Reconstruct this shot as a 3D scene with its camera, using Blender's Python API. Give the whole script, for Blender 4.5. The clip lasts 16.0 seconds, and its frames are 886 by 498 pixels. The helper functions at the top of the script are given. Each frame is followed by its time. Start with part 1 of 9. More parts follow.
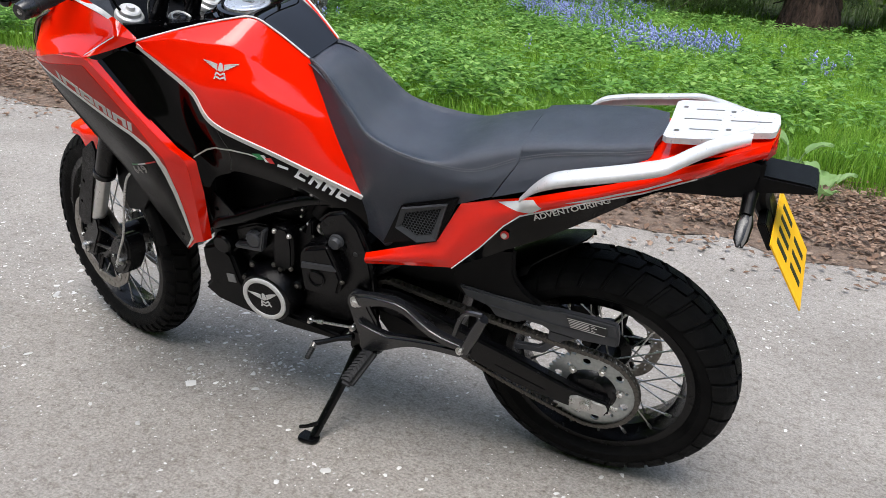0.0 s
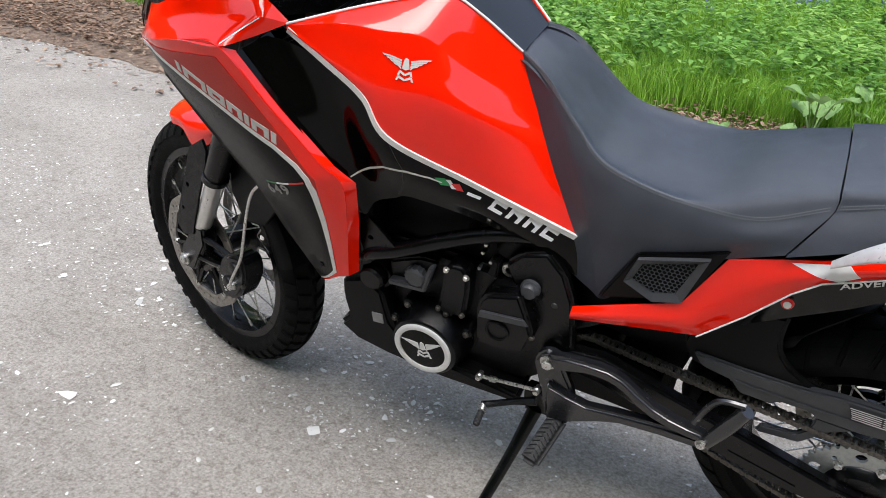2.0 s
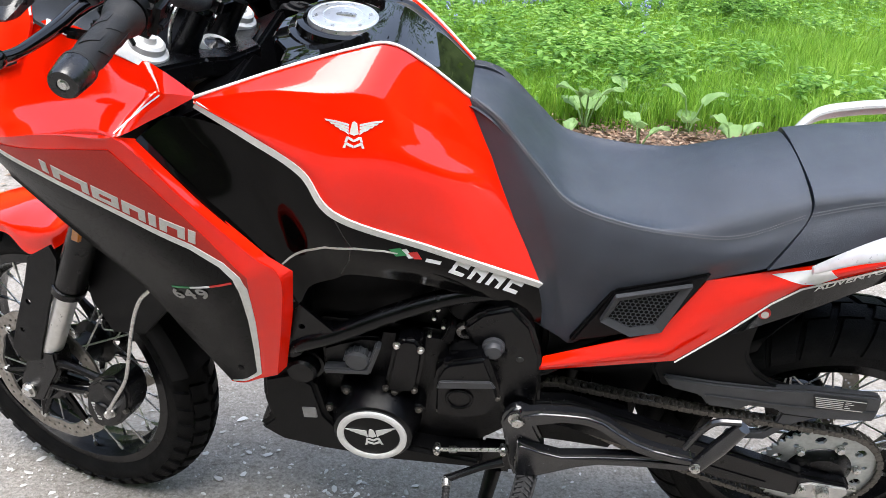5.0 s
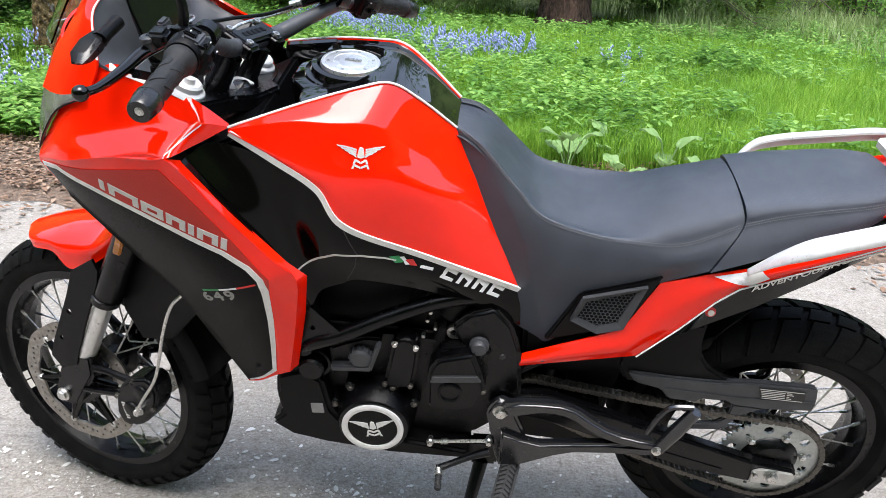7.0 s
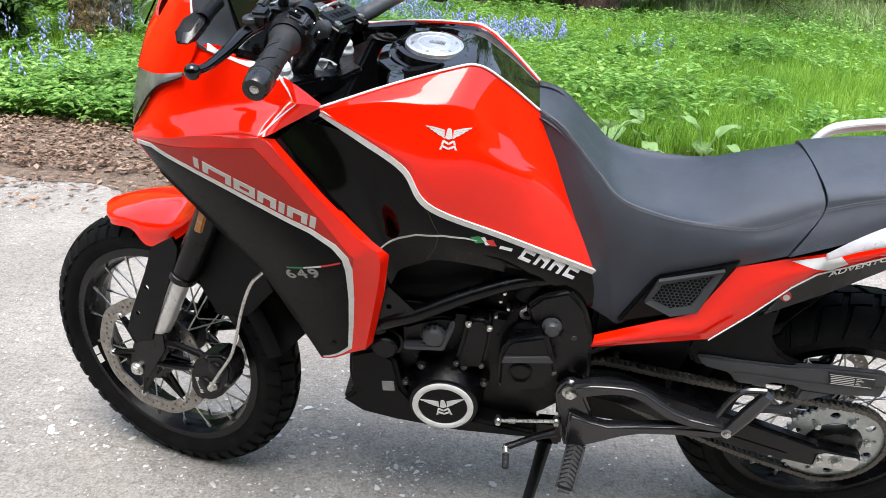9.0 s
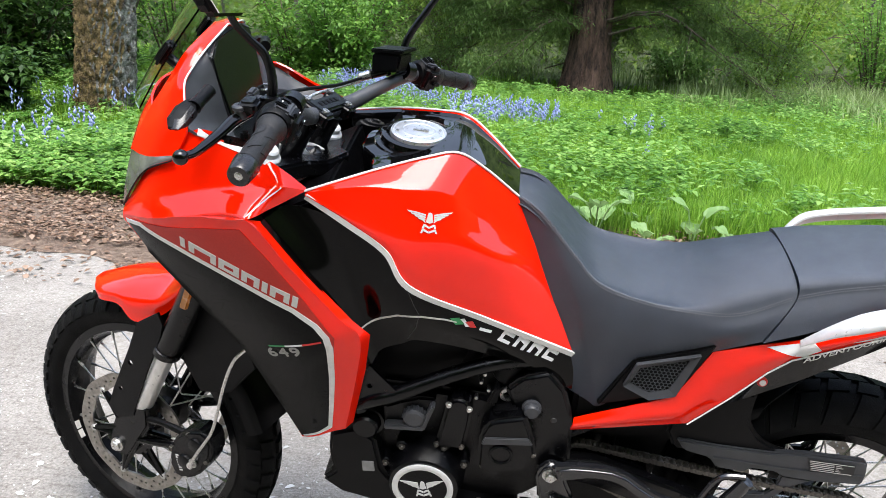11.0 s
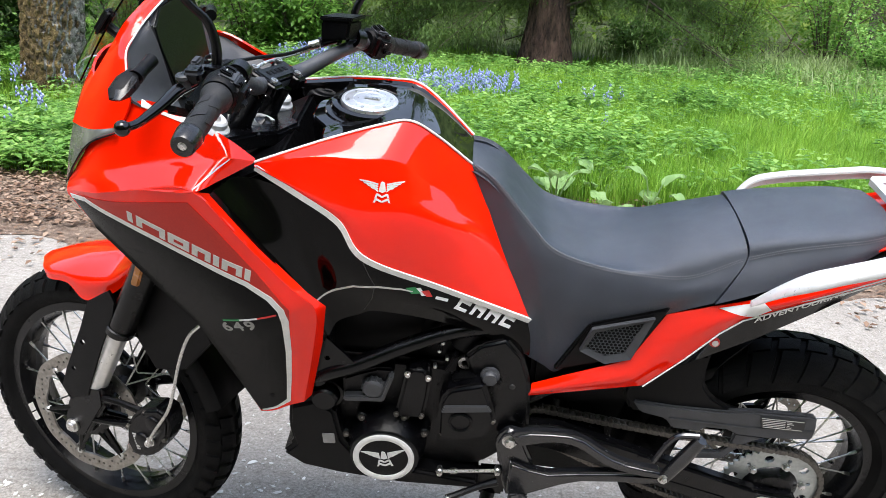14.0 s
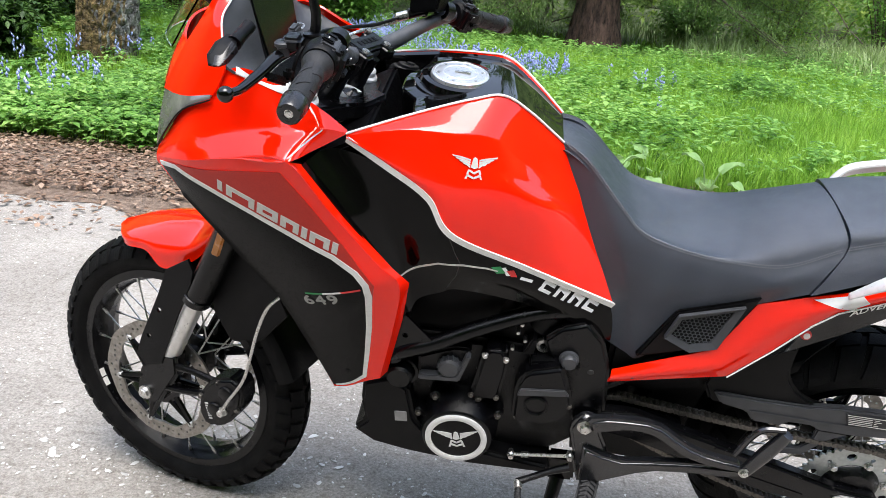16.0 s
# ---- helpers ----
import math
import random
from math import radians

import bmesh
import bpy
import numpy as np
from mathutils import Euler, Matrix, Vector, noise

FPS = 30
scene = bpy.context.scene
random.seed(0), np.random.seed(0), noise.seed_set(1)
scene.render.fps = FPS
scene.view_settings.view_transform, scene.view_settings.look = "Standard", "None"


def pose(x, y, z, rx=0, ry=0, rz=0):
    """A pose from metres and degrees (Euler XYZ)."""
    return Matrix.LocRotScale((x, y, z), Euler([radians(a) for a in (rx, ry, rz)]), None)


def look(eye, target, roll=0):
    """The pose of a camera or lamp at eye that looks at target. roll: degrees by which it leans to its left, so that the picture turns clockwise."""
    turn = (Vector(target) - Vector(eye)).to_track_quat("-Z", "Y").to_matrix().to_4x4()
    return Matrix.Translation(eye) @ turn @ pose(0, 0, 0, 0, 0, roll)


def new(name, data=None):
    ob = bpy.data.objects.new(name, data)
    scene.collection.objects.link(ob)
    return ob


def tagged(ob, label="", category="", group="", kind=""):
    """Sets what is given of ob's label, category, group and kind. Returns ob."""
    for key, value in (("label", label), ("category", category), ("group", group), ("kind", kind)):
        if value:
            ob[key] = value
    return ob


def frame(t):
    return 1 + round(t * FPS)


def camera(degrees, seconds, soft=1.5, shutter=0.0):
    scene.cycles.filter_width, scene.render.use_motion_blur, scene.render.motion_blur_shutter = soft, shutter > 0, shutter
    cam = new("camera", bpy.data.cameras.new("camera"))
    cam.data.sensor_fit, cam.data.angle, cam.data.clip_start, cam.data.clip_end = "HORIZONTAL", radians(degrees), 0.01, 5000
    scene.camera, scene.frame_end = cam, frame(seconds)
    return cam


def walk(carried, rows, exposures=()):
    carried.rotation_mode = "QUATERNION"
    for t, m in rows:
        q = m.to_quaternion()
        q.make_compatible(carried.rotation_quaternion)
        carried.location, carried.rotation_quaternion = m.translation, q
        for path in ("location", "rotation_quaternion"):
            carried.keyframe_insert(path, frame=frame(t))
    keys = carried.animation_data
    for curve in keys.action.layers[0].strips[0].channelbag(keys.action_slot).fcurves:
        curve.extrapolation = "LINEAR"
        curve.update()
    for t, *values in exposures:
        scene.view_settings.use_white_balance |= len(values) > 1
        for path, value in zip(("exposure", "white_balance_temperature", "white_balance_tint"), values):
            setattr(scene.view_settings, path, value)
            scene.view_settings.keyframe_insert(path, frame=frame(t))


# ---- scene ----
cam = camera(58.3, 16.0, soft=0.7)
METRES, EYE, TILT, LEAN, TURN = 1.8303, 1.2646, -22.248, -4.1485, 23.1507
START_X, START_Y = 0.2431, -1.8028
ROWS = [
    (0.0, 0.0, 0.0, 0.0, -0.0, -0.0, 0.0),
    (0.5, -0.0439, 0.0295, -0.0006, 0.41, -0.02, -0.39),
    (1.0, -0.0787, 0.1207, 0.045, 6.0, -3.06, -0.53),
    (1.5, -0.112, 0.1839, 0.0734, 7.55, -4.14, -0.89),
    (2.0, -0.2015, 0.2405, 0.1068, 1.83, -4.39, -1.36),
    (2.5, -0.2802, 0.283, 0.1333, -4.14, -4.04, -0.62),
    (3.0, -0.2724, 0.3448, 0.1658, -4.65, -4.24, -0.02),
    (3.5, -0.2929, 0.3713, 0.1807, -6.06, -4.36, 2.27),
    (4.0, -0.3352, 0.3772, 0.1791, -12.32, -4.69, 5.84),
    (4.5, -0.3554, 0.3706, 0.1669, -15.99, -4.97, 7.46),
    (7.0, -0.4041, 0.2406, 0.1296, -17.34, -1.05, 8.13),
    (7.5, -0.4048, 0.231, 0.1274, -17.74, -1.25, 7.93),
    (8.0, -0.4074, 0.2301, 0.1252, -18.02, -1.46, 8.04),
    (8.5, -0.4328, 0.2353, 0.1266, -17.47, -1.63, 7.91),
    (9.0, -0.4647, 0.2474, 0.1313, -16.03, -1.76, 7.43),
    (9.5, -0.4772, 0.2358, 0.1451, -15.63, 1.99, 6.71),
    (12.0, -0.4402, 0.224, 0.1322, -17.68, 3.39, 6.84),
    (12.5, -0.441, 0.2212, 0.1309, -18.53, 2.72, 7.36),
    (13.0, -0.4421, 0.2223, 0.1308, -18.79, 2.11, 7.7),
    (13.5, -0.4411, 0.2235, 0.1315, -18.84, 1.74, 7.84),
    (14.0, -0.445, 0.229, 0.1306, -18.88, 1.35, 7.96),
    (14.5, -0.4657, 0.2358, 0.1304, -18.7, 0.92, 7.9),
    (15.0, -0.4891, 0.2379, 0.1315, -17.87, 0.84, 7.31),
    (15.5, -0.4869, 0.2446, 0.1336, -16.88, 0.85, 6.56),
    (16.0, -0.487, 0.2592, 0.1337, -16.39, 0.34, 5.97),
]
walk(cam, [(t, pose(START_X, START_Y, EYE, TILT, LEAN, TURN) @ pose(METRES * x, METRES * y, METRES * z, 90 + pitch, roll, yaw)) for t, x, y, z, yaw, pitch, roll in ROWS],
     exposures=[(0.0, 1.34), (1.0, 1.34), (2.0, 1.48), (2.6, 1.70), (4.5, 1.96), (7.0, 1.90), (16.0, 1.92)])

# ---- daylight: a bright, thinly overcast sky over a woodland lane ----
world = bpy.data.worlds.new("overcast_sky")
scene.world = world
world.use_nodes = True
wn = world.node_tree
wn.nodes.clear()
sky = wn.nodes.new("ShaderNodeTexSky")
sky.sky_type = "NISHITA"
sky.sun_disc = False
SUN_ELEVATION, SUN_ROTATION = radians(71), radians(170)
sky.sun_elevation, sky.sun_rotation = SUN_ELEVATION, SUN_ROTATION
sky.air_density, sky.dust_density, sky.ozone_density = 1.0, 2.0, 1.0
whiten = wn.nodes.new("ShaderNodeHueSaturation")
whiten.inputs["Saturation"].default_value = 0.72
back = wn.nodes.new("ShaderNodeBackground")
back.inputs["Strength"].default_value = 0.15
wout = wn.nodes.new("ShaderNodeOutputWorld")
wn.links.new(sky.outputs[0], whiten.inputs["Color"])
wn.links.new(whiten.outputs[0], back.inputs[0])
wn.links.new(back.outputs[0], wout.inputs[0])

sun_data = bpy.data.lights.new("sun", "SUN")
sun_data.energy, sun_data.angle, sun_data.color = 1.25, radians(38), (1.0, 0.99, 0.97)
sun = new("sun", sun_data)
sun.matrix_world = look((0.5, -3.3, 9.4), (0, 0, 0))

# ---- materials ----
def nodes_of(name):
    m = bpy.data.materials.new(name)
    m.use_nodes = True
    t = m.node_tree
    return m, t, t.nodes["Principled BSDF"]


def mixed(t, a, b, fac):
    n = t.nodes.new("ShaderNodeMix")
    n.data_type = "RGBA"
    n.inputs["A"].default_value, n.inputs["B"].default_value = (*a, 1), (*b, 1)
    t.links.new(fac, n.inputs["Factor"])
    return n.outputs["Result"]


def grain(t, scale, detail=4.0, rough=0.6, low=0.35, high=0.65, where="Object"):
    c = t.nodes.new("ShaderNodeTexCoord")
    n = t.nodes.new("ShaderNodeTexNoise")
    n.inputs["Scale"].default_value, n.inputs["Detail"].default_value, n.inputs["Roughness"].default_value = scale, detail, rough
    t.links.new(c.outputs[where], n.inputs["Vector"])
    r = t.nodes.new("ShaderNodeMapRange")
    r.inputs["From Min"].default_value, r.inputs["From Max"].default_value = low, high
    t.links.new(n.outputs["Fac"], r.inputs["Value"])
    return r.outputs["Result"]


def bumped(t, bsdf, height, strength, distance):
    b = t.nodes.new("ShaderNodeBump")
    b.inputs["Strength"].default_value, b.inputs["Distance"].default_value = strength, distance
    t.links.new(height, b.inputs["Height"])
    t.links.new(b.outputs[0], bsdf.inputs["Normal"])


def surface(name, a, b, rough, metal=0.0, scale=40.0, coat=0.0, bump=0.0, bump_scale=600.0, rough_var=0.08, dist=0.001, spec=0.5):
    """A plain surface: two close tones at a coarse grain, roughness that varies, a fine relief."""
    m, t, p = nodes_of(name)
    t.links.new(mixed(t, a, b, grain(t, scale)), p.inputs["Base Color"])
    r = t.nodes.new("ShaderNodeMapRange")
    r.inputs["To Min"].default_value, r.inputs["To Max"].default_value = max(rough - rough_var, 0.02), rough + rough_var
    t.links.new(grain(t, scale * 2.3, low=0.3, high=0.7), r.inputs["Value"])
    t.links.new(r.outputs[0], p.inputs["Roughness"])
    p.inputs["Metallic"].default_value = metal
    p.inputs["Specular IOR Level"].default_value = spec
    p.inputs["Coat Weight"].default_value = coat
    p.inputs["Coat Roughness"].default_value = 0.03
    if bump:
        bumped(t, p, grain(t, bump_scale, detail=3.0), bump, dist)
    return m


RED = surface("red_paint", (0.93, 0.013, 0.001), (0.90, 0.011, 0.001), 0.45, coat=1.0, scale=9, rough_var=0.03, spec=0.0)
RED_FILM = surface("dark_red_film", (0.46, 0.022, 0.012), (0.42, 0.018, 0.010), 0.5, coat=0.15, scale=300, spec=0.25)
GLOSS_BLACK = surface("gloss_black_paint", (0.0014, 0.0014, 0.0016), (0.0022, 0.0021, 0.0021), 0.025, coat=0.0, scale=12, rough_var=0.01, spec=0.5)
PANEL_BLACK = surface("black_moulded_panel", (0.0016, 0.0015, 0.0015), (0.0024, 0.0022, 0.0021), 0.08, scale=12, rough_var=0.03, spec=0.16)
BAR_END = surface("black_anodised", (0.006, 0.006, 0.007), (0.010, 0.010, 0.011), 0.28, spec=0.5, scale=40)
BLACK_PLASTIC = surface("black_plastic", (0.0013, 0.0013, 0.0016), (0.0027, 0.0027, 0.0032), 0.36, spec=0.14, bump=0.25, bump_scale=900, scale=25)
DARK_FILM = surface("charcoal_film", (0.0016, 0.0016, 0.0018), (0.0026, 0.0025, 0.0025), 0.30, scale=200, spec=0.09)
ENGINE_BLACK = surface("black_engine_paint", (0.0010, 0.0010, 0.0014), (0.0022, 0.0022, 0.0028), 0.20, spec=0.24, bump=0.25, bump_scale=700, scale=30)
FRAME_BLACK = surface("black_powder_coat", (0.0012, 0.0012, 0.0016), (0.0024, 0.0024, 0.0030), 0.22, spec=0.28, bump=0.12, bump_scale=1200, scale=20)
SATIN_CAST = surface("satin_black_casting", (0.0060, 0.0064, 0.0080), (0.0095, 0.0100, 0.0120), 0.20, spec=0.8, bump=0.05, bump_scale=900, scale=30)
RUBBER = surface("tyre_rubber", (0.0026, 0.0026, 0.0029), (0.0068, 0.0067, 0.0067), 0.62, spec=0.09, bump=0.5, bump_scale=300, scale=18)
GRIP_RUBBER = surface("grip_rubber", (0.010, 0.010, 0.011), (0.016, 0.016, 0.017), 0.5, spec=0.3, bump=0.4, bump_scale=900, scale=40)
VINYL = surface("seat_vinyl", (0.020, 0.026, 0.040), (0.028, 0.036, 0.052), 0.36, spec=0.7, bump=0.7, bump_scale=1100, scale=14, dist=0.0006)
THREAD = surface("grey_thread", (0.13, 0.135, 0.145), (0.20, 0.205, 0.215), 0.8, scale=900)
SILVER = surface("silver_paint", (0.62, 0.62, 0.62), (0.70, 0.70, 0.70), 0.34, metal=0.35, coat=0.3, scale=60)
# for real stripes, and for highlights painted pale on the cowl edges
STRIPE_AND_GLINT = surface("silver_white_stripe_and_glint", (0.66, 0.65, 0.63), (0.74, 0.73, 0.71), 0.32, coat=0.4, scale=90)
LETTER = surface("silver_lettering", (0.50, 0.48, 0.45), (0.58, 0.56, 0.53), 0.4, scale=300)
LETTER_DIM = surface("grey_lettering", (0.27, 0.265, 0.25), (0.33, 0.325, 0.31), 0.45, scale=300)
STEEL = surface("brushed_steel", (0.52, 0.51, 0.49), (0.64, 0.63, 0.61), 0.30, metal=1.0, scale=120)
ALLOY = surface("cast_alloy", (0.48, 0.48, 0.47), (0.60, 0.60, 0.58), 0.42, metal=0.9, bump=0.2, bump_scale=500, scale=50)
CAP_ALLOY = surface("satin_alloy", (0.70, 0.70, 0.70), (0.80, 0.80, 0.79), 0.34, metal=0.95, scale=60, bump=0.1, bump_scale=400)
RING_ALLOY = surface("bright_ring_alloy", (0.62, 0.62, 0.61), (0.70, 0.70, 0.69), 0.4, metal=0.3, scale=60)
DISC_STEEL = surface("disc_steel", (0.22, 0.20, 0.18), (0.36, 0.34, 0.31), 0.38, metal=0.9, scale=80)
DARK_STEEL = surface("dark_chain_steel", (0.07, 0.065, 0.06), (0.15, 0.14, 0.125), 0.42, metal=0.85, scale=200)
SPROCKET = surface("satin_sprocket_steel", (0.36, 0.38, 0.37), (0.46, 0.48, 0.47), 0.42, metal=0.75, scale=90)
FORK_SILVER = surface("anodised_fork", (0.60, 0.59, 0.57), (0.68, 0.67, 0.65), 0.35, metal=0.7, scale=60)
YELLOW = surface("yellow_plate", (0.92, 0.48, 0.012), (0.95, 0.52, 0.015), 0.4, scale=50)
MARK_BLACK = surface("black_marking", (0.01, 0.01, 0.01), (0.015, 0.015, 0.015), 0.5)
GREEN = surface("green_film", (0.015, 0.20, 0.06), (0.02, 0.23, 0.07), 0.4)
WHITE = surface("white_film", (0.72, 0.72, 0.72), (0.78, 0.78, 0.78), 0.4)
RED_MARK = surface("red_film", (0.55, 0.02, 0.02), (0.6, 0.025, 0.02), 0.4)
AMBER = surface("amber_reflector", (0.42, 0.14, 0.012), (0.50, 0.18, 0.02), 0.25, coat=0.5)
RED_LENS = surface("red_lens", (0.45, 0.01, 0.01), (0.52, 0.015, 0.012), 0.15, coat=0.6)
SMOKE_LENS = surface("smoked_lens", (0.085, 0.082, 0.080), (0.15, 0.145, 0.14), 0.12, coat=1.0, scale=30)
CLEAR_LENS = surface("pale_lens", (0.42, 0.42, 0.42), (0.5, 0.5, 0.5), 0.12, coat=0.8)
SCREEN_BLACK = surface("dash_glass", (0.004, 0.005, 0.005), (0.006, 0.007, 0.007), 0.20, coat=0.0, scale=6, rough_var=0.02, spec=0.12)
GREY_PLASTIC = surface("grey_plastic", (0.030, 0.032, 0.036), (0.042, 0.044, 0.050), 0.42, bump=0.2, bump_scale=800, scale=30)
GREY_BADGE = surface("grey_badge", (0.22, 0.22, 0.22), (0.28, 0.28, 0.28), 0.4, metal=0.4)


def glass(name, tint):
    m, t, p = nodes_of(name)
    p.inputs["Base Color"].default_value = (*tint, 1)
    p.inputs["Transmission Weight"].default_value = 1.0
    p.inputs["Roughness"].default_value = 0.03
    p.inputs["IOR"].default_value = 1.2
    return m


SCREEN = glass("tinted_windscreen", (0.93, 0.93, 0.91))


def mirror_glass():
    m, t, p = nodes_of("mirror_glass")
    p.inputs["Base Color"].default_value = (0.8, 0.82, 0.82, 1)
    p.inputs["Metallic"].default_value = 1.0
    p.inputs["Roughness"].default_value = 0.02
    return m


MIRROR = mirror_glass()


def leaf_material(name, a, b, c, through_light=0.35, rough=0.5, lo=0.0, hi=1.0):
    """Foliage: each leaf its own tone, some light through the blade."""
    m, t, p = nodes_of(name)
    g = t.nodes.new("ShaderNodeNewGeometry")
    ramp = t.nodes.new("ShaderNodeValToRGB")
    ramp.color_ramp.elements[0].color, ramp.color_ramp.elements[1].color = (*a, 1), (*c, 1)
    ramp.color_ramp.elements[0].position, ramp.color_ramp.elements[1].position = lo, hi
    e = ramp.color_ramp.elements.new((lo + hi) / 2)
    e.color = (*b, 1)
    patch = grain(t, 1.1, detail=2.0, where="Object", low=0.3, high=0.7)
    mean = t.nodes.new("ShaderNodeMath")
    mean.operation = "MULTIPLY_ADD"
    mean.inputs[1].default_value = 0.6
    t.links.new(g.outputs["Random Per Island"], mean.inputs[0])
    half = t.nodes.new("ShaderNodeMath")
    half.operation = "MULTIPLY"
    half.inputs[1].default_value = 0.4
    t.links.new(patch, half.inputs[0])
    t.links.new(half.outputs[0], mean.inputs[2])
    t.links.new(mean.outputs[0], ramp.inputs[0])
    t.links.new(ramp.outputs[0], p.inputs["Base Color"])
    p.inputs["Roughness"].default_value = rough
    p.inputs["Specular IOR Level"].default_value = 0.35
    tr = t.nodes.new("ShaderNodeBsdfTranslucent")
    t.links.new(ramp.outputs[0], tr.inputs[0])
    mx = t.nodes.new("ShaderNodeMixShader")
    mx.inputs[0].default_value = through_light
    t.links.new(p.outputs[0], mx.inputs[1])
    t.links.new(tr.outputs[0], mx.inputs[2])
    t.links.new(mx.outputs[0], t.nodes["Material Output"].inputs[0])
    return m


GRASS = leaf_material("grass_blades", (0.085, 0.20, 0.022), (0.21, 0.41, 0.044), (0.40, 0.60, 0.085), 0.5)
HERB = leaf_material("herb_leaves", (0.045, 0.12, 0.022), (0.16, 0.34, 0.065), (0.42, 0.62, 0.18), 0.45)
BUSH_LEAF = leaf_material("bush_leaves", (0.05, 0.13, 0.022), (0.13, 0.28, 0.045), (0.28, 0.46, 0.09), 0.45)
WOOD_LEAF = leaf_material("woodland_leaves", (0.06, 0.13, 0.018), (0.16, 0.27, 0.035), (0.34, 0.44, 0.08), 0.5)
NEEDLE = leaf_material("conifer_needles", (0.040, 0.085, 0.022), (0.10, 0.18, 0.045), (0.22, 0.33, 0.09), 0.45)
DRY_GRASS = leaf_material("pale_tall_grass", (0.13, 0.21, 0.055), (0.23, 0.32, 0.11), (0.36, 0.43, 0.22), 0.35)
# bush leaves with the shade beside the trunk put into their colour
DARK_LEAF = leaf_material("shaded_bush_leaves", (0.020, 0.050, 0.013), (0.05, 0.11, 0.022), (0.12, 0.22, 0.045), 0.4)
BROAD_LEAF = leaf_material("broad_leaves", (0.13, 0.25, 0.06), (0.21, 0.35, 0.12), (0.31, 0.45, 0.21), 0.35)
BELL = leaf_material("bluebell_flowers", (0.23, 0.27, 0.60), (0.37, 0.42, 0.76), (0.56, 0.61, 0.88), 0.3)
DEAD_LEAF = leaf_material("dead_leaves", (0.08, 0.045, 0.028), (0.22, 0.135, 0.088), (0.46, 0.345, 0.26), 0.15, rough=0.7)
PETAL = leaf_material("pale_fragments", (0.34, 0.33, 0.32), (0.56, 0.55, 0.53), (0.84, 0.83, 0.81), 0.1, rough=0.7)
TWIG = surface("dead_twigs", (0.06, 0.045, 0.035), (0.13, 0.10, 0.08), 0.85, scale=12)


def asphalt():
    m, t, p = nodes_of("worn_asphalt")
    fine = grain(t, 120, detail=7, rough=0.75, low=0.36, high=0.64, where="Object")
    base = mixed(t, (0.245, 0.226, 0.204), (0.515, 0.478, 0.438), fine)
    wide = grain(t, 1.6, detail=8, rough=0.7, low=0.35, high=0.68, where="Object")
    n = t.nodes.new("ShaderNodeMix")
    n.data_type, n.blend_type = "RGBA", "MULTIPLY"
    n.inputs["Factor"].default_value = 1.0
    t.links.new(base, n.inputs["A"])
    t.links.new(mixed(t, (0.72, 0.71, 0.70), (1.0, 1.0, 1.0), wide), n.inputs["B"])
    pits = t.nodes.new("ShaderNodeMix")
    pits.data_type, pits.blend_type = "RGBA", "MULTIPLY"
    pits.inputs["Factor"].default_value = 1.0
    t.links.new(n.outputs["Result"], pits.inputs["A"])
    t.links.new(mixed(t, (0.70, 0.69, 0.67), (1.0, 1.0, 1.0), grain(t, 38, detail=5, rough=0.7, low=0.34, high=0.52, where="Object")), pits.inputs["B"])
    n = pits
    c = t.nodes.new("ShaderNodeTexCoord")
    v = t.nodes.new("ShaderNodeTexVoronoi")
    v.inputs["Scale"].default_value = 95
    t.links.new(c.outputs["Object"], v.inputs["Vector"])
    peb = t.nodes.new("ShaderNodeMapRange")
    peb.inputs["From Min"].default_value, peb.inputs["From Max"].default_value = 0.10, 0.22
    peb.inputs["To Min"].default_value, peb.inputs["To Max"].default_value = 1.0, 0.0
    t.links.new(v.outputs["Distance"], peb.inputs["Value"])
    some = grain(t, 6, detail=3, low=0.55, high=0.7)
    mul = t.nodes.new("ShaderNodeMath")
    mul.operation = "MULTIPLY"
    t.links.new(peb.outputs[0], mul.inputs[0])
    t.links.new(some, mul.inputs[1])
    n2 = t.nodes.new("ShaderNodeMix")
    n2.data_type = "RGBA"
    n2.inputs["B"].default_value = (0.50, 0.49, 0.46, 1)
    t.links.new(n.outputs["Result"], n2.inputs["A"])
    t.links.new(mul.outputs[0], n2.inputs["Factor"])
    t.links.new(n2.outputs["Result"], p.inputs["Base Color"])
    p.inputs["Roughness"].default_value = 0.9
    p.inputs["Specular IOR Level"].default_value = 0.25
    bumped(t, p, fine, 0.7, 0.004)
    return m


def soil(name, a, b, scale):
    m, t, p = nodes_of(name)
    t.links.new(mixed(t, a, b, grain(t, scale, detail=6)), p.inputs["Base Color"])
    p.inputs["Roughness"].default_value = 0.95
    bumped(t, p, grain(t, scale * 4), 0.8, 0.02)
    return m


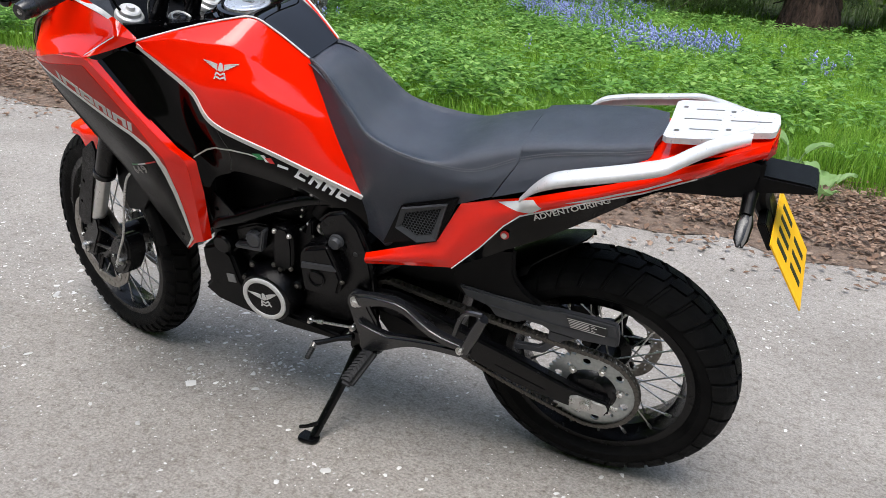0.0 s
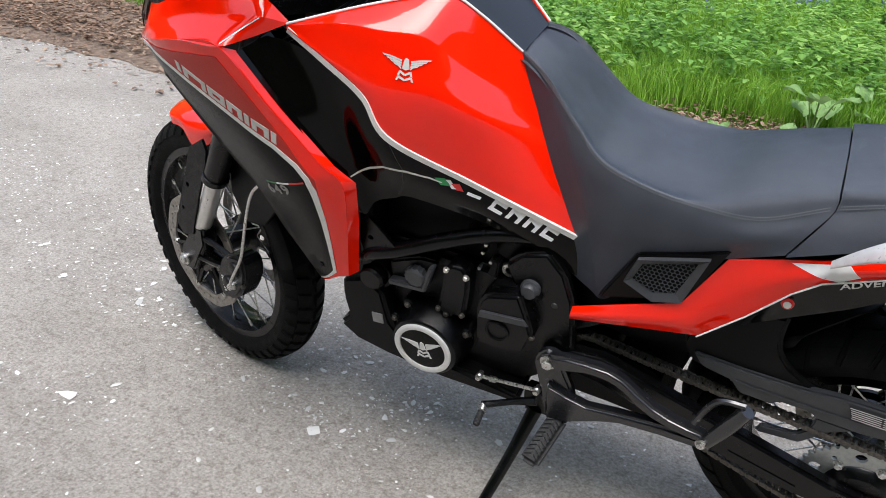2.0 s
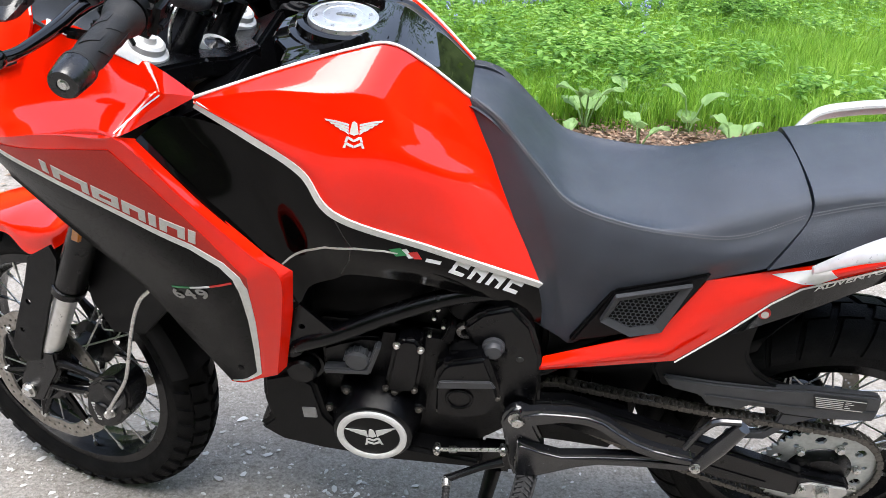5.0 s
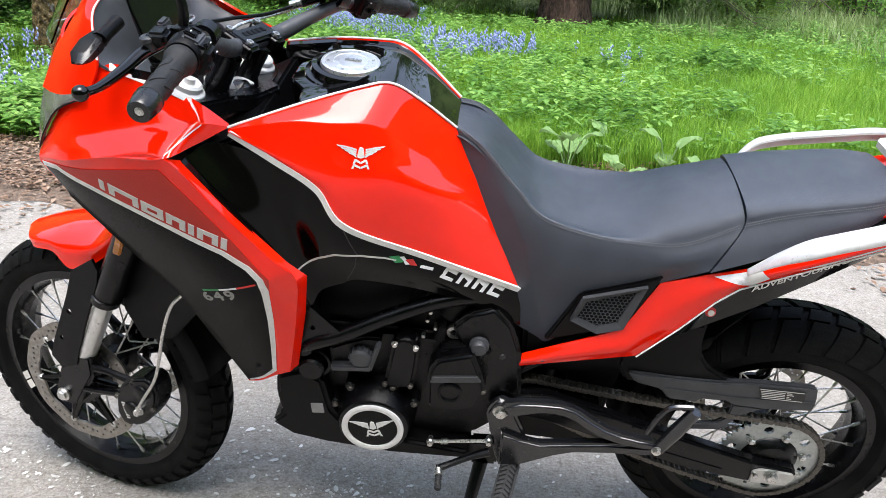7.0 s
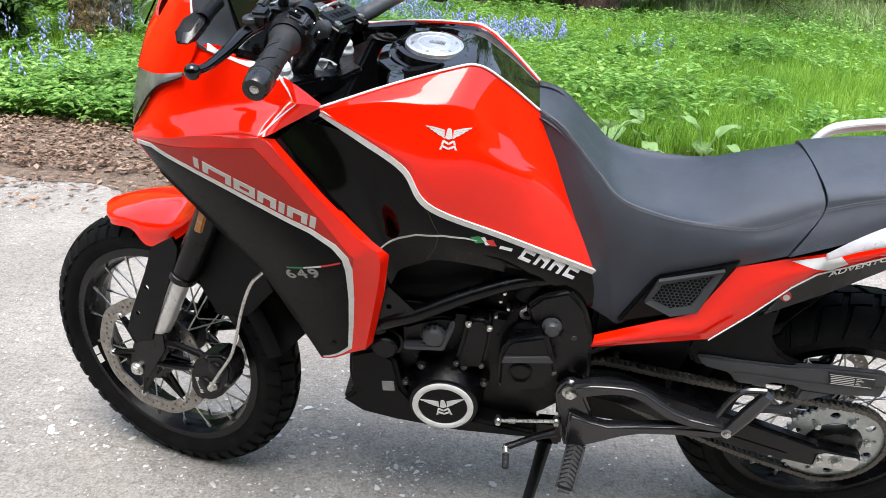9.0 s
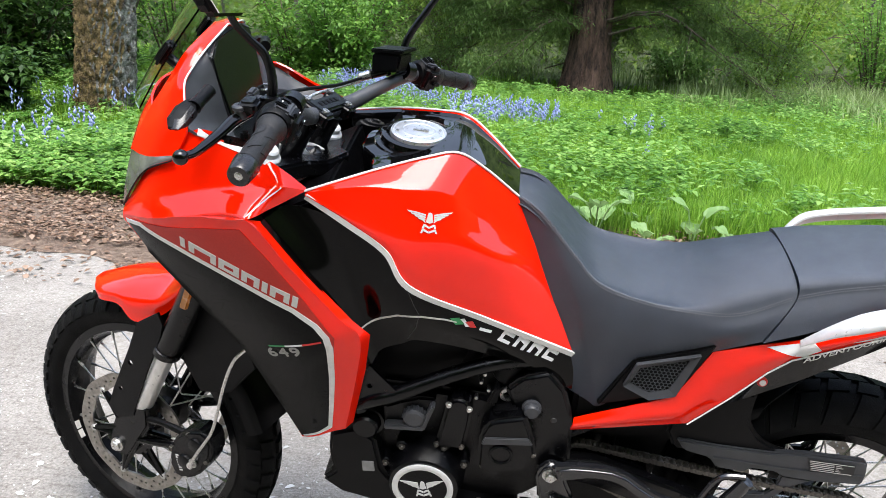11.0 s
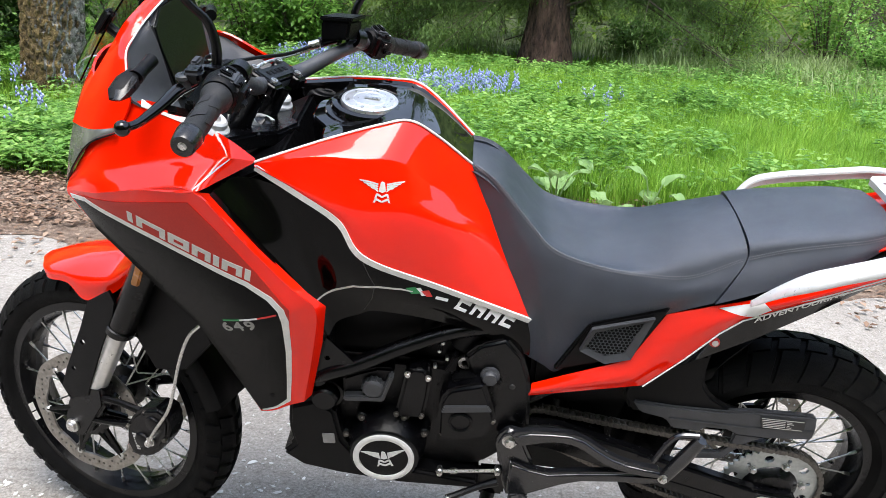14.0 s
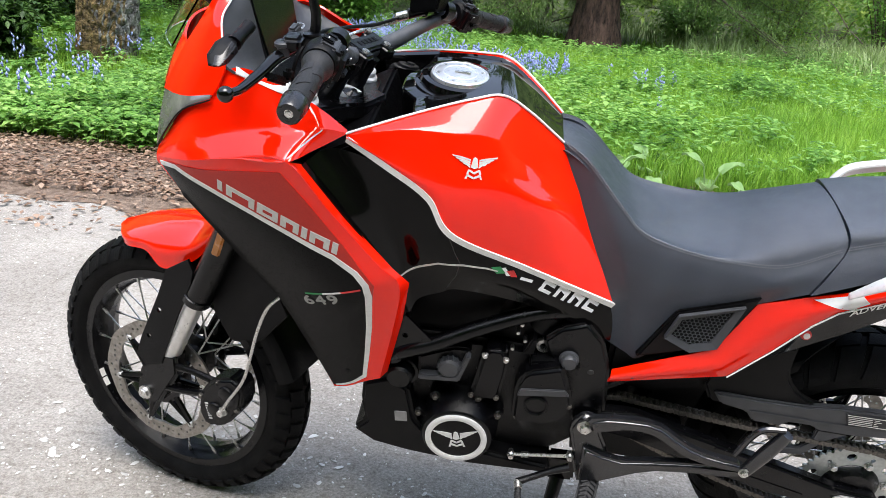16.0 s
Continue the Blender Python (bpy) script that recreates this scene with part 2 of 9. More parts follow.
def bark(name, a, b, moss, moss_low, scale, side=None):
    m, t, p = nodes_of(name)
    c = t.nodes.new("ShaderNodeTexCoord")
    mp = t.nodes.new("ShaderNodeMapping")
    mp.inputs["Scale"].default_value = (1, 1, 0.85 if side else 0.28)
    t.links.new(c.outputs["Object"], mp.inputs[0])
    v = t.nodes.new("ShaderNodeTexNoise")
    v.inputs["Scale"].default_value, v.inputs["Detail"].default_value, v.inputs["Roughness"].default_value = scale, 7, 0.7
    t.links.new(mp.outputs[0], v.inputs["Vector"])
    r = t.nodes.new("ShaderNodeMapRange")
    r.inputs["From Min"].default_value, r.inputs["From Max"].default_value = 0.38, 0.64
    t.links.new(v.outputs["Fac"], r.inputs["Value"])
    n = t.nodes.new("ShaderNodeMix")
    n.data_type = "RGBA"
    if side:
        t.links.new(mixed(t, tuple(c * 0.25 for c in moss), tuple(c * 1.9 for c in moss), r.outputs[0]), n.inputs["B"])
    else:
        n.inputs["B"].default_value = (*moss, 1)
    t.links.new(mixed(t, a, b, r.outputs[0]), n.inputs["A"])
    spread = grain(t, 5.0 if side else 1.6, detail=7, low=moss_low, high=moss_low + (0.3 if side else 0.1))
    if side:
        g = t.nodes.new("ShaderNodeNewGeometry")
        dot = t.nodes.new("ShaderNodeVectorMath")
        dot.operation = "DOT_PRODUCT"
        dot.inputs[1].default_value = side
        t.links.new(g.outputs["Normal"], dot.inputs[0])
        add = t.nodes.new("ShaderNodeMath")
        add.operation, add.use_clamp = "MULTIPLY_ADD", True
        add.inputs[1].default_value = 4.0
        t.links.new(dot.outputs["Value"], add.inputs[0])
        lift = t.nodes.new("ShaderNodeMath")
        lift.inputs[1].default_value = 0.45
        t.links.new(spread, lift.inputs[0])
        t.links.new(lift.outputs[0], add.inputs[2])
        spread = add.outputs[0]
    t.links.new(spread, n.inputs["Factor"])
    t.links.new(n.outputs["Result"], p.inputs["Base Color"])
    p.inputs["Roughness"].default_value = 0.9
    bumped(t, p, r.outputs[0], 1.0, 0.07 if side else 0.03)
    return m


ASPHALT = asphalt()
SOIL = soil("woodland_soil", (0.035, 0.045, 0.015), (0.06, 0.085, 0.025), 6)
LITTER_SOIL = soil("leaf_litter_soil", (0.15, 0.098, 0.070), (0.31, 0.225, 0.165), 25)
MOSSY_BARK = bark("mossy_bark", (0.05, 0.04, 0.03), (0.66, 0.64, 0.60), (0.23, 0.160, 0.062), 0.30, 14, (-0.87, -0.49, 0.0))
RED_BARK = bark("red_brown_bark", (0.020, 0.012, 0.009), (0.19, 0.115, 0.085), (0.09, 0.085, 0.035), 0.6, 10)
GREY_BARK = bark("grey_bark", (0.05, 0.045, 0.04), (0.16, 0.14, 0.12), (0.08, 0.09, 0.03), 0.55, 10)
FAR_WOOD = soil("far_woodland", (0.05, 0.09, 0.02), (0.2, 0.28, 0.08), 0.9)

# ---- mesh helpers ----
from mathutils.bvhtree import BVHTree

RNG = np.random.default_rng(7)


def part(name, bm, material, parent=None, label="", m=None, sharp=32, kind="", flat=False):
    """Link a bmesh as one mesh object under a thing or a part."""
    if m is not None:
        bm.transform(m)
    bmesh.ops.recalc_face_normals(bm, faces=bm.faces)
    me = bpy.data.meshes.new(name)
    bm.to_mesh(me)
    bm.free()
    me.materials.append(material)
    if not flat:
        me.polygons.foreach_set("use_smooth", [True] * len(me.polygons))
        me.set_sharp_from_angle(angle=radians(sharp))
    ob = new(name, me)
    ob.parent = parent
    return tagged(ob, label, kind=kind)


def pieces(name, makers, material, parent, label="", m=None):
    """Small alike parts, each a mesh of its own."""
    for make in makers:
        bm = bmesh.new()
        make(bm)
        part(name, bm, material, parent, label, m)


def smooth_line(pts, n, loop=False):
    """A Catmull-Rom line through the points, n steps, even in length."""
    pts = [Vector(q) for q in pts]
    if len(pts) == 2:
        return [pts[0].lerp(pts[1], i / n) for i in range(n + 1)]
    ext = [pts[0] * 2 - pts[1], *pts, pts[-1] * 2 - pts[-2]]
    fine = []
    for i in range(1, len(ext) - 2):
        a, b, c, d = ext[i - 1:i + 3]
        for k in range(12):
            u = k / 12
            fine.append(0.5 * (2 * b + (c - a) * u + (2 * a - 5 * b + 4 * c - d) * u * u + (3 * b - a - 3 * c + d) * u ** 3))
    fine.append(pts[-1])
    return even_line(fine, n)


def even_line(pts, n):
    pts = [Vector(q) for q in pts]
    run = [0.0]
    for a, b in zip(pts, pts[1:]):
        run.append(run[-1] + (b - a).length)
    out, k = [], 0
    for i in range(n + 1):
        want = run[-1] * i / n
        while k < len(pts) - 2 and run[k + 1] < want:
            k += 1
        span = run[k + 1] - run[k]
        out.append(pts[k].lerp(pts[k + 1], (want - run[k]) / span if span else 0))
    return out


def by_index(pts, n, smooth=True):
    """Resample so that control points keep their share of the steps (for rows that must stay matched)."""
    pts = [Vector(q) for q in pts]
    ext = [pts[0] * 2 - pts[1], *pts, pts[-1] * 2 - pts[-2]]
    out = []
    for i in range(n + 1):
        w = (len(pts) - 1) * i / n
        k = min(int(w), len(pts) - 2)
        u = w - k
        a, b, c, d = ext[k:k + 4]
        out.append(0.5 * (2 * b + (c - a) * u + (2 * a - 5 * b + 4 * c - d) * u * u + (3 * b - a - 3 * c + d) * u ** 3) if smooth else b.lerp(c, u))
    return out


def shell(bm, curves, nu=24, nv=12, thick=0.004, inward=(0, 1, 0), along=True, across=True):
    """A curved panel through matched control rows, with thickness towards inward."""
    rows = [by_index(c, nu, along) for c in curves]
    cols = [by_index([row[i] for row in rows], nv, across) for i in range(nu + 1)]
    inward = Vector(inward)
    normals = []
    for i in range(nu + 1):
        line = []
        for j in range(nv + 1):
            du = cols[min(i + 1, nu)][j] - cols[max(i - 1, 0)][j]
            dv = cols[i][min(j + 1, nv)] - cols[i][max(j - 1, 0)]
            n = du.cross(dv)
            line.append(n.normalized() if n.length > 1e-9 else Vector())
        normals.append(line)
    if sum(n.dot(inward) for line in normals for n in line) < 0:
        normals = [[-n for n in line] for line in normals]
    top = [[bm.verts.new(cols[i][j]) for j in range(nv + 1)] for i in range(nu + 1)]
    faces = []
    for i in range(nu):
        for j in range(nv):
            faces.append(bm.faces.new((top[i][j], top[i + 1][j], top[i + 1][j + 1], top[i][j + 1])))
    if thick:
        low = [[bm.verts.new(cols[i][j] + normals[i][j] * thick) for j in range(nv + 1)] for i in range(nu + 1)]
        for i in range(nu):
            for j in range(nv):
                bm.faces.new((low[i][j], low[i][j + 1], low[i + 1][j + 1], low[i + 1][j]))
        for i in range(nu):
            bm.faces.new((top[i][0], low[i][0], low[i + 1][0], top[i + 1][0]))
            bm.faces.new((top[i][nv], top[i + 1][nv], low[i + 1][nv], low[i][nv]))
        for j in range(nv):
            bm.faces.new((top[0][j], top[0][j + 1], low[0][j + 1], low[0][j]))
            bm.faces.new((top[nu][j], low[nu][j], low[nu][j + 1], top[nu][j + 1]))
    return bm


def prism(bm, outline, y0, y1, bevel=0.003, segments=2):
    """A plate or block with an outline of (x, z) between two lateral planes; y may be given per point as (x, z, y shift)."""
    a = [bm.verts.new((q[0], y0 + (q[2] if len(q) > 2 else 0), q[1])) for q in outline]
    b = [bm.verts.new((q[0], y1 + (q[2] if len(q) > 2 else 0), q[1])) for q in outline]
    made = [bm.faces.new(a), bm.faces.new(list(reversed(b)))]
    n = len(a)
    for i in range(n):
        made.append(bm.faces.new((a[(i + 1) % n], a[i], b[i], b[(i + 1) % n])))
    bmesh.ops.recalc_face_normals(bm, faces=made)
    if bevel:
        edges = list({e for f in made for e in f.edges})
        bmesh.ops.bevel(bm, geom=edges, offset=bevel, segments=segments, affect="EDGES", clamp_overlap=True)
    return bm


def tube(bm, pts, r, seg=12, steps=None, cap=True, smooth=True):
    """A round bar along points; r is one radius or one per control point."""
    n = steps or max(2, (len(pts) - 1) * 6)
    rs = r if isinstance(r, (list, tuple)) else [r] * len(pts)
    line = by_index([Vector(q) for q in pts], n, smooth and len(pts) > 2)
    rad = [q.x for q in by_index([Vector((v, 0, 0)) for v in rs], n, False)]
    up = Vector((0, 0, 1))
    rings = []
    side = None
    for i, c in enumerate(line):
        d = (line[min(i + 1, n)] - line[max(i - 1, 0)]).normalized()
        if side is None:
            side = d.cross(up if abs(d.z) < 0.9 else Vector((1, 0, 0))).normalized()
        side = (side - d * side.dot(d)).normalized()
        other = d.cross(side)
        rings.append([bm.verts.new(c + (side * math.cos(a) + other * math.sin(a)) * rad[i]) for a in (2 * math.pi * k / seg for k in range(seg))])
    for p, q in zip(rings, rings[1:]):
        for k in range(seg):
            bm.faces.new((p[k], p[(k + 1) % seg], q[(k + 1) % seg], q[k]))
    if cap:
        bm.faces.new(list(reversed(rings[0])))
        bm.faces.new(rings[-1])
    return bm


def turned(bm, profile, centre=(0, 0, 0), axis=(0, 1, 0), seg=32, closed=False):
    """A turned body: profile of (radius, height along the axis)."""
    axis = Vector(axis).normalized()
    u = axis.orthogonal().normalized()
    w = axis.cross(u)
    c = Vector(centre)
    rings = []
    for rad, h in profile:
        if rad < 1e-6:
            rings.append([bm.verts.new(c + axis * h)])
        else:
            rings.append([bm.verts.new(c + axis * h + (u * math.cos(a) + w * math.sin(a)) * rad) for a in (2 * math.pi * k / seg for k in range(seg))])
    pairs = list(zip(rings, rings[1:])) + ([(rings[-1], rings[0])] if closed else [])
    for p, q in pairs:
        for k in range(seg):
            k2 = (k + 1) % seg
            if len(p) == 1 and len(q) == 1:
                continue
            if len(p) == 1:
                bm.faces.new((p[0], q[k2], q[k]))
            elif len(q) == 1:
                bm.faces.new((p[k], p[k2], q[0]))
            else:
                bm.faces.new((p[k], p[k2], q[k2], q[k]))
    return bm


def rod(bm, a, b, r, seg=12, chamfer=0.0):
    """A solid cylinder from a to b."""
    a, b = Vector(a), Vector(b)
    h = (b - a).length
    c = min(chamfer, r * 0.4, h * 0.4)
    prof = [(0, 0), (r - c, 0), (r, c), (r, h - c), (r - c, h), (0, h)] if c else [(0, 0), (r, 0), (r, h), (0, h)]
    return turned(bm, prof, a, b - a, seg)


def bolt(bm, c, axis, r, h):
    """A hexagon head on a washer."""
    axis = Vector(axis).normalized()
    turned(bm, [(0, 0), (r * 1.25, 0), (r * 1.25, h * 0.25), (0, h * 0.25)], c, axis, 16)
    turned(bm, [(0, h * 0.25), (r, h * 0.25), (r, h * 0.85), (r * 0.85, h), (0, h)], c, axis, 6)
    return bm


def block(bm, centre, size, m=None, bevel=0.003, segments=2):
    made = bmesh.ops.create_cube(bm, size=1.0)["verts"]
    bmesh.ops.scale(bm, vec=size, verts=made)
    if bevel:
        edges = list({e for v in made for e in v.link_edges})
        out = bmesh.ops.bevel(bm, geom=edges, offset=bevel, segments=segments, affect="EDGES", clamp_overlap=True)
        made = list({v for f in out["faces"] for v in f.verts} | {v for v in made if v.is_valid})
    if m is not None:
        bmesh.ops.transform(bm, matrix=m, verts=made)
    bmesh.ops.translate(bm, vec=centre, verts=made)
    return bm


def tree_of(bm):
    return BVHTree.FromBMesh(bm)


def drape(bm, outlines, trees, proud=0.0012, cell=0.011, thick=0.0012):
    """Lay flat shapes, outlines of (x, z), on a panel's outer (left) side as a thin film."""
    trees = trees if isinstance(trees, (list, tuple)) else [trees]
    tmp = bmesh.new()
    for outline in outlines:
        tmp.faces.new([tmp.verts.new((x, 0, z)) for x, z in outline])
    bmesh.ops.remove_doubles(tmp, verts=tmp.verts, dist=1e-5)
    bmesh.ops.triangulate(tmp, faces=tmp.faces[:])
    for _ in range(6):
        long = [e for e in tmp.edges if e.calc_length() > cell]
        if not long:
            break
        bmesh.ops.subdivide_edges(tmp, edges=long, cuts=1)
        bmesh.ops.triangulate(tmp, faces=tmp.faces[:])
    ys = {}
    for v in tmp.verts:
        hits = [t.ray_cast(Vector((v.co.x, -1.2, v.co.z)), Vector((0, 1, 0)))[0] for t in trees]
        hits = [q.y for q in hits if q is not None and q.y < 0.03]
        ys[v] = min(hits) if hits else None
    found = [v for v in tmp.verts if ys[v] is not None]
    for v in tmp.verts:
        near = v if ys[v] is not None else min(found, key=lambda w: (w.co.x - v.co.x) ** 2 + (w.co.z - v.co.z) ** 2)
        v.co.y = ys[near] - proud
    idx = {v: bm.verts.new(v.co) for v in tmp.verts}
    idl = {v: bm.verts.new(v.co + Vector((0, thick, 0))) for v in tmp.verts}
    for f in tmp.faces:
        bm.faces.new([idx[v] for v in f.verts])
    for e in tmp.edges:
        if len(e.link_faces) == 1:
            a, b = e.verts
            bm.faces.new((idx[a], idx[b], idl[b], idl[a]))
    tmp.free()
    return bm


def ribbon(pts, width):
    """The outline of a stripe of even width along points (x, z)."""
    left, right = [], []
    for i, (x, z) in enumerate(pts):
        a, b = pts[max(i - 1, 0)], pts[min(i + 1, len(pts) - 1)]
        dx, dz = b[0] - a[0], b[1] - a[1]
        n = math.hypot(dx, dz)
        w = (width[i] if isinstance(width, (list, tuple)) else width) / 2
        left.append((x - dz / n * w, z + dx / n * w))
        right.append((x + dz / n * w, z - dx / n * w))
    return [[left[i], left[i + 1], right[i + 1], right[i]] for i in range(len(pts) - 1)]


def words(text, size, at, tilt=0.0, squeeze=1.0, slant=0.0):
    """Lettering as flat faces, each glyph face an outline-free mesh in (x, z), reading towards +x."""
    cu = bpy.data.curves.new("letters", "FONT")
    cu.body, cu.size, cu.shear, cu.offset = text, size, slant, 0.0 if text.isdigit() else size * 0.022
    ob = bpy.data.objects.new("letters", cu)
    scene.collection.objects.link(ob)
    me = bpy.data.meshes.new_from_object(ob.evaluated_get(bpy.context.evaluated_depsgraph_get()))
    bpy.data.objects.remove(ob)
    bm = bmesh.new()
    bm.from_mesh(me)
    bpy.data.meshes.remove(me)
    bmesh.ops.triangulate(bm, faces=bm.faces[:])
    c, s = math.cos(radians(tilt)), math.sin(radians(tilt))
    for v in bm.verts:
        x, z = v.co.x * squeeze, v.co.y
        v.co = Vector((at[0] + x * c - z * s, 0, at[1] + x * s + z * c))
    return bm


def laid(bm, trees, proud=0.0008):
    trees = trees if isinstance(trees, (list, tuple)) else [trees]
    last = -0.15
    for v in bm.verts:
        for tr in trees:
            hit = tr.ray_cast(Vector((v.co.x, -1.2, v.co.z)), Vector((0, 1, 0)))
            if hit[0] is not None and hit[0].y < 0.03:
                last = hit[0].y
                break
        v.co.y = last - proud
    return bm


def stuff_mesh(name, verts, faces, material, label, category, smooth=False):
    me = bpy.data.meshes.new(name)
    verts, faces = np.asarray(verts, np.float32), np.asarray(faces, np.int32)
    me.vertices.add(len(verts))
    me.vertices.foreach_set("co", verts.ravel())
    k = faces.shape[1]
    me.loops.add(faces.size)
    me.loops.foreach_set("vertex_index", faces.ravel())
    me.polygons.add(len(faces))
    me.polygons.foreach_set("loop_start", np.arange(0, faces.size, k, dtype=np.int32))
    me.update(calc_edges=True)
    me.validate()
    me.materials.append(material)
    if smooth:
        me.polygons.foreach_set("use_smooth", [True] * len(me.polygons))
    return tagged(new(name, me), label, category, kind="stuff")


def turns(n, tilt_low, tilt_high):
    """Random frames: a heading, a side and a normal for each of n blades."""
    a = RNG.uniform(0, 2 * np.pi, n)
    t = RNG.uniform(tilt_low, tilt_high, n)
    ahead = np.stack([np.cos(a) * np.cos(t), np.sin(a) * np.cos(t), np.sin(t)], 1)
    side = np.stack([-np.sin(a), np.cos(a), np.zeros(n)], 1)
    return ahead, side, np.cross(ahead, side)


def leaf_geometry(base, size, tilt_low=-0.5, tilt_high=0.6, width=0.5, fold=0.15):
    """Pointed leaves, four triangles each, folded along the midrib, from base points."""
    n = len(base)
    ahead, side, nor = turns(n, tilt_low, tilt_high)
    s = np.asarray(size).reshape(-1, 1)
    mid = base + ahead * s * 0.5 - nor * s * fold * 0.5
    v = np.stack([base, base + ahead * s * 0.45 + side * s * width * 0.5 + nor * s * fold * 0.4, base + ahead * s - np.array([0, 0, 1]) * s * 0.12,
                  base + ahead * s * 0.45 - side * s * width * 0.5 + nor * s * fold * 0.4, mid], 1)
    f = np.array([[0, 1, 4], [1, 2, 4], [2, 3, 4], [3, 0, 4]])
    return v.reshape(-1, 3), (f[None] + 5 * np.arange(n)[:, None, None]).reshape(-1, 3)


def blade_geometry(base, height, width, bend=0.5):
    """Grass blades: a tapering strip of two lengths that bends over."""
    n = len(base)
    a = RNG.uniform(0, 2 * np.pi, n)
    lean = np.stack([np.cos(a), np.sin(a), np.zeros(n)], 1)
    side = np.stack([-np.sin(a), np.cos(a), np.zeros(n)], 1)
    h, w = np.asarray(height).reshape(-1, 1), np.asarray(width).reshape(-1, 1)
    b = RNG.uniform(0.15, 1.0, (n, 1)) * bend
    up = np.array([[0, 0, 1.0]])
    m = base + up * h * 0.6 + lean * h * b * 0.3
    tip = base + up * h * (1 - 0.35 * b) + lean * h * b
    v = np.stack([base - side * w / 2, base + side * w / 2, m + side * w * 0.42, m - side * w * 0.42, tip], 1)
    f = np.array([[0, 1, 2], [0, 2, 3], [3, 2, 4]])
    return v.reshape(-1, 3), (f[None] + 5 * np.arange(n)[:, None, None]).reshape(-1, 3)


def joined(pieces):
    vs, fs, k = [], [], 0
    for v, f in pieces:
        vs.append(v)
        fs.append(f + k)
        k += len(v)
    return np.concatenate(vs), np.concatenate(fs)

# ---- the land: lane, verge, wood ----
def verge_line(x):
    """How far the asphalt reaches: its ragged edge."""
    return 2.0 + 0.05 * math.sin(x * 1.3) + 0.035 * math.sin(x * 4.1 + 1) + 0.02 * math.sin(x * 11)


def ground_sheet():
    bm = bmesh.new()
    xs = [-600, -120, -40, *range(-16, 19, 2), 40, 120, 600]
    ys = [-600, -120, -30, -8, 1.9, 2.1, 2.6, 3.2, 4, 6, 8, 10, 13, 16, 20, 30, 60, 120, 600]
    grid = [[bm.verts.new((x, y, -0.05 if y < 2 else -0.012 + 0.03 * noise.noise(Vector((x * 0.4, y * 0.4, 0))) * min(1, max(0, y - 2.6)))) for y in ys] for x in xs]
    for i in range(len(xs) - 1):
        for j in range(len(ys) - 1):
            bm.faces.new((grid[i][j], grid[i + 1][j], grid[i + 1][j + 1], grid[i][j + 1]))
    return tagged(part("ground", bm, SOIL), "green woodland floor of soil and moss beside the lane", "ground", kind="structure")


def lane():
    bm = bmesh.new()
    xs = [-80, -30, -15, *np.arange(-8, 6, 0.12), 15, 30, 80]
    top = [(bm.verts.new((x, -4.2 + 0.1 * math.sin(x), 0)), bm.verts.new((x, 1.2, 0)), bm.verts.new((x, verge_line(x), 0.0)), bm.verts.new((x, verge_line(x) + 0.03, -0.045))) for x in map(float, xs)]
    for a, b in zip(top, top[1:]):
        for k in range(3):
            bm.faces.new((a[k], b[k], b[k + 1], a[k + 1]))
    return tagged(part("road", bm, ASPHALT), "worn grey asphalt lane strewn with pale fragments", "road", kind="structure")


def litter_bed():
    bm = bmesh.new()
    xs = np.arange(-14, 12, 0.1)
    rows = []
    for x in map(float, xs):
        e = verge_line(x)
        far = 3.0 + 0.22 * math.sin(x * 0.9 + 0.6) + 0.12 * math.sin(x * 3.1)
        rows.append([bm.verts.new((x, e - 0.16 + 0.1 * noise.noise(Vector((x * 3, 1, 0))), 0.003)), bm.verts.new((x, e + 0.15, 0.018)), bm.verts.new((x, (e + far) / 2, 0.035 + 0.015 * noise.noise(Vector((x * 2, 0, 3))))), bm.verts.new((x, far, 0.02)), bm.verts.new((x, far + 0.3, -0.03))])
    for a, b in zip(rows, rows[1:]):
        for k in range(4):
            bm.faces.new((a[k], b[k], b[k + 1], a[k + 1]))
    return tagged(part("leaf_litter", bm, LITTER_SOIL), "brown bed of crumbled leaf litter along the lane", "verge", kind="structure")


ground_sheet()
lane()
litter_bed()


def scatter(n, x0, x1, y0, y1, z=0.0):
    return np.stack([RNG.uniform(x0, x1, n), RNG.uniform(y0, y1, n), np.full(n, z)], 1)


def field(q, scale, seed):
    """A smooth patchiness in 0..1 at points."""
    return np.array([0.5 + 0.5 * noise.noise(Vector((x * scale + seed, y * scale - seed, seed))) for x, y in q[:, :2]])


def openness(q):
    """How freely low plants grow: little round the mossy trunk and in the conifer's shade."""
    trunk = np.exp(-((q[:, 0] + 4.9) / 1.4) ** 2 - ((q[:, 1] - 5.0) / 1.6) ** 2)
    shade = np.exp(-((q[:, 0] - 0.5) / 2.2) ** 2 - ((q[:, 1] - 13.2) / 1.9) ** 2)
    return 1 - np.clip(0.78 * trunk + 0.85 * shade, 0, 0.9)


def dead_leaves():
    q = np.concatenate([scatter(15000, -6.5, 2.2, 2.05, 3.05, 0.03), scatter(700, -6.5, 2.2, 1.75, 2.1, 0.01), scatter(500, -6.5, 2.2, 1.5, 1.9, 0.006), scatter(1500, -1.0, 1.0, 2.3, 3.3, 0.045)])
    q[:, 2] += RNG.uniform(0, 0.02, len(q))
    v, f = leaf_geometry(q, RNG.uniform(0.018, 0.05, len(q)), -0.35, 0.45, 0.62, 0.16)
    stuff_mesh("dead_leaves", v, f, DEAD_LEAF, "dry curled brown leaves lying along the verge", "dead leaves")


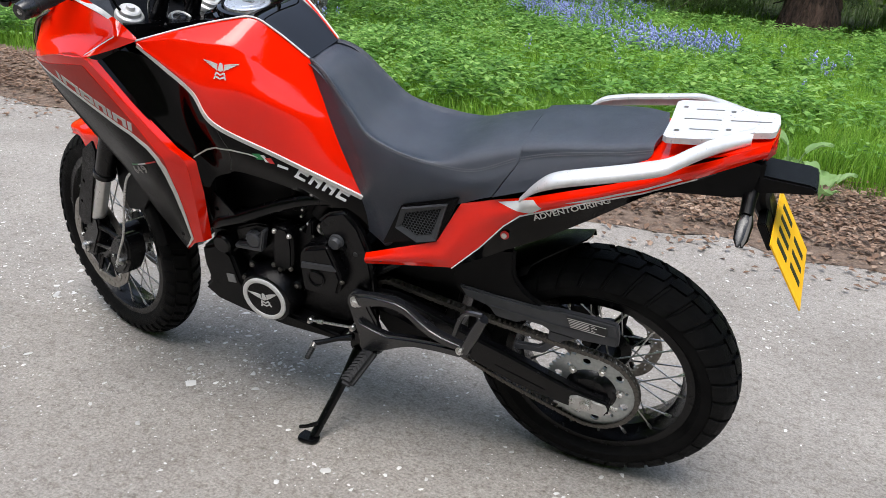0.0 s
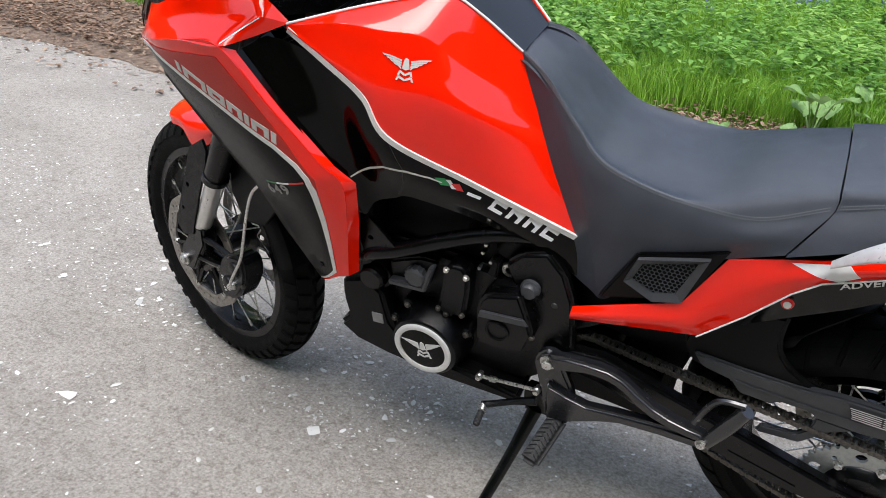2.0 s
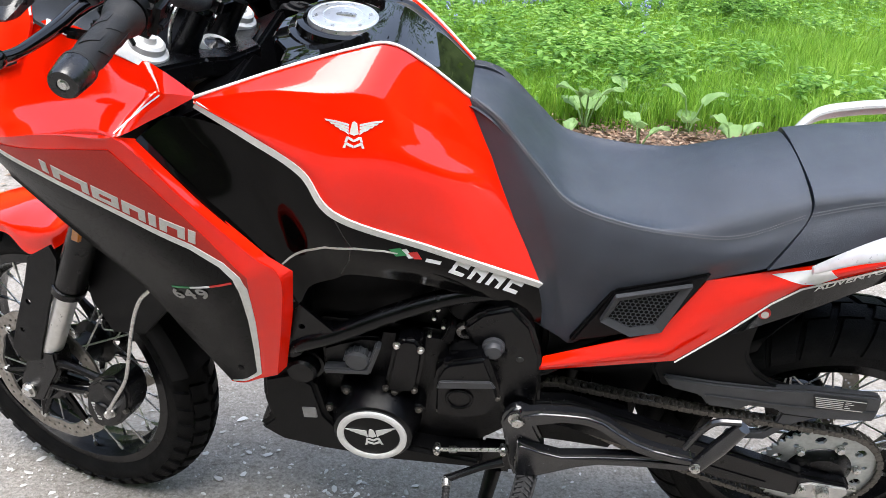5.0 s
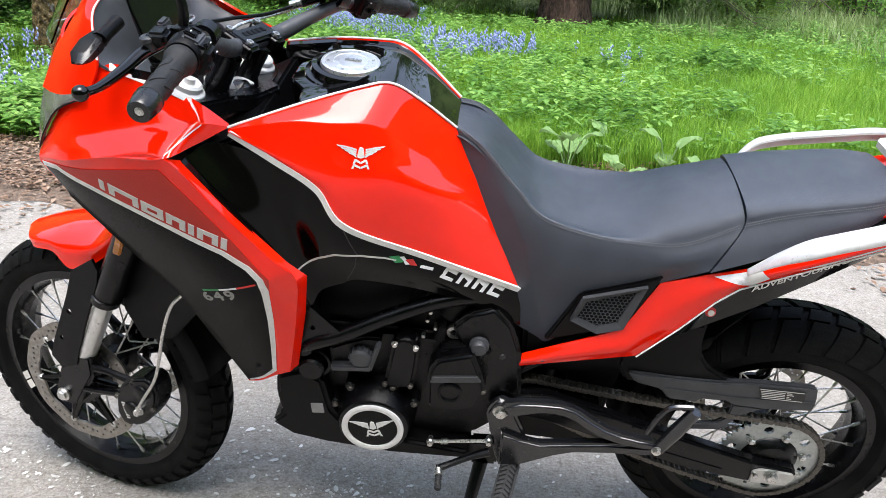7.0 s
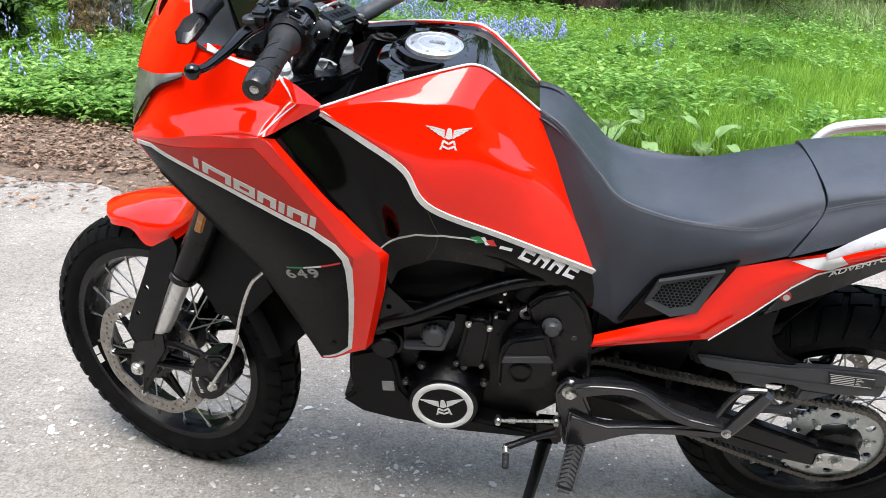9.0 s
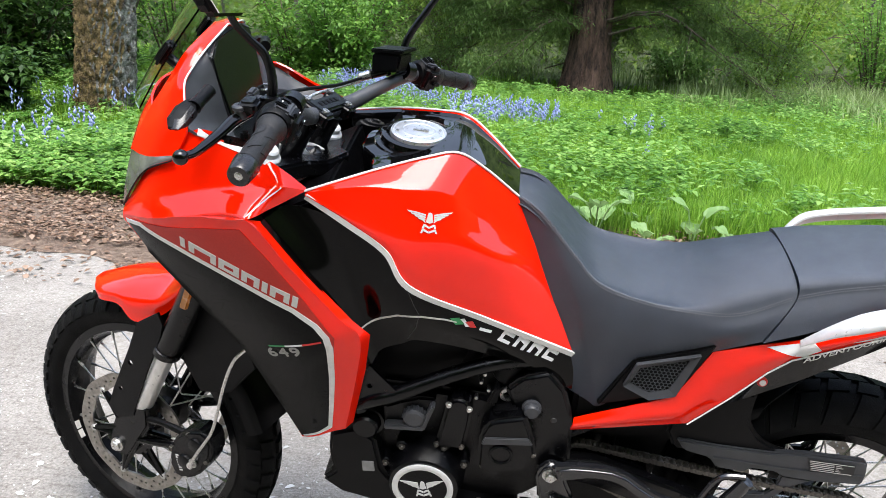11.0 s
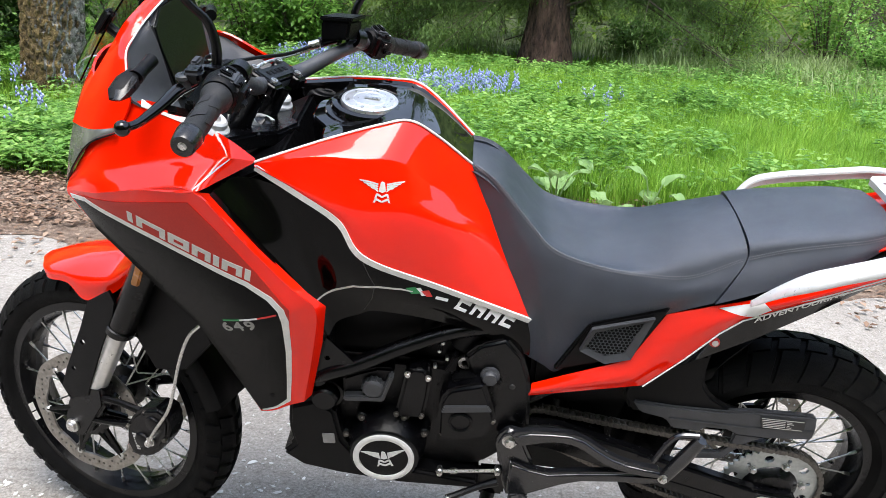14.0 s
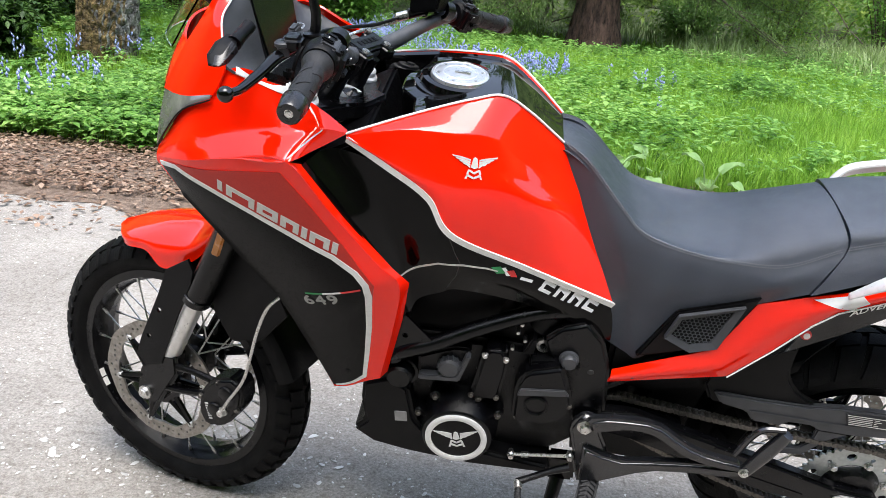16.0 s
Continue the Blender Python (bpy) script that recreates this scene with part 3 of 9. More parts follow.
def fragments():
    """Pale bits and petals on the asphalt, in drifts."""
    q = scatter(70000, -5, 2.5, -1.5, 1.95, 0.002)
    keep = field(q, 1.4, 3.3) ** 3 * 1.6 * (0.25 + (np.abs(q[:, 0] + 1.6) < 1.6) * 0.4) > RNG.uniform(0, 1, len(q))
    drifts = [np.stack([RNG.normal(x, sx * 0.75, n), RNG.normal(y, sy * 0.75, n), np.full(n, 0.002)], 1) for x, y, sx, sy, n in (
        (-1.87, -0.03, 0.16, 0.06, 60), (-1.62, -0.08, 0.16, 0.05, 60), (-1.06, -0.20, 0.14, 0.05, 60), (-0.95, -0.08, 0.08, 0.05, 60), (-1.35, -0.16, 0.15, 0.05, 50), (-2.3, 0.05, 0.3, 0.10, 110), (-3.0, 0.45, 0.3, 0.12, 110), (-0.60, -0.42, 0.18, 0.06, 50), (-0.25, -0.55, 0.15, 0.05, 40), (-1.75, -0.45, 0.25, 0.10, 60), (-2.3, 0.45, 0.25, 0.10, 70), (-1.2, 0.05, 0.12, 0.06, 50), (-0.9, -0.02, 0.10, 0.05, 50), (-1.3, 0.2, 0.15, 0.06, 50))]
    tail = sum(len(d) for d in drifts)
    q = np.concatenate([q[keep], *drifts])
    size = RNG.gamma(0.9, 0.0032, len(q)) + 0.0018
    size[-tail:] *= 1.15
    big = RNG.uniform(0, 1, len(q)) < np.where(np.arange(len(q)) >= len(q) - tail, 0.03, 0.003)
    size[big] += RNG.gamma(2.0, 0.0032, big.sum())
    ahead, side, nor = turns(len(q), -0.1, 0.1)
    k = 6
    ang = np.linspace(0, 2 * np.pi, k, endpoint=False)
    rad = RNG.uniform(0.45, 1.0, (len(q), k)) * size[:, None]
    ring = q[:, None] + ahead[:, None] * (np.cos(ang) * rad)[..., None] + side[:, None] * (np.sin(ang) * rad * 0.6)[..., None]
    ring[..., 2] = 0.003
    v = np.concatenate([ring, (q + np.array([0, 0, 0.004]))[:, None]], 1)
    f = np.array([[i, (i + 1) % k, k] for i in range(k)])
    stuff_mesh("pale_fragments", v.reshape(-1, 3), (f[None] + (k + 1) * np.arange(len(q))[:, None, None]).reshape(-1, 3), PETAL, "pale petals and chippings strewn on the asphalt", "fragments")


def grass():
    pieces = []
    for n, x0, x1, y0, y1, hl, hh, w in ((50000, -6.5, -1.0, 2.95, 5.4, 0.10, 0.27, 0.006), (85000, -1.2, 4.5, 2.95, 5.8, 0.16, 0.36, 0.006), (110000, -8, 8, 5.0, 9.5, 0.20, 0.42, 0.008), (34000, -10, 14, 9.0, 15, 0.2, 0.42, 0.018)):
        q = scatter(n, x0, x1, y0, y1, -0.02)
        p = field(q, 0.55, 9.1)
        edge = np.clip((q[:, 1] - 2.85 - 0.35 * field(q, 1.3, 5.0)) / 0.4, 0, 1)
        q = q[(0.35 + p) * edge > RNG.uniform(0, 1, n) * 0.8]
        low = openness(q)
        pieces.append(blade_geometry(q, RNG.uniform(hl, hh, len(q)) * low, RNG.uniform(0.6, 1.2, len(q)) * w, 0.7))
    v, f = joined(pieces)
    stuff_mesh("grass", v, f, GRASS, "fresh bright green spring grass beside the lane", "grass")


def herbs():
    """Low leafy plants: each a stem with whorls of toothed leaflets, drawn as many small leaves."""
    pieces = []
    q = np.concatenate([scatter(5200, -8, 6, 3.3, 7.5), scatter(4200, -9, 10, 7.0, 13)])
    p = field(q, 0.7, 2.2) * 1.25 + 0.15 * (q[:, 0] < -1) - 0.24 * (q[:, 0] >= -1.5) * (q[:, 1] < 9.5) - 0.12 * (q[:, 1] < 4.2)
    q = q[p > RNG.uniform(0.15, 0.95, len(q))]
    q = q[openness(q) > RNG.uniform(0.0, 0.75, len(q))]
    near = scatter(230, -4.3, -2.9, 2.95, 3.7)
    q = np.concatenate([q, near])
    h = RNG.uniform(0.18, 0.40, len(q)) * openness(q)
    h[-len(near):] = RNG.uniform(0.10, 0.22, len(near))
    for level, count, size in ((1.0, 7, 0.058), (0.82, 6, 0.066), (0.5, 4, 0.06)):
        for _ in range(count):
            a = RNG.uniform(0, 2 * np.pi, len(q))
            out = RNG.uniform(0.01, 0.09, len(q))
            b = q + np.stack([np.cos(a) * out, np.sin(a) * out, h * level * RNG.uniform(0.9, 1.08, len(q))], 1)
            pieces.append(leaf_geometry(b, RNG.uniform(0.7, 1.2, len(q)) * size * (1 + q[:, 1] * 0.03), -0.35, 0.45, 0.6, 0.16))
    v, f = joined(pieces)
    stuff_mesh("ground_cover_herbs", v, f, HERB, "leafy green ground elder and nettles in the grass", "herbs")


def bluebells():
    """Nodding spikes of small bells on thin stems."""
    drift = scatter(560, -3.5, -0.9, -1.2, 1.2)
    drift[:, 1] = 0.65 * drift[:, 1] + 7.9 - 1.1 * (drift[:, 0] + 1.6)
    q = np.concatenate([drift, scatter(240, -3.4, -1.6, 9.0, 12.5), scatter(190, -1.3, -0.2, 6.9, 8.0), scatter(36, -5.9, -4.0, 4.0, 6.8), scatter(12, -4.6, -3.7, 3.3, 4.3), scatter(10, 0.4, 0.9, 6.4, 7.2), scatter(6, 0.2, 1.2, 7.4, 8.2), scatter(6, -2, 0.5, 5.2, 6.6)])
    keep = field(q, 0.8, 4.4) > RNG.uniform(0.15, 0.75, len(q))
    q = q[keep]
    h = RNG.uniform(0.26, 0.40, len(q))
    stems = blade_geometry(q, h, np.full(len(q), 0.006), 0.25)
    bells = []
    octa = np.array([[0, 0, 0.5], [0.34, 0, -0.1], [0, 0.34, -0.1], [-0.34, 0, -0.1], [0, -0.34, -0.1], [0, 0, -0.5]])
    of = np.array([[0, 1, 2], [0, 2, 3], [0, 3, 4], [0, 4, 1], [5, 2, 1], [5, 3, 2], [5, 4, 3], [5, 1, 4]])
    for k in range(9):
        a = RNG.uniform(0, 2 * np.pi, len(q))
        c = q + np.stack([np.cos(a) * 0.022, np.sin(a) * 0.022, h * (0.66 + 0.045 * k)], 1)
        s = RNG.uniform(0.026, 0.042, len(q))[:, None, None]
        v = c[:, None] + octa[None] * s
        bells.append((v.reshape(-1, 3), (of[None] + 6 * np.arange(len(q))[:, None, None]).reshape(-1, 3)))
    v, f = joined(bells)
    stuff_mesh("bluebell_flowers", v, f, BELL, "drifts of violet-blue bluebell flowers in the grass", "bluebells")
    stuff_mesh("bluebell_stems", *stems, GRASS, "thin green bluebell stems", "bluebells")


dead_leaves()
fragments()
grass()
herbs()
bluebells()


def broad_plant(x, y, s, n, seed):
    """A burdock-like rosette: stalks with large soft wavy leaves."""
    rs = random.Random(seed)
    top = new("broadleaf_plant")
    top.matrix_world = pose(x, y, 0.0)
    for i in range(n):
        a = 2 * math.pi * i / n + rs.uniform(-0.4, 0.4)
        reach, lift = s * rs.uniform(0.35, 0.7), s * rs.uniform(0.35, 1.0)
        d = Vector((math.cos(a), math.sin(a), 0))
        stalk = bmesh.new()
        knee = d * reach * 0.4 + Vector((0, 0, lift))
        tube(stalk, [(0, 0, 0), d * reach * 0.2 + Vector((0, 0, lift * 0.6)), knee], 0.005, 6)
        part("stalk", stalk, BROAD_LEAF, top)
        leaf = bmesh.new()
        ln, w = s * rs.uniform(0.55, 0.8), s * rs.uniform(0.42, 0.6)
        side = d.cross(Vector((0, 0, 1)))
        rows = []
        for u in range(9):
            t = u / 8
            half = w * 0.5 * math.sin(math.pi * min(1, (0.12 + t * 0.88)) ** 0.8) * (1 + 0.08 * rs.uniform(-1, 1))
            c = knee + d * ln * t * 0.75 + Vector((0, 0, ln * (0.75 * t - 0.45 * t * t)))
            rows.append([leaf.verts.new(c + side * half * k + Vector((0, 0, 0.18 * half * abs(k) + 0.01 * math.sin(7 * t + 5 * k)))) for k in (-1, -0.5, 0, 0.5, 1)])
        for p, q in zip(rows, rows[1:]):
            for k in range(4):
                leaf.faces.new((p[k], p[k + 1], q[k + 1], q[k]))
        part("leaf", leaf, BROAD_LEAF, top)
    return tagged(top, "pale green broad-leaved burdock plant at the edge of the leaf litter", "plant", group="broadleaf plants")


for px_, py_, ps_, pn_, seed_ in ((-0.16, 3.05, 0.27, 5, 1), (0.12, 3.30, 0.22, 3, 2), (0.10, 2.72, 0.20, 3, 3), (-0.31, 2.62, 0.15, 5, 4), (0.43, 3.10, 0.24, 4, 5), (0.60, 2.78, 0.22, 4, 6), (-0.60, 2.62, 0.12, 5, 7), (0.20, 3.70, 0.24, 4, 8)):
    broad_plant(px_, py_, ps_, pn_, seed_)


def trunk_mesh(bm, base, top, r0, r1, flare=1.5, seg=28, steps=26, rough=0.12, seed=0.0, plates=0.0):
    base, top = Vector(base), Vector(top)
    rings = []
    for i in range(steps + 1):
        t = i / steps
        c = base.lerp(top, t)
        rad = (r0 + (r1 - r0) * t) * (1 + (flare - 1) * max(0, 1 - t * steps / 9) ** 2)
        ring = []
        for k in range(seg):
            a = 2 * math.pi * k / seg
            d = Vector((math.cos(a), math.sin(a), 0))
            n = noise.noise(Vector((d.x * 2 + seed, d.y * 2, c.z * 0.8))) + 0.5 * noise.noise(Vector((d.x * 6, d.y * 6 + seed, c.z * 2.5)))
            cut = 0.0
            if plates:
                near = noise.voronoi(Vector((d.x * 4.6 + seed, d.y * 4.6, c.z * 9.0 + 0.6 * noise.noise(d * 3 + Vector((0, 0, c.z * 4))))))[0]
                cut = min((near[1] - near[0]) * 1.2, 0.5) + 0.35 * noise.noise(Vector((d.x * 11, d.y * 11 + seed, c.z * 22.0)))
            ring.append(bm.verts.new(c + d * rad * (1 + rough * n + plates * min(cut * 2.2, 1.0))))
        rings.append(ring)
    for p, q in zip(rings, rings[1:]):
        for k in range(seg):
            bm.faces.new((p[k], p[(k + 1) % seg], q[(k + 1) % seg], q[k]))
    return bm


def limbs(bm, rs, n, z0, z1, axis, reach, droop, r, bare_below=0.0):
    """Boughs that leave the trunk and sag, each with side twigs. Returns points along them."""
    spots = []
    for i in range(n):
        a = rs.uniform(0, 2 * math.pi)
        z = rs.uniform(z0, z1)
        if z < bare_below and math.sin(a) < -0.80:
            a = -a
        d = Vector((math.cos(a), math.sin(a), 0))
        ln = reach * rs.uniform(0.6, 1.1)
        c = Vector(axis(z))
        pts = [c, c + d * ln * 0.35 + Vector((0, 0, ln * 0.08)), c + d * ln * 0.7 + Vector((0, 0, -droop * ln * 0.35)), c + d * ln + Vector((0, 0, -droop * ln))]
        tube(bm, pts, [r, r * 0.7, r * 0.4, r * 0.12], 6, 9)
        line = smooth_line(pts, 12)
        spots += line[2:]
        for k in range(7):
            q = line[rs.randint(3, 11)]
            e = (d + Vector((rs.uniform(-1, 1), rs.uniform(-1, 1), rs.uniform(-0.6, 0.2)))).normalized()
            end = q + e * ln * rs.uniform(0.12, 0.32)
            tube(bm, [q, (q + end) / 2 + Vector((0, 0, 0.03)), end], [r * 0.25, r * 0.16, r * 0.05], 5, 4)
            spots += [q.lerp(end, u) for u in (0.4, 0.7, 1.0)]
    return spots


def spray(spots, per, spread, size, width, flat=0.5, low=-0.9, high=0.5, fold=0.15):
    q = np.array([tuple(s) for s in spots])
    q = np.repeat(q, per, 0) + RNG.normal(0, 1, (len(q) * per, 3)) * np.array([spread, spread, spread * flat])
    return leaf_geometry(q, RNG.uniform(0.6, 1.3, len(q)) * size, low, high, width, fold)


def leafy(name, v, f, mat, parent, label=""):
    ob = stuff_mesh(name, v, f, mat, label, "")
    ob.parent = parent
    return ob


def mossy_tree():
    top = new("mossy_tree")
    bm = bmesh.new()
    trunk_mesh(bm, (-5.02, 6.40, -0.1), (-4.75, 6.7, 7.5), 0.285, 0.24, 1.55, 150, 330, 0.10, 3, 0.11)
    rs = random.Random(5)
    part("trunk", bm, MOSSY_BARK, top, sharp=60)
    bm = bmesh.new()
    spots = limbs(bm, rs, 12, 4.6, 7.3, lambda z: (-5.02 + 0.06 * z, 6.45 + 0.06 * z, z), 2.8, -0.15, 0.07)
    part("branch_framework", bm, MOSSY_BARK, top)
    leafy("crown", *spray(spots, 9, 0.32, 0.10, 0.6), BUSH_LEAF, top)
    tagged(top, "broad old trunk with brown moss and pale grey bark", "tree")


def conifer(x, y, r, seed, low, name="conifer", lean=(0.0, 0.0), reach=3.2, n=34, per=40, high=7.5, droop=0.22):
    top = new(name)
    bm = bmesh.new()
    trunk_mesh(bm, (x, y, -0.1), (x + lean[0], y + lean[1], 11), r, r * 0.55, 1.5, 64, 80, 0.16, seed, 0.10)
    part("trunk", bm, RED_BARK, top, sharp=60)
    rs = random.Random(seed)
    bm = bmesh.new()
    spots = limbs(bm, rs, n, low, high, lambda z: (x + lean[0] * z / 11, y + lean[1] * z / 11, z), reach, droop, 0.028, 3.6)
    part("branch_framework", bm, TWIG, top)
    leafy("needles", *spray(spots, per, 0.17, 0.10, 0.17, 0.5, -0.9, 0.6, 0.05), NEEDLE, top)
    # boughs above the view, added to shade the ground below
    bm = bmesh.new()
    shade = limbs(bm, rs, 30, high, 10.5, lambda z: (x + lean[0] * z / 11, y + lean[1] * z / 11, z), reach, 0.12, 0.04)
    part("upper_boughs", bm, TWIG, top)
    leafy("upper_needles", *spray(shade, 12, 0.3, 0.30, 0.22, 0.5), NEEDLE, top)
    tagged(top, "tall conifer with red-brown bark and drooping sparse boughs", "tree", group="conifers")


def bush(x, y, s, h, seed, mat, size=0.09, per=12):
    top = new("bush")
    rs = random.Random(seed)
    bm = bmesh.new()
    spots = []
    for i in range(16):
        a = rs.uniform(0, 2 * math.pi)
        d = Vector((math.cos(a), math.sin(a), 0)) * s * rs.uniform(0.3, 1)
        pts = [Vector((x, y, -0.05)) + d * 0.15, Vector((x, y, h * 0.5)) + d * 0.6, Vector((x, y, h * rs.uniform(0.55, 1.0))) + d]
        tube(bm, pts, [0.02, 0.012, 0.004], 5, 6)
        line = smooth_line(pts, 9)
        for q in line[2:]:
            spots += [q, q + Vector((rs.gauss(0, 1), rs.gauss(0, 1), rs.gauss(0, 0.7))) * s * 0.16, q + Vector((rs.gauss(0, 1), rs.gauss(0, 1), rs.gauss(0, 0.7))) * s * 0.2]
    part("stem_clump", bm, TWIG, top)
    leafy("leaves", *spray(spots, per, s * 0.11, size, 0.6, 0.8), mat, top)
    return tagged(top, "dense green leafy bush at the wood's edge", "bush", group="wood edge bushes")


mossy_tree()
conifer(0.55, 13.6, 0.36, 23, 0.9, reach=3.8, n=88, per=80, high=4.4, droop=0.26)
conifer(-5.6, 24.0, 0.55, 12, 2.0, n=30, per=26)
conifer(-2.6, 18.5, 0.20, 14, 0.9, reach=3.2, n=34, per=26, high=4.5)
for bx, by, bs, bh, seed_, bm_ in ((-8.2, 9.2, 1.5, 2.4, 1, BUSH_LEAF), (-6.2, 11.2, 1.5, 2.6, 2, BUSH_LEAF), (-3.9, 14.0, 1.4, 2.4, 3, BUSH_LEAF), (-4.2, 11.2, 0.9, 1.7, 4, BUSH_LEAF), (-9.5, 6.2, 1.6, 2.2, 5, BUSH_LEAF), (-2.4, 17.5, 1.7, 2.6, 6, WOOD_LEAF), (5.0, 17.5, 1.5, 1.8, 7, BUSH_LEAF), (9.0, 15.0, 1.8, 2.4, 8, HERB), (12, 17.0, 2.2, 3.0, 9, BUSH_LEAF), (2.6, 15.5, 0.8, 0.9, 10, HERB), (6.6, 13.2, 0.9, 1.1, 11, HERB), (4.2, 15.0, 1.3, 2.0, 17, WOOD_LEAF), (7.2, 17.0, 1.6, 2.6, 18, BUSH_LEAF), (9.6, 18.5, 1.8, 3.2, 19, DARK_LEAF), (5.6, 19.5, 1.8, 3.0, 20, WOOD_LEAF), (7.6, 12.6, 1.0, 1.4, 21, HERB), (-5.75, 5.75, 0.45, 0.8, 16, DARK_LEAF), (-6.5, 7.3, 0.8, 1.9, 12, DARK_LEAF), (-6.4, 8.8, 1.2, 2.6, 13, DARK_LEAF), (-7.6, 8.0, 1.1, 2.2, 14, DARK_LEAF), (-3.4, 10.6, 0.7, 1.5, 15, BUSH_LEAF)):
    bush(bx, by, bs, bh, seed_, bm_)


def tall_grass():
    q = np.concatenate([scatter(6500, 1.8, 9, 10.5, 15.5, -0.02), scatter(2600, 3.8, 8, 7.5, 11, -0.02), scatter(5000, -2, 10, 15, 20, -0.02)])
    q = q[field(q, 0.5, 6.6) > RNG.uniform(0.2, 0.8, len(q))]
    v, f = blade_geometry(q, RNG.uniform(0.3, 0.65, len(q)), RNG.uniform(0.012, 0.022, len(q)), 0.8)
    stuff_mesh("tall_grass", v, f, DRY_GRASS, "pale tall arching grass under the trees", "grass")


def far_wood():
    """The wood behind: masses of leaves in uneven clumps, thin stems between them."""
    c = []
    for i in range(560):
        a = RNG.uniform(radians(-5), radians(185))
        d = RNG.uniform(19, 34)
        c.append((math.cos(a) * d * 1.15 + 0.5, math.sin(a) * d + 2.0, abs(RNG.normal(0, 1)) * 4.0 + 0.2))
    c = [q for q in c if q[1] > 12 or abs(q[0]) > 14]
    v, f = spray([Vector(q) for q in c], 100, 1.0, 0.32, 0.6, 0.7)
    stuff_mesh("far_woodland", v, f, WOOD_LEAF, "mixed green woodland foliage in the distance", "woodland")
    bm = bmesh.new()
    rs = random.Random(3)
    for i in range(70):
        a, d = rs.uniform(0.1, 3.0), rs.uniform(17, 32)
        x, y = math.cos(a) * d, math.sin(a) * d + 2
        if y < 14:
            continue
        r = rs.uniform(0.03, 0.13)
        tube(bm, [(x, y, -0.2), (x + rs.uniform(-0.3, 0.3), y, 3), (x + rs.uniform(-0.8, 0.8), y, 8)], [r, r * 0.8, r * 0.5], 7, 6)
    tagged(part("far_stems", bm, GREY_BARK), "thin grey stems in the wood behind", "woodland", kind="stuff")


def brush():
    """Bare tangled twigs under the trees."""
    bm = bmesh.new()
    rs = random.Random(9)
    for i in range(150):
        x, y = rs.uniform(-8, 9), rs.uniform(14.5, 20)
        z = rs.uniform(0, 1.8)
        d = Vector((rs.uniform(-1, 1), rs.uniform(-0.4, 0.4), rs.uniform(-0.3, 0.5))) * rs.uniform(0.6, 1.6)
        p = Vector((x, y, z))
        tube(bm, [p, p + d * 0.5 + Vector((0, 0, 0.12)), p + d], [0.014, 0.01, 0.004], 5, 5)
    tagged(part("dead_twigs", bm, TWIG), "tangle of bare dead twigs under the trees", "twigs", kind="stuff")


def near_side_wood():
    """The other side of the lane, seen only in reflections: a hedge of trees."""
    pts, bm = [], bmesh.new()
    rs = random.Random(21)
    for i in range(34):
        x, y = -26 + i * 1.6 + rs.uniform(-0.6, 0.6), -9.4 + rs.uniform(-2.6, 0.8)
        # heights set to block low sky light and darken side reflections
        h = rs.uniform(6.5, 10.0)
        tube(bm, [(x, y, -0.2), (x + 0.2, y, h * 0.5), (x, y, h)], [0.22, 0.16, 0.05], 8, 6)
        for k in range(110):
            pts.append(Vector((x + rs.gauss(0, 1.2), y + rs.gauss(0, 0.9), h * (0.04 + 0.96 * rs.random() ** 0.8))))
    tagged(part("hedge_stems", bm, GREY_BARK), "grey trunks across the lane", "woodland", kind="stuff")
    v, f = spray(pts, 26, 0.5, 0.38, 0.6, 0.8)
    stuff_mesh("hedge_leaves", v, f, BUSH_LEAF, "green foliage of the trees across the lane", "woodland")


def backdrop():
    bm = bmesh.new()
    rows = []
    for k in range(73):
        a = 2 * math.pi * k / 72
        # raised this high to cut off low sky light all round
        h = 21 + 5 * noise.noise(Vector((math.cos(a) * 3, math.sin(a) * 3, 0)))
        rows.append((bm.verts.new((48 * math.cos(a), 48 * math.sin(a), -1)), bm.verts.new((48 * math.cos(a), 48 * math.sin(a), h))))
    for a, b in zip(rows, rows[1:]):
        bm.faces.new((a[0], b[0], b[1], a[1]))
    tagged(part("backdrop", bm, FAR_WOOD), "dim green depth of the wood", "backdrop", kind="structure")


tall_grass()
far_wood()
brush()
near_side_wood()
backdrop()

# ---- the motorcycle: x runs from nose (minus) to tail, y from its left side (minus) to its right, leaning on its stand ----
bike = new("motorcycle")
bike.matrix_world = pose(0, 0, 0.0022, 13.604, 0, 0)
tagged(bike, "red and black adventure motorcycle leaning on its side stand", "motorcycle")

WHEELBASE, RAKE, STEER = 1.4819, radians(25.5), radians(-18.674)
PIVOT = Vector((-WHEELBASE - 0.118 + math.tan(RAKE) * 0.329, 0, 0.329))
TURNED = Matrix.Translation(PIVOT) @ Matrix.Rotation(STEER, 4, Vector((math.sin(RAKE), 0, math.cos(RAKE)))) @ Matrix.Translation(-PIVOT)


def section_point(a, b, radius, width, out=0.0, depth=0.007):
    """A point on a tyre's section about the axle: a round it, b over it."""
    half, drop = width / 2, width * 0.40
    rad = radius - depth - drop + (drop + out) * math.cos(b)
    return Vector((rad * math.cos(a), (half + out * 0.6) * math.sin(b), rad * math.sin(a)))


def carcass(bm, c, radius, width, rim, seg=96):
    half, drop, depth = width / 2, width * 0.40, 0.007
    prof = [(rim - 0.004, -half * 0.62), (rim + 0.012, -half * 0.80), (rim + (radius - drop - rim) * 0.55, -half * 0.97)]
    sec = [(radius - depth - drop + drop * math.cos(b), half * math.sin(b)) for b in np.linspace(-1.45, 1.45, 17)]
    return turned(bm, prof + sec + [(q, -h) for q, h in reversed(prof)], c, (0, 1, 0), seg)


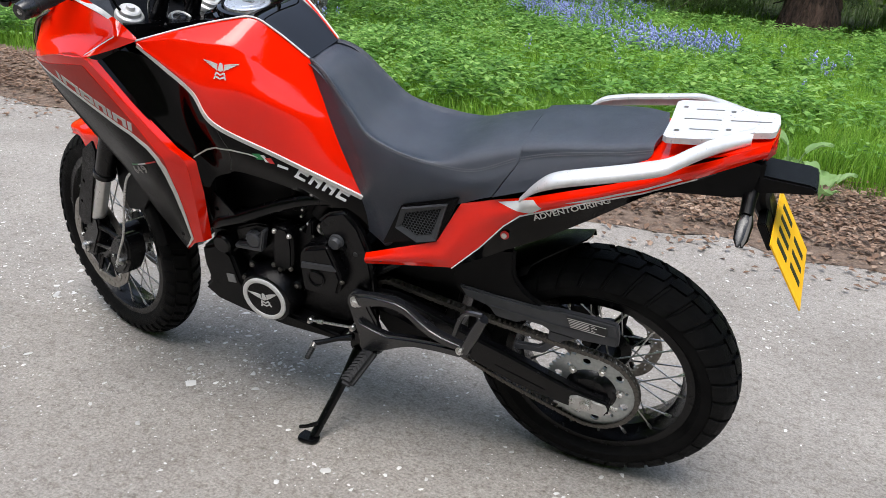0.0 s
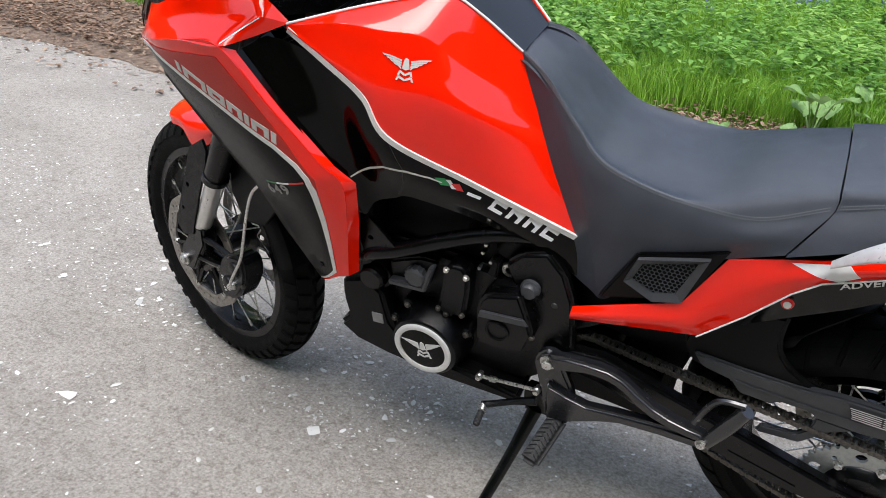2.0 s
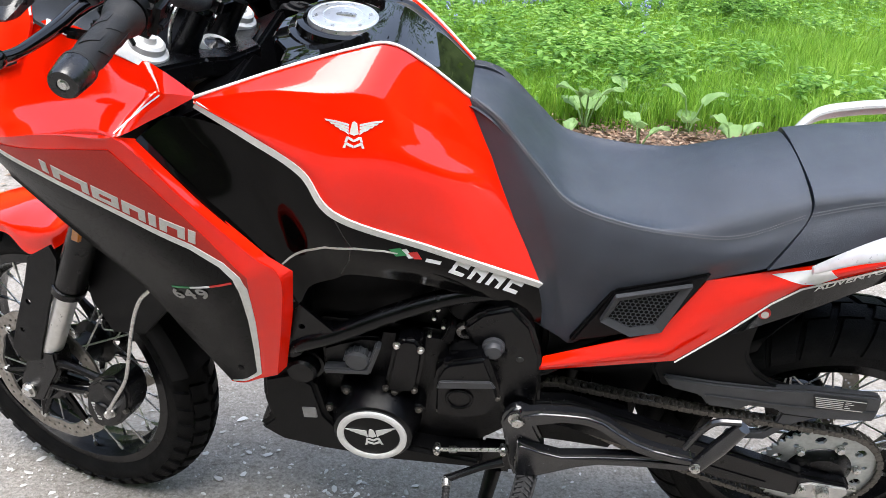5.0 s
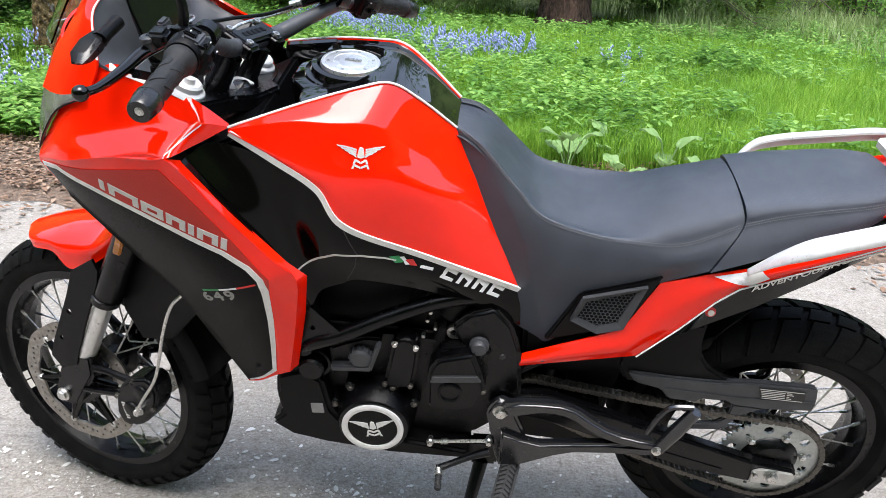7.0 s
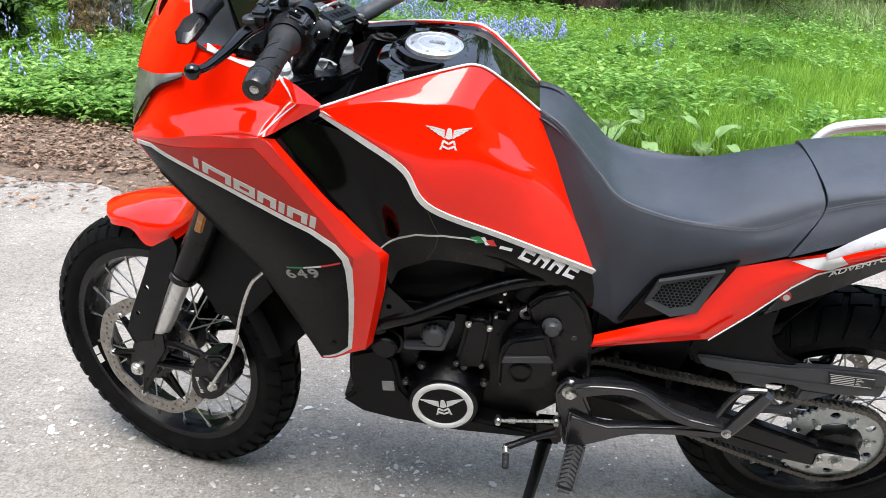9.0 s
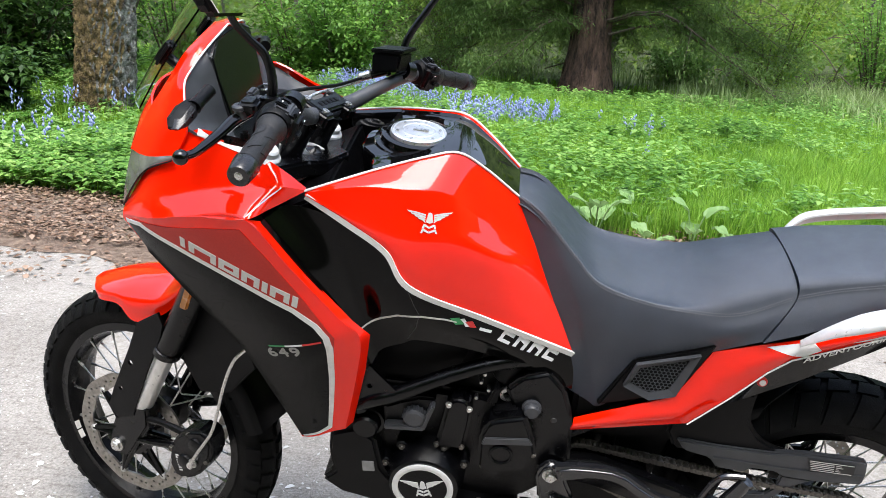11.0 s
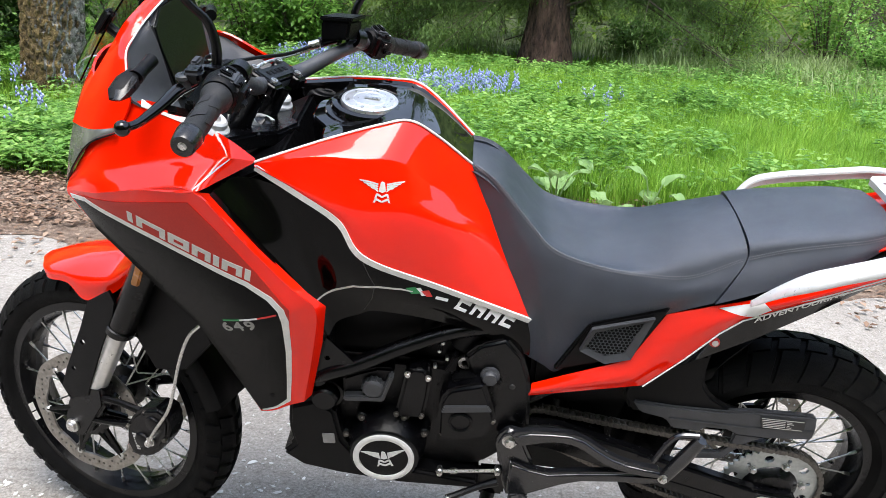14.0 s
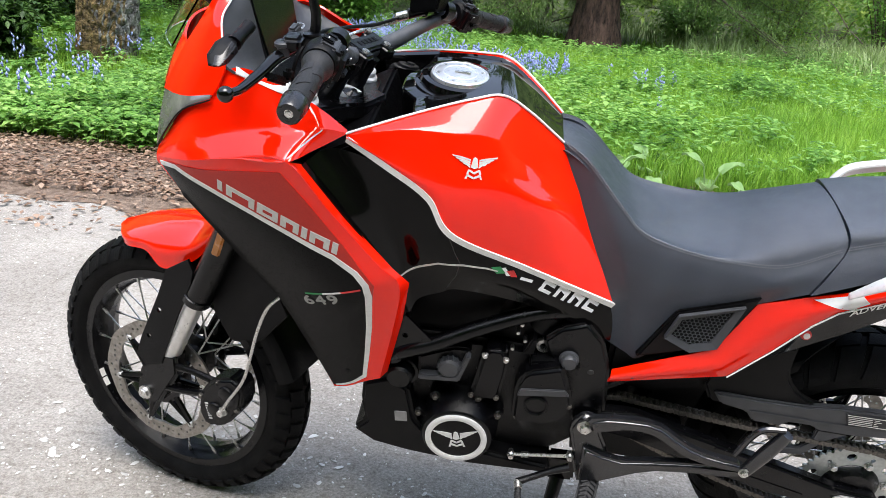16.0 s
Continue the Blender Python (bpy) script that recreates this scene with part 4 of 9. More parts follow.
def tread_block(radius, width, pitches, b0, b1, shift, fill, skew):
    """One raised block, with sipe-like chamfers, about the axle's centre."""
    bm = bmesh.new()
    a0 = 2 * math.pi * shift / pitches
    a1 = a0 + 2 * math.pi / pitches * fill
    vs = []
    for i in range(5):
        b = b0 + (b1 - b0) * i / 4
        s = skew * abs(b)
        row = [(a0 + s, 0), (a0 + s + 0.006, 0.007), (a1 + s - 0.006, 0.007), (a1 + s, 0)]
        vs.append([bm.verts.new(section_point(a, b, radius, width, o)) for a, o in row])
    for p, q in zip(vs, vs[1:]):
        for j in range(3):
            bm.faces.new((p[j], p[j + 1], q[j + 1], q[j]))
    bm.faces.new(vs[0])
    bm.faces.new(list(reversed(vs[-1])))
    bmesh.ops.recalc_face_normals(bm, faces=bm.faces)
    me = bpy.data.meshes.new("tread_block")
    bm.to_mesh(me)
    bm.free()
    me.materials.append(RUBBER)
    return me


def spoked_wheel(name, c, radius, width, rim_r, hub_r, hub_w, pitches, rows, skew, m, disc):
    """rim > tyre, hub, spokes with nipples."""
    c = Vector(c)
    hw = width * 0.36
    bm = bmesh.new()
    turned(bm, [(rim_r + 0.006, -hw), (rim_r + 0.008, -hw - 0.003), (rim_r - 0.010, -hw - 0.004), (rim_r - 0.014, -hw + 0.006), (rim_r - 0.018, -hw * 0.45), (rim_r - 0.026, -hw * 0.25),
                (rim_r - 0.026, hw * 0.25), (rim_r - 0.018, hw * 0.45), (rim_r - 0.014, hw - 0.006), (rim_r - 0.010, hw + 0.004), (rim_r + 0.008, hw + 0.003), (rim_r + 0.006, hw)], c, (0, 1, 0), 80, closed=True)
    wheel = part(name, bm, FRAME_BLACK, bike, "black spoked rim", m)
    bm = bmesh.new()
    carcass(bm, c, radius, width, rim_r)
    part("tyre", bm, RUBBER, wheel, "black dual-sport tyre", m, sharp=40)
    for b0, b1, shift, fill in rows:
        me = tread_block(radius, width, pitches, b0, b1, shift, fill, skew)
        for k in range(pitches):
            ob = new("tread_block", me)
            ob.parent = wheel
            ob.matrix_basis = m @ Matrix.Translation(c) @ Matrix.Rotation(-2 * math.pi * k / pitches, 4, "Y")
    bm = bmesh.new()
    turned(bm, [(0.012, -hub_w - 0.012), (hub_r * 0.75, -hub_w - 0.01), (hub_r, -hub_w), (hub_r, -hub_w + 0.008), (hub_r * 0.62, -hub_w + 0.016), (hub_r * 0.55, 0), (hub_r * 0.62, hub_w - 0.016), (hub_r, hub_w - 0.008), (hub_r, hub_w), (hub_r * 0.75, hub_w + 0.01), (0.012, hub_w + 0.012)], c, (0, 1, 0), 36)
    part("hub", bm, FRAME_BLACK, wheel, "", m)
    shared = {}
    for k in range(36):
        a = 2 * math.pi * (k + 0.5) / 36
        sd = -1 if k % 2 else 1
        cross = 0.55 if (k // 2) % 2 else -0.55
        if (sd, cross) not in shared:
            bm = bmesh.new()
            p0 = Vector((hub_r * 0.92 * math.cos(cross), sd * (hub_w - 0.004), hub_r * 0.92 * math.sin(cross)))
            p1 = Vector((rim_r - 0.012, sd * hw * 0.62, 0))
            tube(bm, [p0, p1], 0.0019, 6, 2)
            rod(bm, p1 - (p1 - p0).normalized() * 0.020, p1, 0.0036, 6)
            bm.transform(Matrix.Rotation(0, 4, "Y"))
            me = bpy.data.meshes.new("spoke")
            bm.to_mesh(me)
            bm.free()
            me.materials.append(STEEL)
            shared[(sd, cross)] = me
        ob = new("spoke", shared[(sd, cross)])
        ob.parent = wheel
        ob.matrix_basis = m @ Matrix.Translation(c) @ Matrix.Rotation(-a, 4, "Y")
    return wheel


FRONT_C, REAR_C = (-WHEELBASE, 0, 0.329), (0, 0, 0.321)
front_wheel = spoked_wheel("front_wheel", FRONT_C, 0.329, 0.108, 0.246, 0.052, 0.050, 46,
                           [(-1.38, -0.80, 0.0, 0.62), (-0.72, -0.12, 0.35, 0.66), (0.12, 0.72, 0.0, 0.66), (0.80, 1.38, 0.35, 0.62)], 0.05, TURNED, None)
for a0, a1 in ((3.443, 3.530), (3.545, 3.635)):
    bm = bmesh.new()
    ring = [[bm.verts.new((FRONT_C[0] + r * math.cos(a), y, FRONT_C[2] + r * math.sin(a))) for r, y in ((0.2352, -0.0434), (0.2308, -0.0334), (0.2299, -0.0338), (0.2343, -0.0442))] for a in np.linspace(a0, a1, 5)]
    for p, q in zip(ring, ring[1:]):
        for n in range(4):
            bm.faces.new((p[n], p[(n + 1) % 4], q[(n + 1) % 4], q[n]))
    bm.faces.new(ring[0])
    bm.faces.new(ring[-1][::-1])
    bmesh.ops.recalc_face_normals(bm, faces=bm.faces[:])
    part("rim_sticker", bm, LETTER, front_wheel, "small pale rim sticker", TURNED)
rear_wheel = spoked_wheel("rear_wheel", REAR_C, 0.321, 0.150, 0.220, 0.062, 0.055, 34,
                          [(-1.36, -0.42, 0.0, 0.86), (-0.36, 0.02, 0.25, 0.80), (0.07, 0.40, 0.6, 0.80), (0.46, 1.36, 0.35, 0.86)], 0.10, Matrix(), None)


# bodywork: matched control rows, front to rear
TANK_TOP = [(-1.043, -0.194, 1.056), (-0.935, -0.150, 1.084), (-0.848, -0.110, 1.100), (-0.800, -0.090, 1.102), (-0.753, -0.078, 1.072), (-0.691, -0.062, 1.017)]
TANK_CREASE = [(-1.042, -0.196, 1.054), (-0.950, -0.188, 1.070), (-0.880, -0.179, 1.067), (-0.810, -0.157, 1.056), (-0.757, -0.130, 1.004), (-0.653, -0.087, 0.934)]
TANK_BULGE = [(-1.042, -0.197, 1.053), (-0.968, -0.202, 1.026), (-0.888, -0.205, 0.990), (-0.800, -0.190, 0.975), (-0.715, -0.157, 0.935), (-0.627, -0.096, 0.876)]
TANK_LOW = [(-1.041, -0.196, 1.050), (-0.975, -0.201, 1.010), (-0.907, -0.206, 0.964), (-0.862, -0.208, 0.896), (-0.730, -0.170, 0.822), (-0.560, -0.115, 0.724)]


def between(a, b, t):
    """A row of points a share t of the way from row a to row b."""
    return [tuple(p + (q - p) * t for p, q in zip(u, v)) for u, v in zip(a, b)]


def tank():
    bm = bmesh.new()
    shell(bm, [TANK_TOP, between(TANK_TOP, TANK_CREASE, 0.5), between(TANK_TOP, TANK_CREASE, 0.93), between(TANK_CREASE, TANK_BULGE, 0.08), between(TANK_CREASE, TANK_BULGE, 0.5), TANK_BULGE, [(a[0] * 0.4 + b[0] * 0.6, a[1] * 0.4 + b[1] * 0.6 - 0.003, a[2] * 0.4 + b[2] * 0.6) for a, b in zip(TANK_BULGE, TANK_LOW)], TANK_LOW], 48, 42, 0.004)
    tree = tree_of(bm)
    left = part("tank_panel", bm, RED, bike, "glossy red fuel tank side panel")
    bm = bmesh.new()
    shell(bm, [[(x, -y, z) for x, y, z in row] for row in (TANK_TOP, TANK_CREASE, TANK_BULGE, TANK_LOW)], 30, 14, 0.004, (0, -1, 0))
    part("tank_panel", bm, RED, bike, "glossy red fuel tank side panel")
    # black cover over the top, rim to rim
    rows = []
    top = by_index(TANK_TOP[1:], 14)
    for k in np.linspace(-1, 1, 25):
        nose = 0.042 * float(np.interp(abs(k), [0.0, 0.22, 0.5, 0.8, 1.0], [1.0, 1.0, 0.3, 0.22, 0.0]))
        rows.append([(p.x - nose * max(0.0, 1 - i / 5), p.y * -k * 0.996, p.z - 0.002 - (1.0 if i < 9 else (14 - i) / 5) * (0.007 * (1 - k ** 12) - 0.002 * (1 - k * k))) for i, p in enumerate(top)])
    bm = bmesh.new()
    shell(bm, rows, 32, 48, 0.004, (0, 0, -1))
    part("tank_cover", bm, GLOSS_BLACK, bike, "gloss black tank top cover")
    front = [Vector(row[0]) for row in rows]
    bm = bmesh.new()
    shell(bm, [[tuple(p) for p in front], [(p.x - 0.004, p.y, p.z - 0.012) for p in front], [(p.x + 0.004, p.y * 0.97, p.z - 0.10) for p in front]], 20, 6, 0.004, (1, 0, 0))
    part("tank_front", bm, GLOSS_BLACK, bike, "gloss black front wall of the tank")
    rim = by_index(TANK_TOP[:2], 8)
    for sd in (1, -1):
        bm = bmesh.new()
        shell(bm, [[(p.x, sd * (p.y + 0.002), p.z) for p in rim], [(p.x, sd * (p.y + 0.016), p.z - 0.012) for p in rim], [(p.x, sd * (p.y + 0.030), p.z - 0.09) for p in rim]], 10, 6, 0.003, (0, -sd, 0))
        part("rim_liner", bm, GLOSS_BLACK, bike, "gloss black liner inside the tank rim")
    return left, tree


tank_left, TANK_TREE = tank()

# shroud wing: from the nose sweeping back and down beside the radiator
SHROUD_UP = [(-1.361, -0.200, 0.985), (-1.290, -0.248, 1.010), (-1.205, -0.272, 1.034), (-1.118, -0.281, 1.042), (-1.052, -0.272, 0.955), (-0.975, -0.255, 0.850), (-0.944, -0.238, 0.800), (-0.955, -0.222, 0.700), (-0.983, -0.197, 0.548)]
SHROUD_MID = [(-1.361, -0.201, 0.981), (-1.295, -0.240, 0.990), (-1.215, -0.262, 0.985), (-1.120, -0.270, 0.945), (-1.070, -0.268, 0.890), (-1.000, -0.262, 0.815), (-0.985, -0.250, 0.780), (-0.990, -0.228, 0.690), (-1.012, -0.196, 0.535)]
SHROUD_MID2 = [(-1.361, -0.201, 0.978), (-1.305, -0.228, 0.960), (-1.235, -0.245, 0.935), (-1.150, -0.252, 0.875), (-1.100, -0.252, 0.820), (-1.050, -0.245, 0.745), (-1.035, -0.232, 0.700), (-1.030, -0.212, 0.620), (-1.050, -0.178, 0.500)]
SHROUD_LOW = [(-1.361, -0.200, 0.975), (-1.319, -0.205, 0.918), (-1.275, -0.208, 0.865), (-1.225, -0.206, 0.800), (-1.171, -0.200, 0.726), (-1.135, -0.188, 0.640), (-1.118, -0.180, 0.590), (-1.102, -0.168, 0.535), (-1.084, -0.152, 0.471)]


def shroud():
    bm = bmesh.new()
    shell(bm, [SHROUD_UP, SHROUD_MID, SHROUD_MID2, SHROUD_LOW], 48, 18, 0.004)
    tree = tree_of(bm)
    wing = part("shroud", bm, RED, bike, "red radiator shroud")
    bm = bmesh.new()
    shell(bm, [[(x, -y, z) for x, y, z in row] for row in (SHROUD_UP, SHROUD_MID, SHROUD_MID2, SHROUD_LOW)], 32, 8, 0.004, (0, -1, 0))
    part("shroud", bm, RED, bike, "red radiator shroud")
    return wing, tree


shroud_left, SHROUD_TREE = shroud()

# seat
def seat():
    stitch = [(-0.700, -0.055, 0.990), (-0.694, -0.064, 1.006), (-0.640, -0.084, 0.984), (-0.578, -0.100, 0.919), (-0.530, -0.113, 0.876), (-0.450, -0.124, 0.856), (-0.370, -0.128, 0.849), (-0.285, -0.126, 0.851), (-0.192, -0.115, 0.889)]
    crown = [(-0.700, 0, 0.994), (-0.694, 0, 1.014), (-0.640, 0, 0.988), (-0.580, 0, 0.926), (-0.530, 0, 0.884), (-0.450, 0, 0.858), (-0.370, 0, 0.862), (-0.285, 0, 0.899), (-0.192, 0, 0.925)]
    mid = [(-0.652, -0.085, 0.850), (-0.645, -0.096, 0.850), (-0.575, -0.113, 0.812), (-0.545, -0.124, 0.795), (-0.500, -0.132, 0.787), (-0.440, -0.137, 0.785), (-0.370, -0.140, 0.797), (-0.300, -0.139, 0.817), (-0.216, -0.133, 0.850)]
    low = [(-0.590, -0.095, 0.650), (-0.580, -0.104, 0.645), (-0.525, -0.120, 0.622), (-0.495, -0.128, 0.615), (-0.450, -0.130, 0.672), (-0.410, -0.130, 0.722), (-0.360, -0.130, 0.748), (-0.310, -0.130, 0.772), (-0.238, -0.142, 0.812)]
    upper = [(s[0], s[1] * 0.80, s[2] * 0.25 + c[2] * 0.75 - 0.002) for s, c in zip(stitch, crown)]
    half = [low, mid, stitch, upper, crown]
    rows = half + [[(x, -y, z) for x, y, z in row] for row in half[-2::-1]]
    bm = bmesh.new()
    shell(bm, rows, 48, 40, 0.012, (0, 0, -1))
    part("rider_seat", bm, VINYL, bike, "black vinyl rider's seat with grey stitching")
    stitch2 = [(-0.190, -0.115, 0.891), (-0.130, -0.113, 0.910), (-0.060, -0.109, 0.924), (0.010, -0.102, 0.934), (0.062, -0.085, 0.940)]
    crown2 = [(-0.190, 0, 0.926), (-0.130, 0, 0.936), (-0.060, 0, 0.945), (0.010, 0, 0.955), (0.072, 0, 0.958)]
    low2 = [(-0.236, -0.146, 0.812), (-0.160, -0.142, 0.842), (-0.085, -0.132, 0.872), (0.000, -0.116, 0.900), (0.048, -0.096, 0.918)]
    mid2 = [(-0.212, -0.134, 0.852), (-0.145, -0.131, 0.876), (-0.072, -0.124, 0.898), (0.006, -0.112, 0.918), (0.056, -0.092, 0.930)]
    upper2 = [(s[0], s[1] * 0.84, s[2] * 0.2 + c[2] * 0.8) for s, c in zip(stitch2, crown2)]
    half = [low2, mid2, stitch2, upper2, crown2]
    rows = half + [[(x, -y, z) for x, y, z in row] for row in half[-2::-1]]
    bm = bmesh.new()
    shell(bm, rows, 24, 36, 0.012, (0, 0, -1))
    part("pillion_seat", bm, VINYL, bike, "black vinyl pillion seat with stitched edge")


seat()


# ---- fairing, decals, cockpit ----
def swap(row):
    return [(x, -y, z) for x, y, z in row]


def both(name, rows, mat, label="", nu=20, nv=10, thick=0.004, inward=(0, 1, 0), along=True, across=True):
    """A left panel and its right-hand twin. Returns the left one and its surface."""
    bm = bmesh.new()
    shell(bm, rows, nu, nv, thick, inward, along, across)
    tree = tree_of(bm)
    left = part(name, bm, mat, bike, label)
    bm = bmesh.new()
    shell(bm, [swap(r) for r in rows], nu, nv, thick, (inward[0], -inward[1], inward[2]), along, across)
    part(name, bm, mat, bike, label)
    return left, tree


# side cowl between headlight and tank
cowl_left, COWL_TREE = both("side_cowl", [
    [(-1.362, -0.186, 0.996), (-1.300, -0.200, 1.077), (-1.216, -0.190, 1.147), (-1.120, -0.187, 1.110), (-1.078, -0.189, 1.088), (-1.041, -0.193, 1.062)],
    [(-1.362, -0.191, 0.993), (-1.297, -0.216, 1.056), (-1.212, -0.212, 1.103), (-1.114, -0.209, 1.089), (-1.074, -0.205, 1.081), (-1.041, -0.195, 1.060)],
    [(-1.361, -0.196, 0.991), (-1.294, -0.233, 1.036), (-1.207, -0.234, 1.060), (-1.112, -0.232, 1.068), (-1.070, -0.221, 1.073), (-1.042, -0.197, 1.059)],
    [(-1.361, -0.199, 0.988), (-1.291, -0.243, 1.022), (-1.206, -0.255, 1.046), (-1.115, -0.258, 1.054), (-1.077, -0.231, 1.059), (-1.043, -0.198, 1.058)],
    [(-1.361, -0.200, 0.985), (-1.290, -0.2485, 1.009), (-1.205, -0.2725, 1.033), (-1.118, -0.2815, 1.041), (-1.084, -0.240, 1.044), (-1.043, -0.198, 1.056)]],
    RED, "glossy red side cowl", 40, 16, across=False)
# highlight on the seam between panels, painted as a pale ribbon
bm = bmesh.new()
drape(bm, ribbon([(-1.116, 1.044), (-1.103, 1.053), (-1.088, 1.063), (-1.073, 1.072)], [0.0016, 0.002, 0.002, 0.0016]), COWL_TREE, 0.0008, cell=0.006)
part("seam_highlight", bm, STRIPE_AND_GLINT, cowl_left, "pale highlight painted on the side cowl's seam")
# upper cowl: a band from the headlight up and over the dash
UPPER_FRONT = [(-1.355, -0.150, 1.085), (-1.342, -0.142, 1.113), (-1.320, -0.130, 1.153), (-1.285, -0.116, 1.205), (-1.266, -0.100, 1.237), (-1.250, -0.068, 1.258), (-1.246, 0.0, 1.268)]
UPPER_MID = [(-1.306, -0.192, 1.092), (-1.290, -0.184, 1.122), (-1.276, -0.172, 1.157), (-1.264, -0.146, 1.207), (-1.252, -0.120, 1.235), (-1.238, -0.084, 1.257), (-1.234, 0.0, 1.270)]
UPPER_EDGE = [(-1.249, -0.212, 1.107), (-1.236, -0.205, 1.130), (-1.230, -0.197, 1.154), (-1.243, -0.160, 1.206), (-1.238, -0.130, 1.228), (-1.226, -0.088, 1.251), (-1.222, 0.0, 1.266)]
upper_left, UPPER_TREE = both("upper_cowl", [UPPER_FRONT, UPPER_MID, UPPER_EDGE], RED, "glossy red upper cowl", 30, 14)
# the bright edge of the cowl, its highlight drawn as a thin pale tube
for sd in (1, -1):
    bm = bmesh.new()
    tube(bm, [(x + 0.001, y * sd, z + 0.001) for x, y, z in UPPER_EDGE[2:]], 0.0016, 8, 30)
    part("edge_glint", bm, STRIPE_AND_GLINT, upper_left, "painted pale highlight along the cowl's edge")
bm = bmesh.new()
shell(bm, [[(-1.355, -0.148, 1.085), (-1.340, -0.140, 1.113), (-1.318, -0.128, 1.153)],
           [(-1.376, -0.085, 1.087), (-1.362, -0.080, 1.122), (-1.340, -0.075, 1.160)],
           [(-1.388, 0.0, 1.088), (-1.374, 0.0, 1.124), (-1.352, 0.0, 1.164)],
           [(-1.376, 0.085, 1.087), (-1.362, 0.080, 1.122), (-1.340, 0.075, 1.160)],
           [(-1.355, 0.148, 1.085), (-1.340, 0.140, 1.113), (-1.318, 0.128, 1.153)]], 10, 20, 0.004, (1, 0, 0))
part("nose_cowl", bm, RED, bike, "glossy red nose cowl")
bm = bmesh.new()
shell(bm, [[(-1.364, -0.186, 0.990), (-1.360, -0.168, 1.035), (-1.354, -0.150, 1.083)], [(-1.392, -0.098, 0.974), (-1.388, -0.094, 1.030), (-1.374, -0.085, 1.086)],
           [(-1.408, 0.0, 0.970), (-1.404, 0.0, 1.030), (-1.386, 0.0, 1.086)], [(-1.392, 0.098, 0.974), (-1.388, 0.094, 1.030), (-1.374, 0.085, 1.086)],
           [(-1.364, 0.186, 0.990), (-1.360, 0.168, 1.035), (-1.354, 0.150, 1.083)]], 10, 24, 0.006, (1, 0, 0))
headlight = part("headlight", bm, SMOKE_LENS, bike, "smoked headlight lens")
for sd in (-1, 1):
    bm = bmesh.new()
    shell(bm, [[(-1.366, sd * 0.184, 0.998), (-1.361, sd * 0.170, 1.040), (-1.353, sd * 0.150, 1.086)],
               [(-1.338, sd * 0.202, 1.036), (-1.332, sd * 0.192, 1.064), (-1.322, sd * 0.180, 1.090)],
               [(-1.302, sd * 0.211, 1.079), (-1.296, sd * 0.209, 1.088), (-1.292, sd * 0.202, 1.098)],
               [(-1.250, sd * 0.219, 1.104), (-1.250, sd * 0.219, 1.107), (-1.250, sd * 0.217, 1.110)]], 12, 12, 0.004, (0, -sd, 0))
    part("side_lens", bm, SMOKE_LENS, headlight, "smoked side lens")
    bm = bmesh.new()
    tube(bm, [(-1.362, sd * 0.190, 0.997), (-1.336, sd * 0.207, 1.036), (-1.300, sd * 0.216, 1.079), (-1.250, sd * 0.222, 1.103)], 0.0014, 6, 16)
    part("lens_seal", bm, BLACK_PLASTIC, headlight)
bm = bmesh.new()
for y in (-0.055, 0.055):
    turned(bm, [(0, 0.0), (0.034, 0.004), (0.040, 0.02), (0.042, 0.05), (0, 0.05)], (-1.385, y, 1.02), (1, 0, 0), 24)
part("projector", bm, CLEAR_LENS, headlight)
bm = bmesh.new()
prism(bm, [(-1.37, 0.980), (-1.34, 0.985), (-1.25, 0.93), (-1.12, 0.75), (-1.09, 0.78), (-1.12, 0.95), (-1.2, 1.03), (-1.32, 1.06), (-1.36, 1.06)], -0.12, 0.12, 0.01)
part("inner_cowl", bm, BLACK_PLASTIC, bike, "black inner cowl behind the headlight")

# highlight along the side cowl's upper edge, painted as a pale strip
bm = bmesh.new()
shell(bm, [[(-1.214, -0.1895, 1.149), (-1.165, -0.1880, 1.131), (-1.120, -0.1870, 1.1125), (-1.062, -0.1900, 1.076)], [(-1.213, -0.1985, 1.1415), (-1.165, -0.1975, 1.1230), (-1.120, -0.1965, 1.1055), (-1.066, -0.1950, 1.0725)]], 24, 3, 0.003, (0, 1, -1))
part("edge_highlight", bm, STRIPE_AND_GLINT, cowl_left)
# shroud decals: dark red field, black lower field, silver line between them
LINE = [(-1.352, 0.978), (-1.319, 0.984), (-1.256, 0.960), (-1.194, 0.934), (-1.123, 0.901), (-1.052, 0.867), (-1.015, 0.838), (-0.998, 0.812), (-0.994, 0.785), (-0.997, 0.702), (-1.004, 0.625), (-1.012, 0.553)]
bm = bmesh.new()
drape(bm, [[(-1.335, 0.988), (-1.26, 0.998), (-1.19, 1.012), (-1.128, 1.020), (-1.09, 0.972), (-1.03, 0.886), (-0.984, 0.812), (-0.988, 0.775), (-0.994, 0.770), (-0.994, 0.785), (-0.998, 0.812), (-1.015, 0.838), (-1.052, 0.867), (-1.123, 0.901), (-1.194, 0.934), (-1.256, 0.960), (-1.319, 0.984)]], SHROUD_TREE, 0.0012)
part("red_field", bm, RED_FILM, shroud_left, "darker red printed field")
bm = bmesh.new()
drape(bm, [[*LINE, (-1.084, 0.478), (-1.103, 0.541), (-1.120, 0.596), (-1.139, 0.645), (-1.172, 0.725), (-1.222, 0.795), (-1.274, 0.863), (-1.321, 0.919)]], SHROUD_TREE, 0.0012)
FIELD_TREE = tree_of(bm)
part("black_field", bm, DARK_FILM, shroud_left, "charcoal lower field")
bm = bmesh.new()
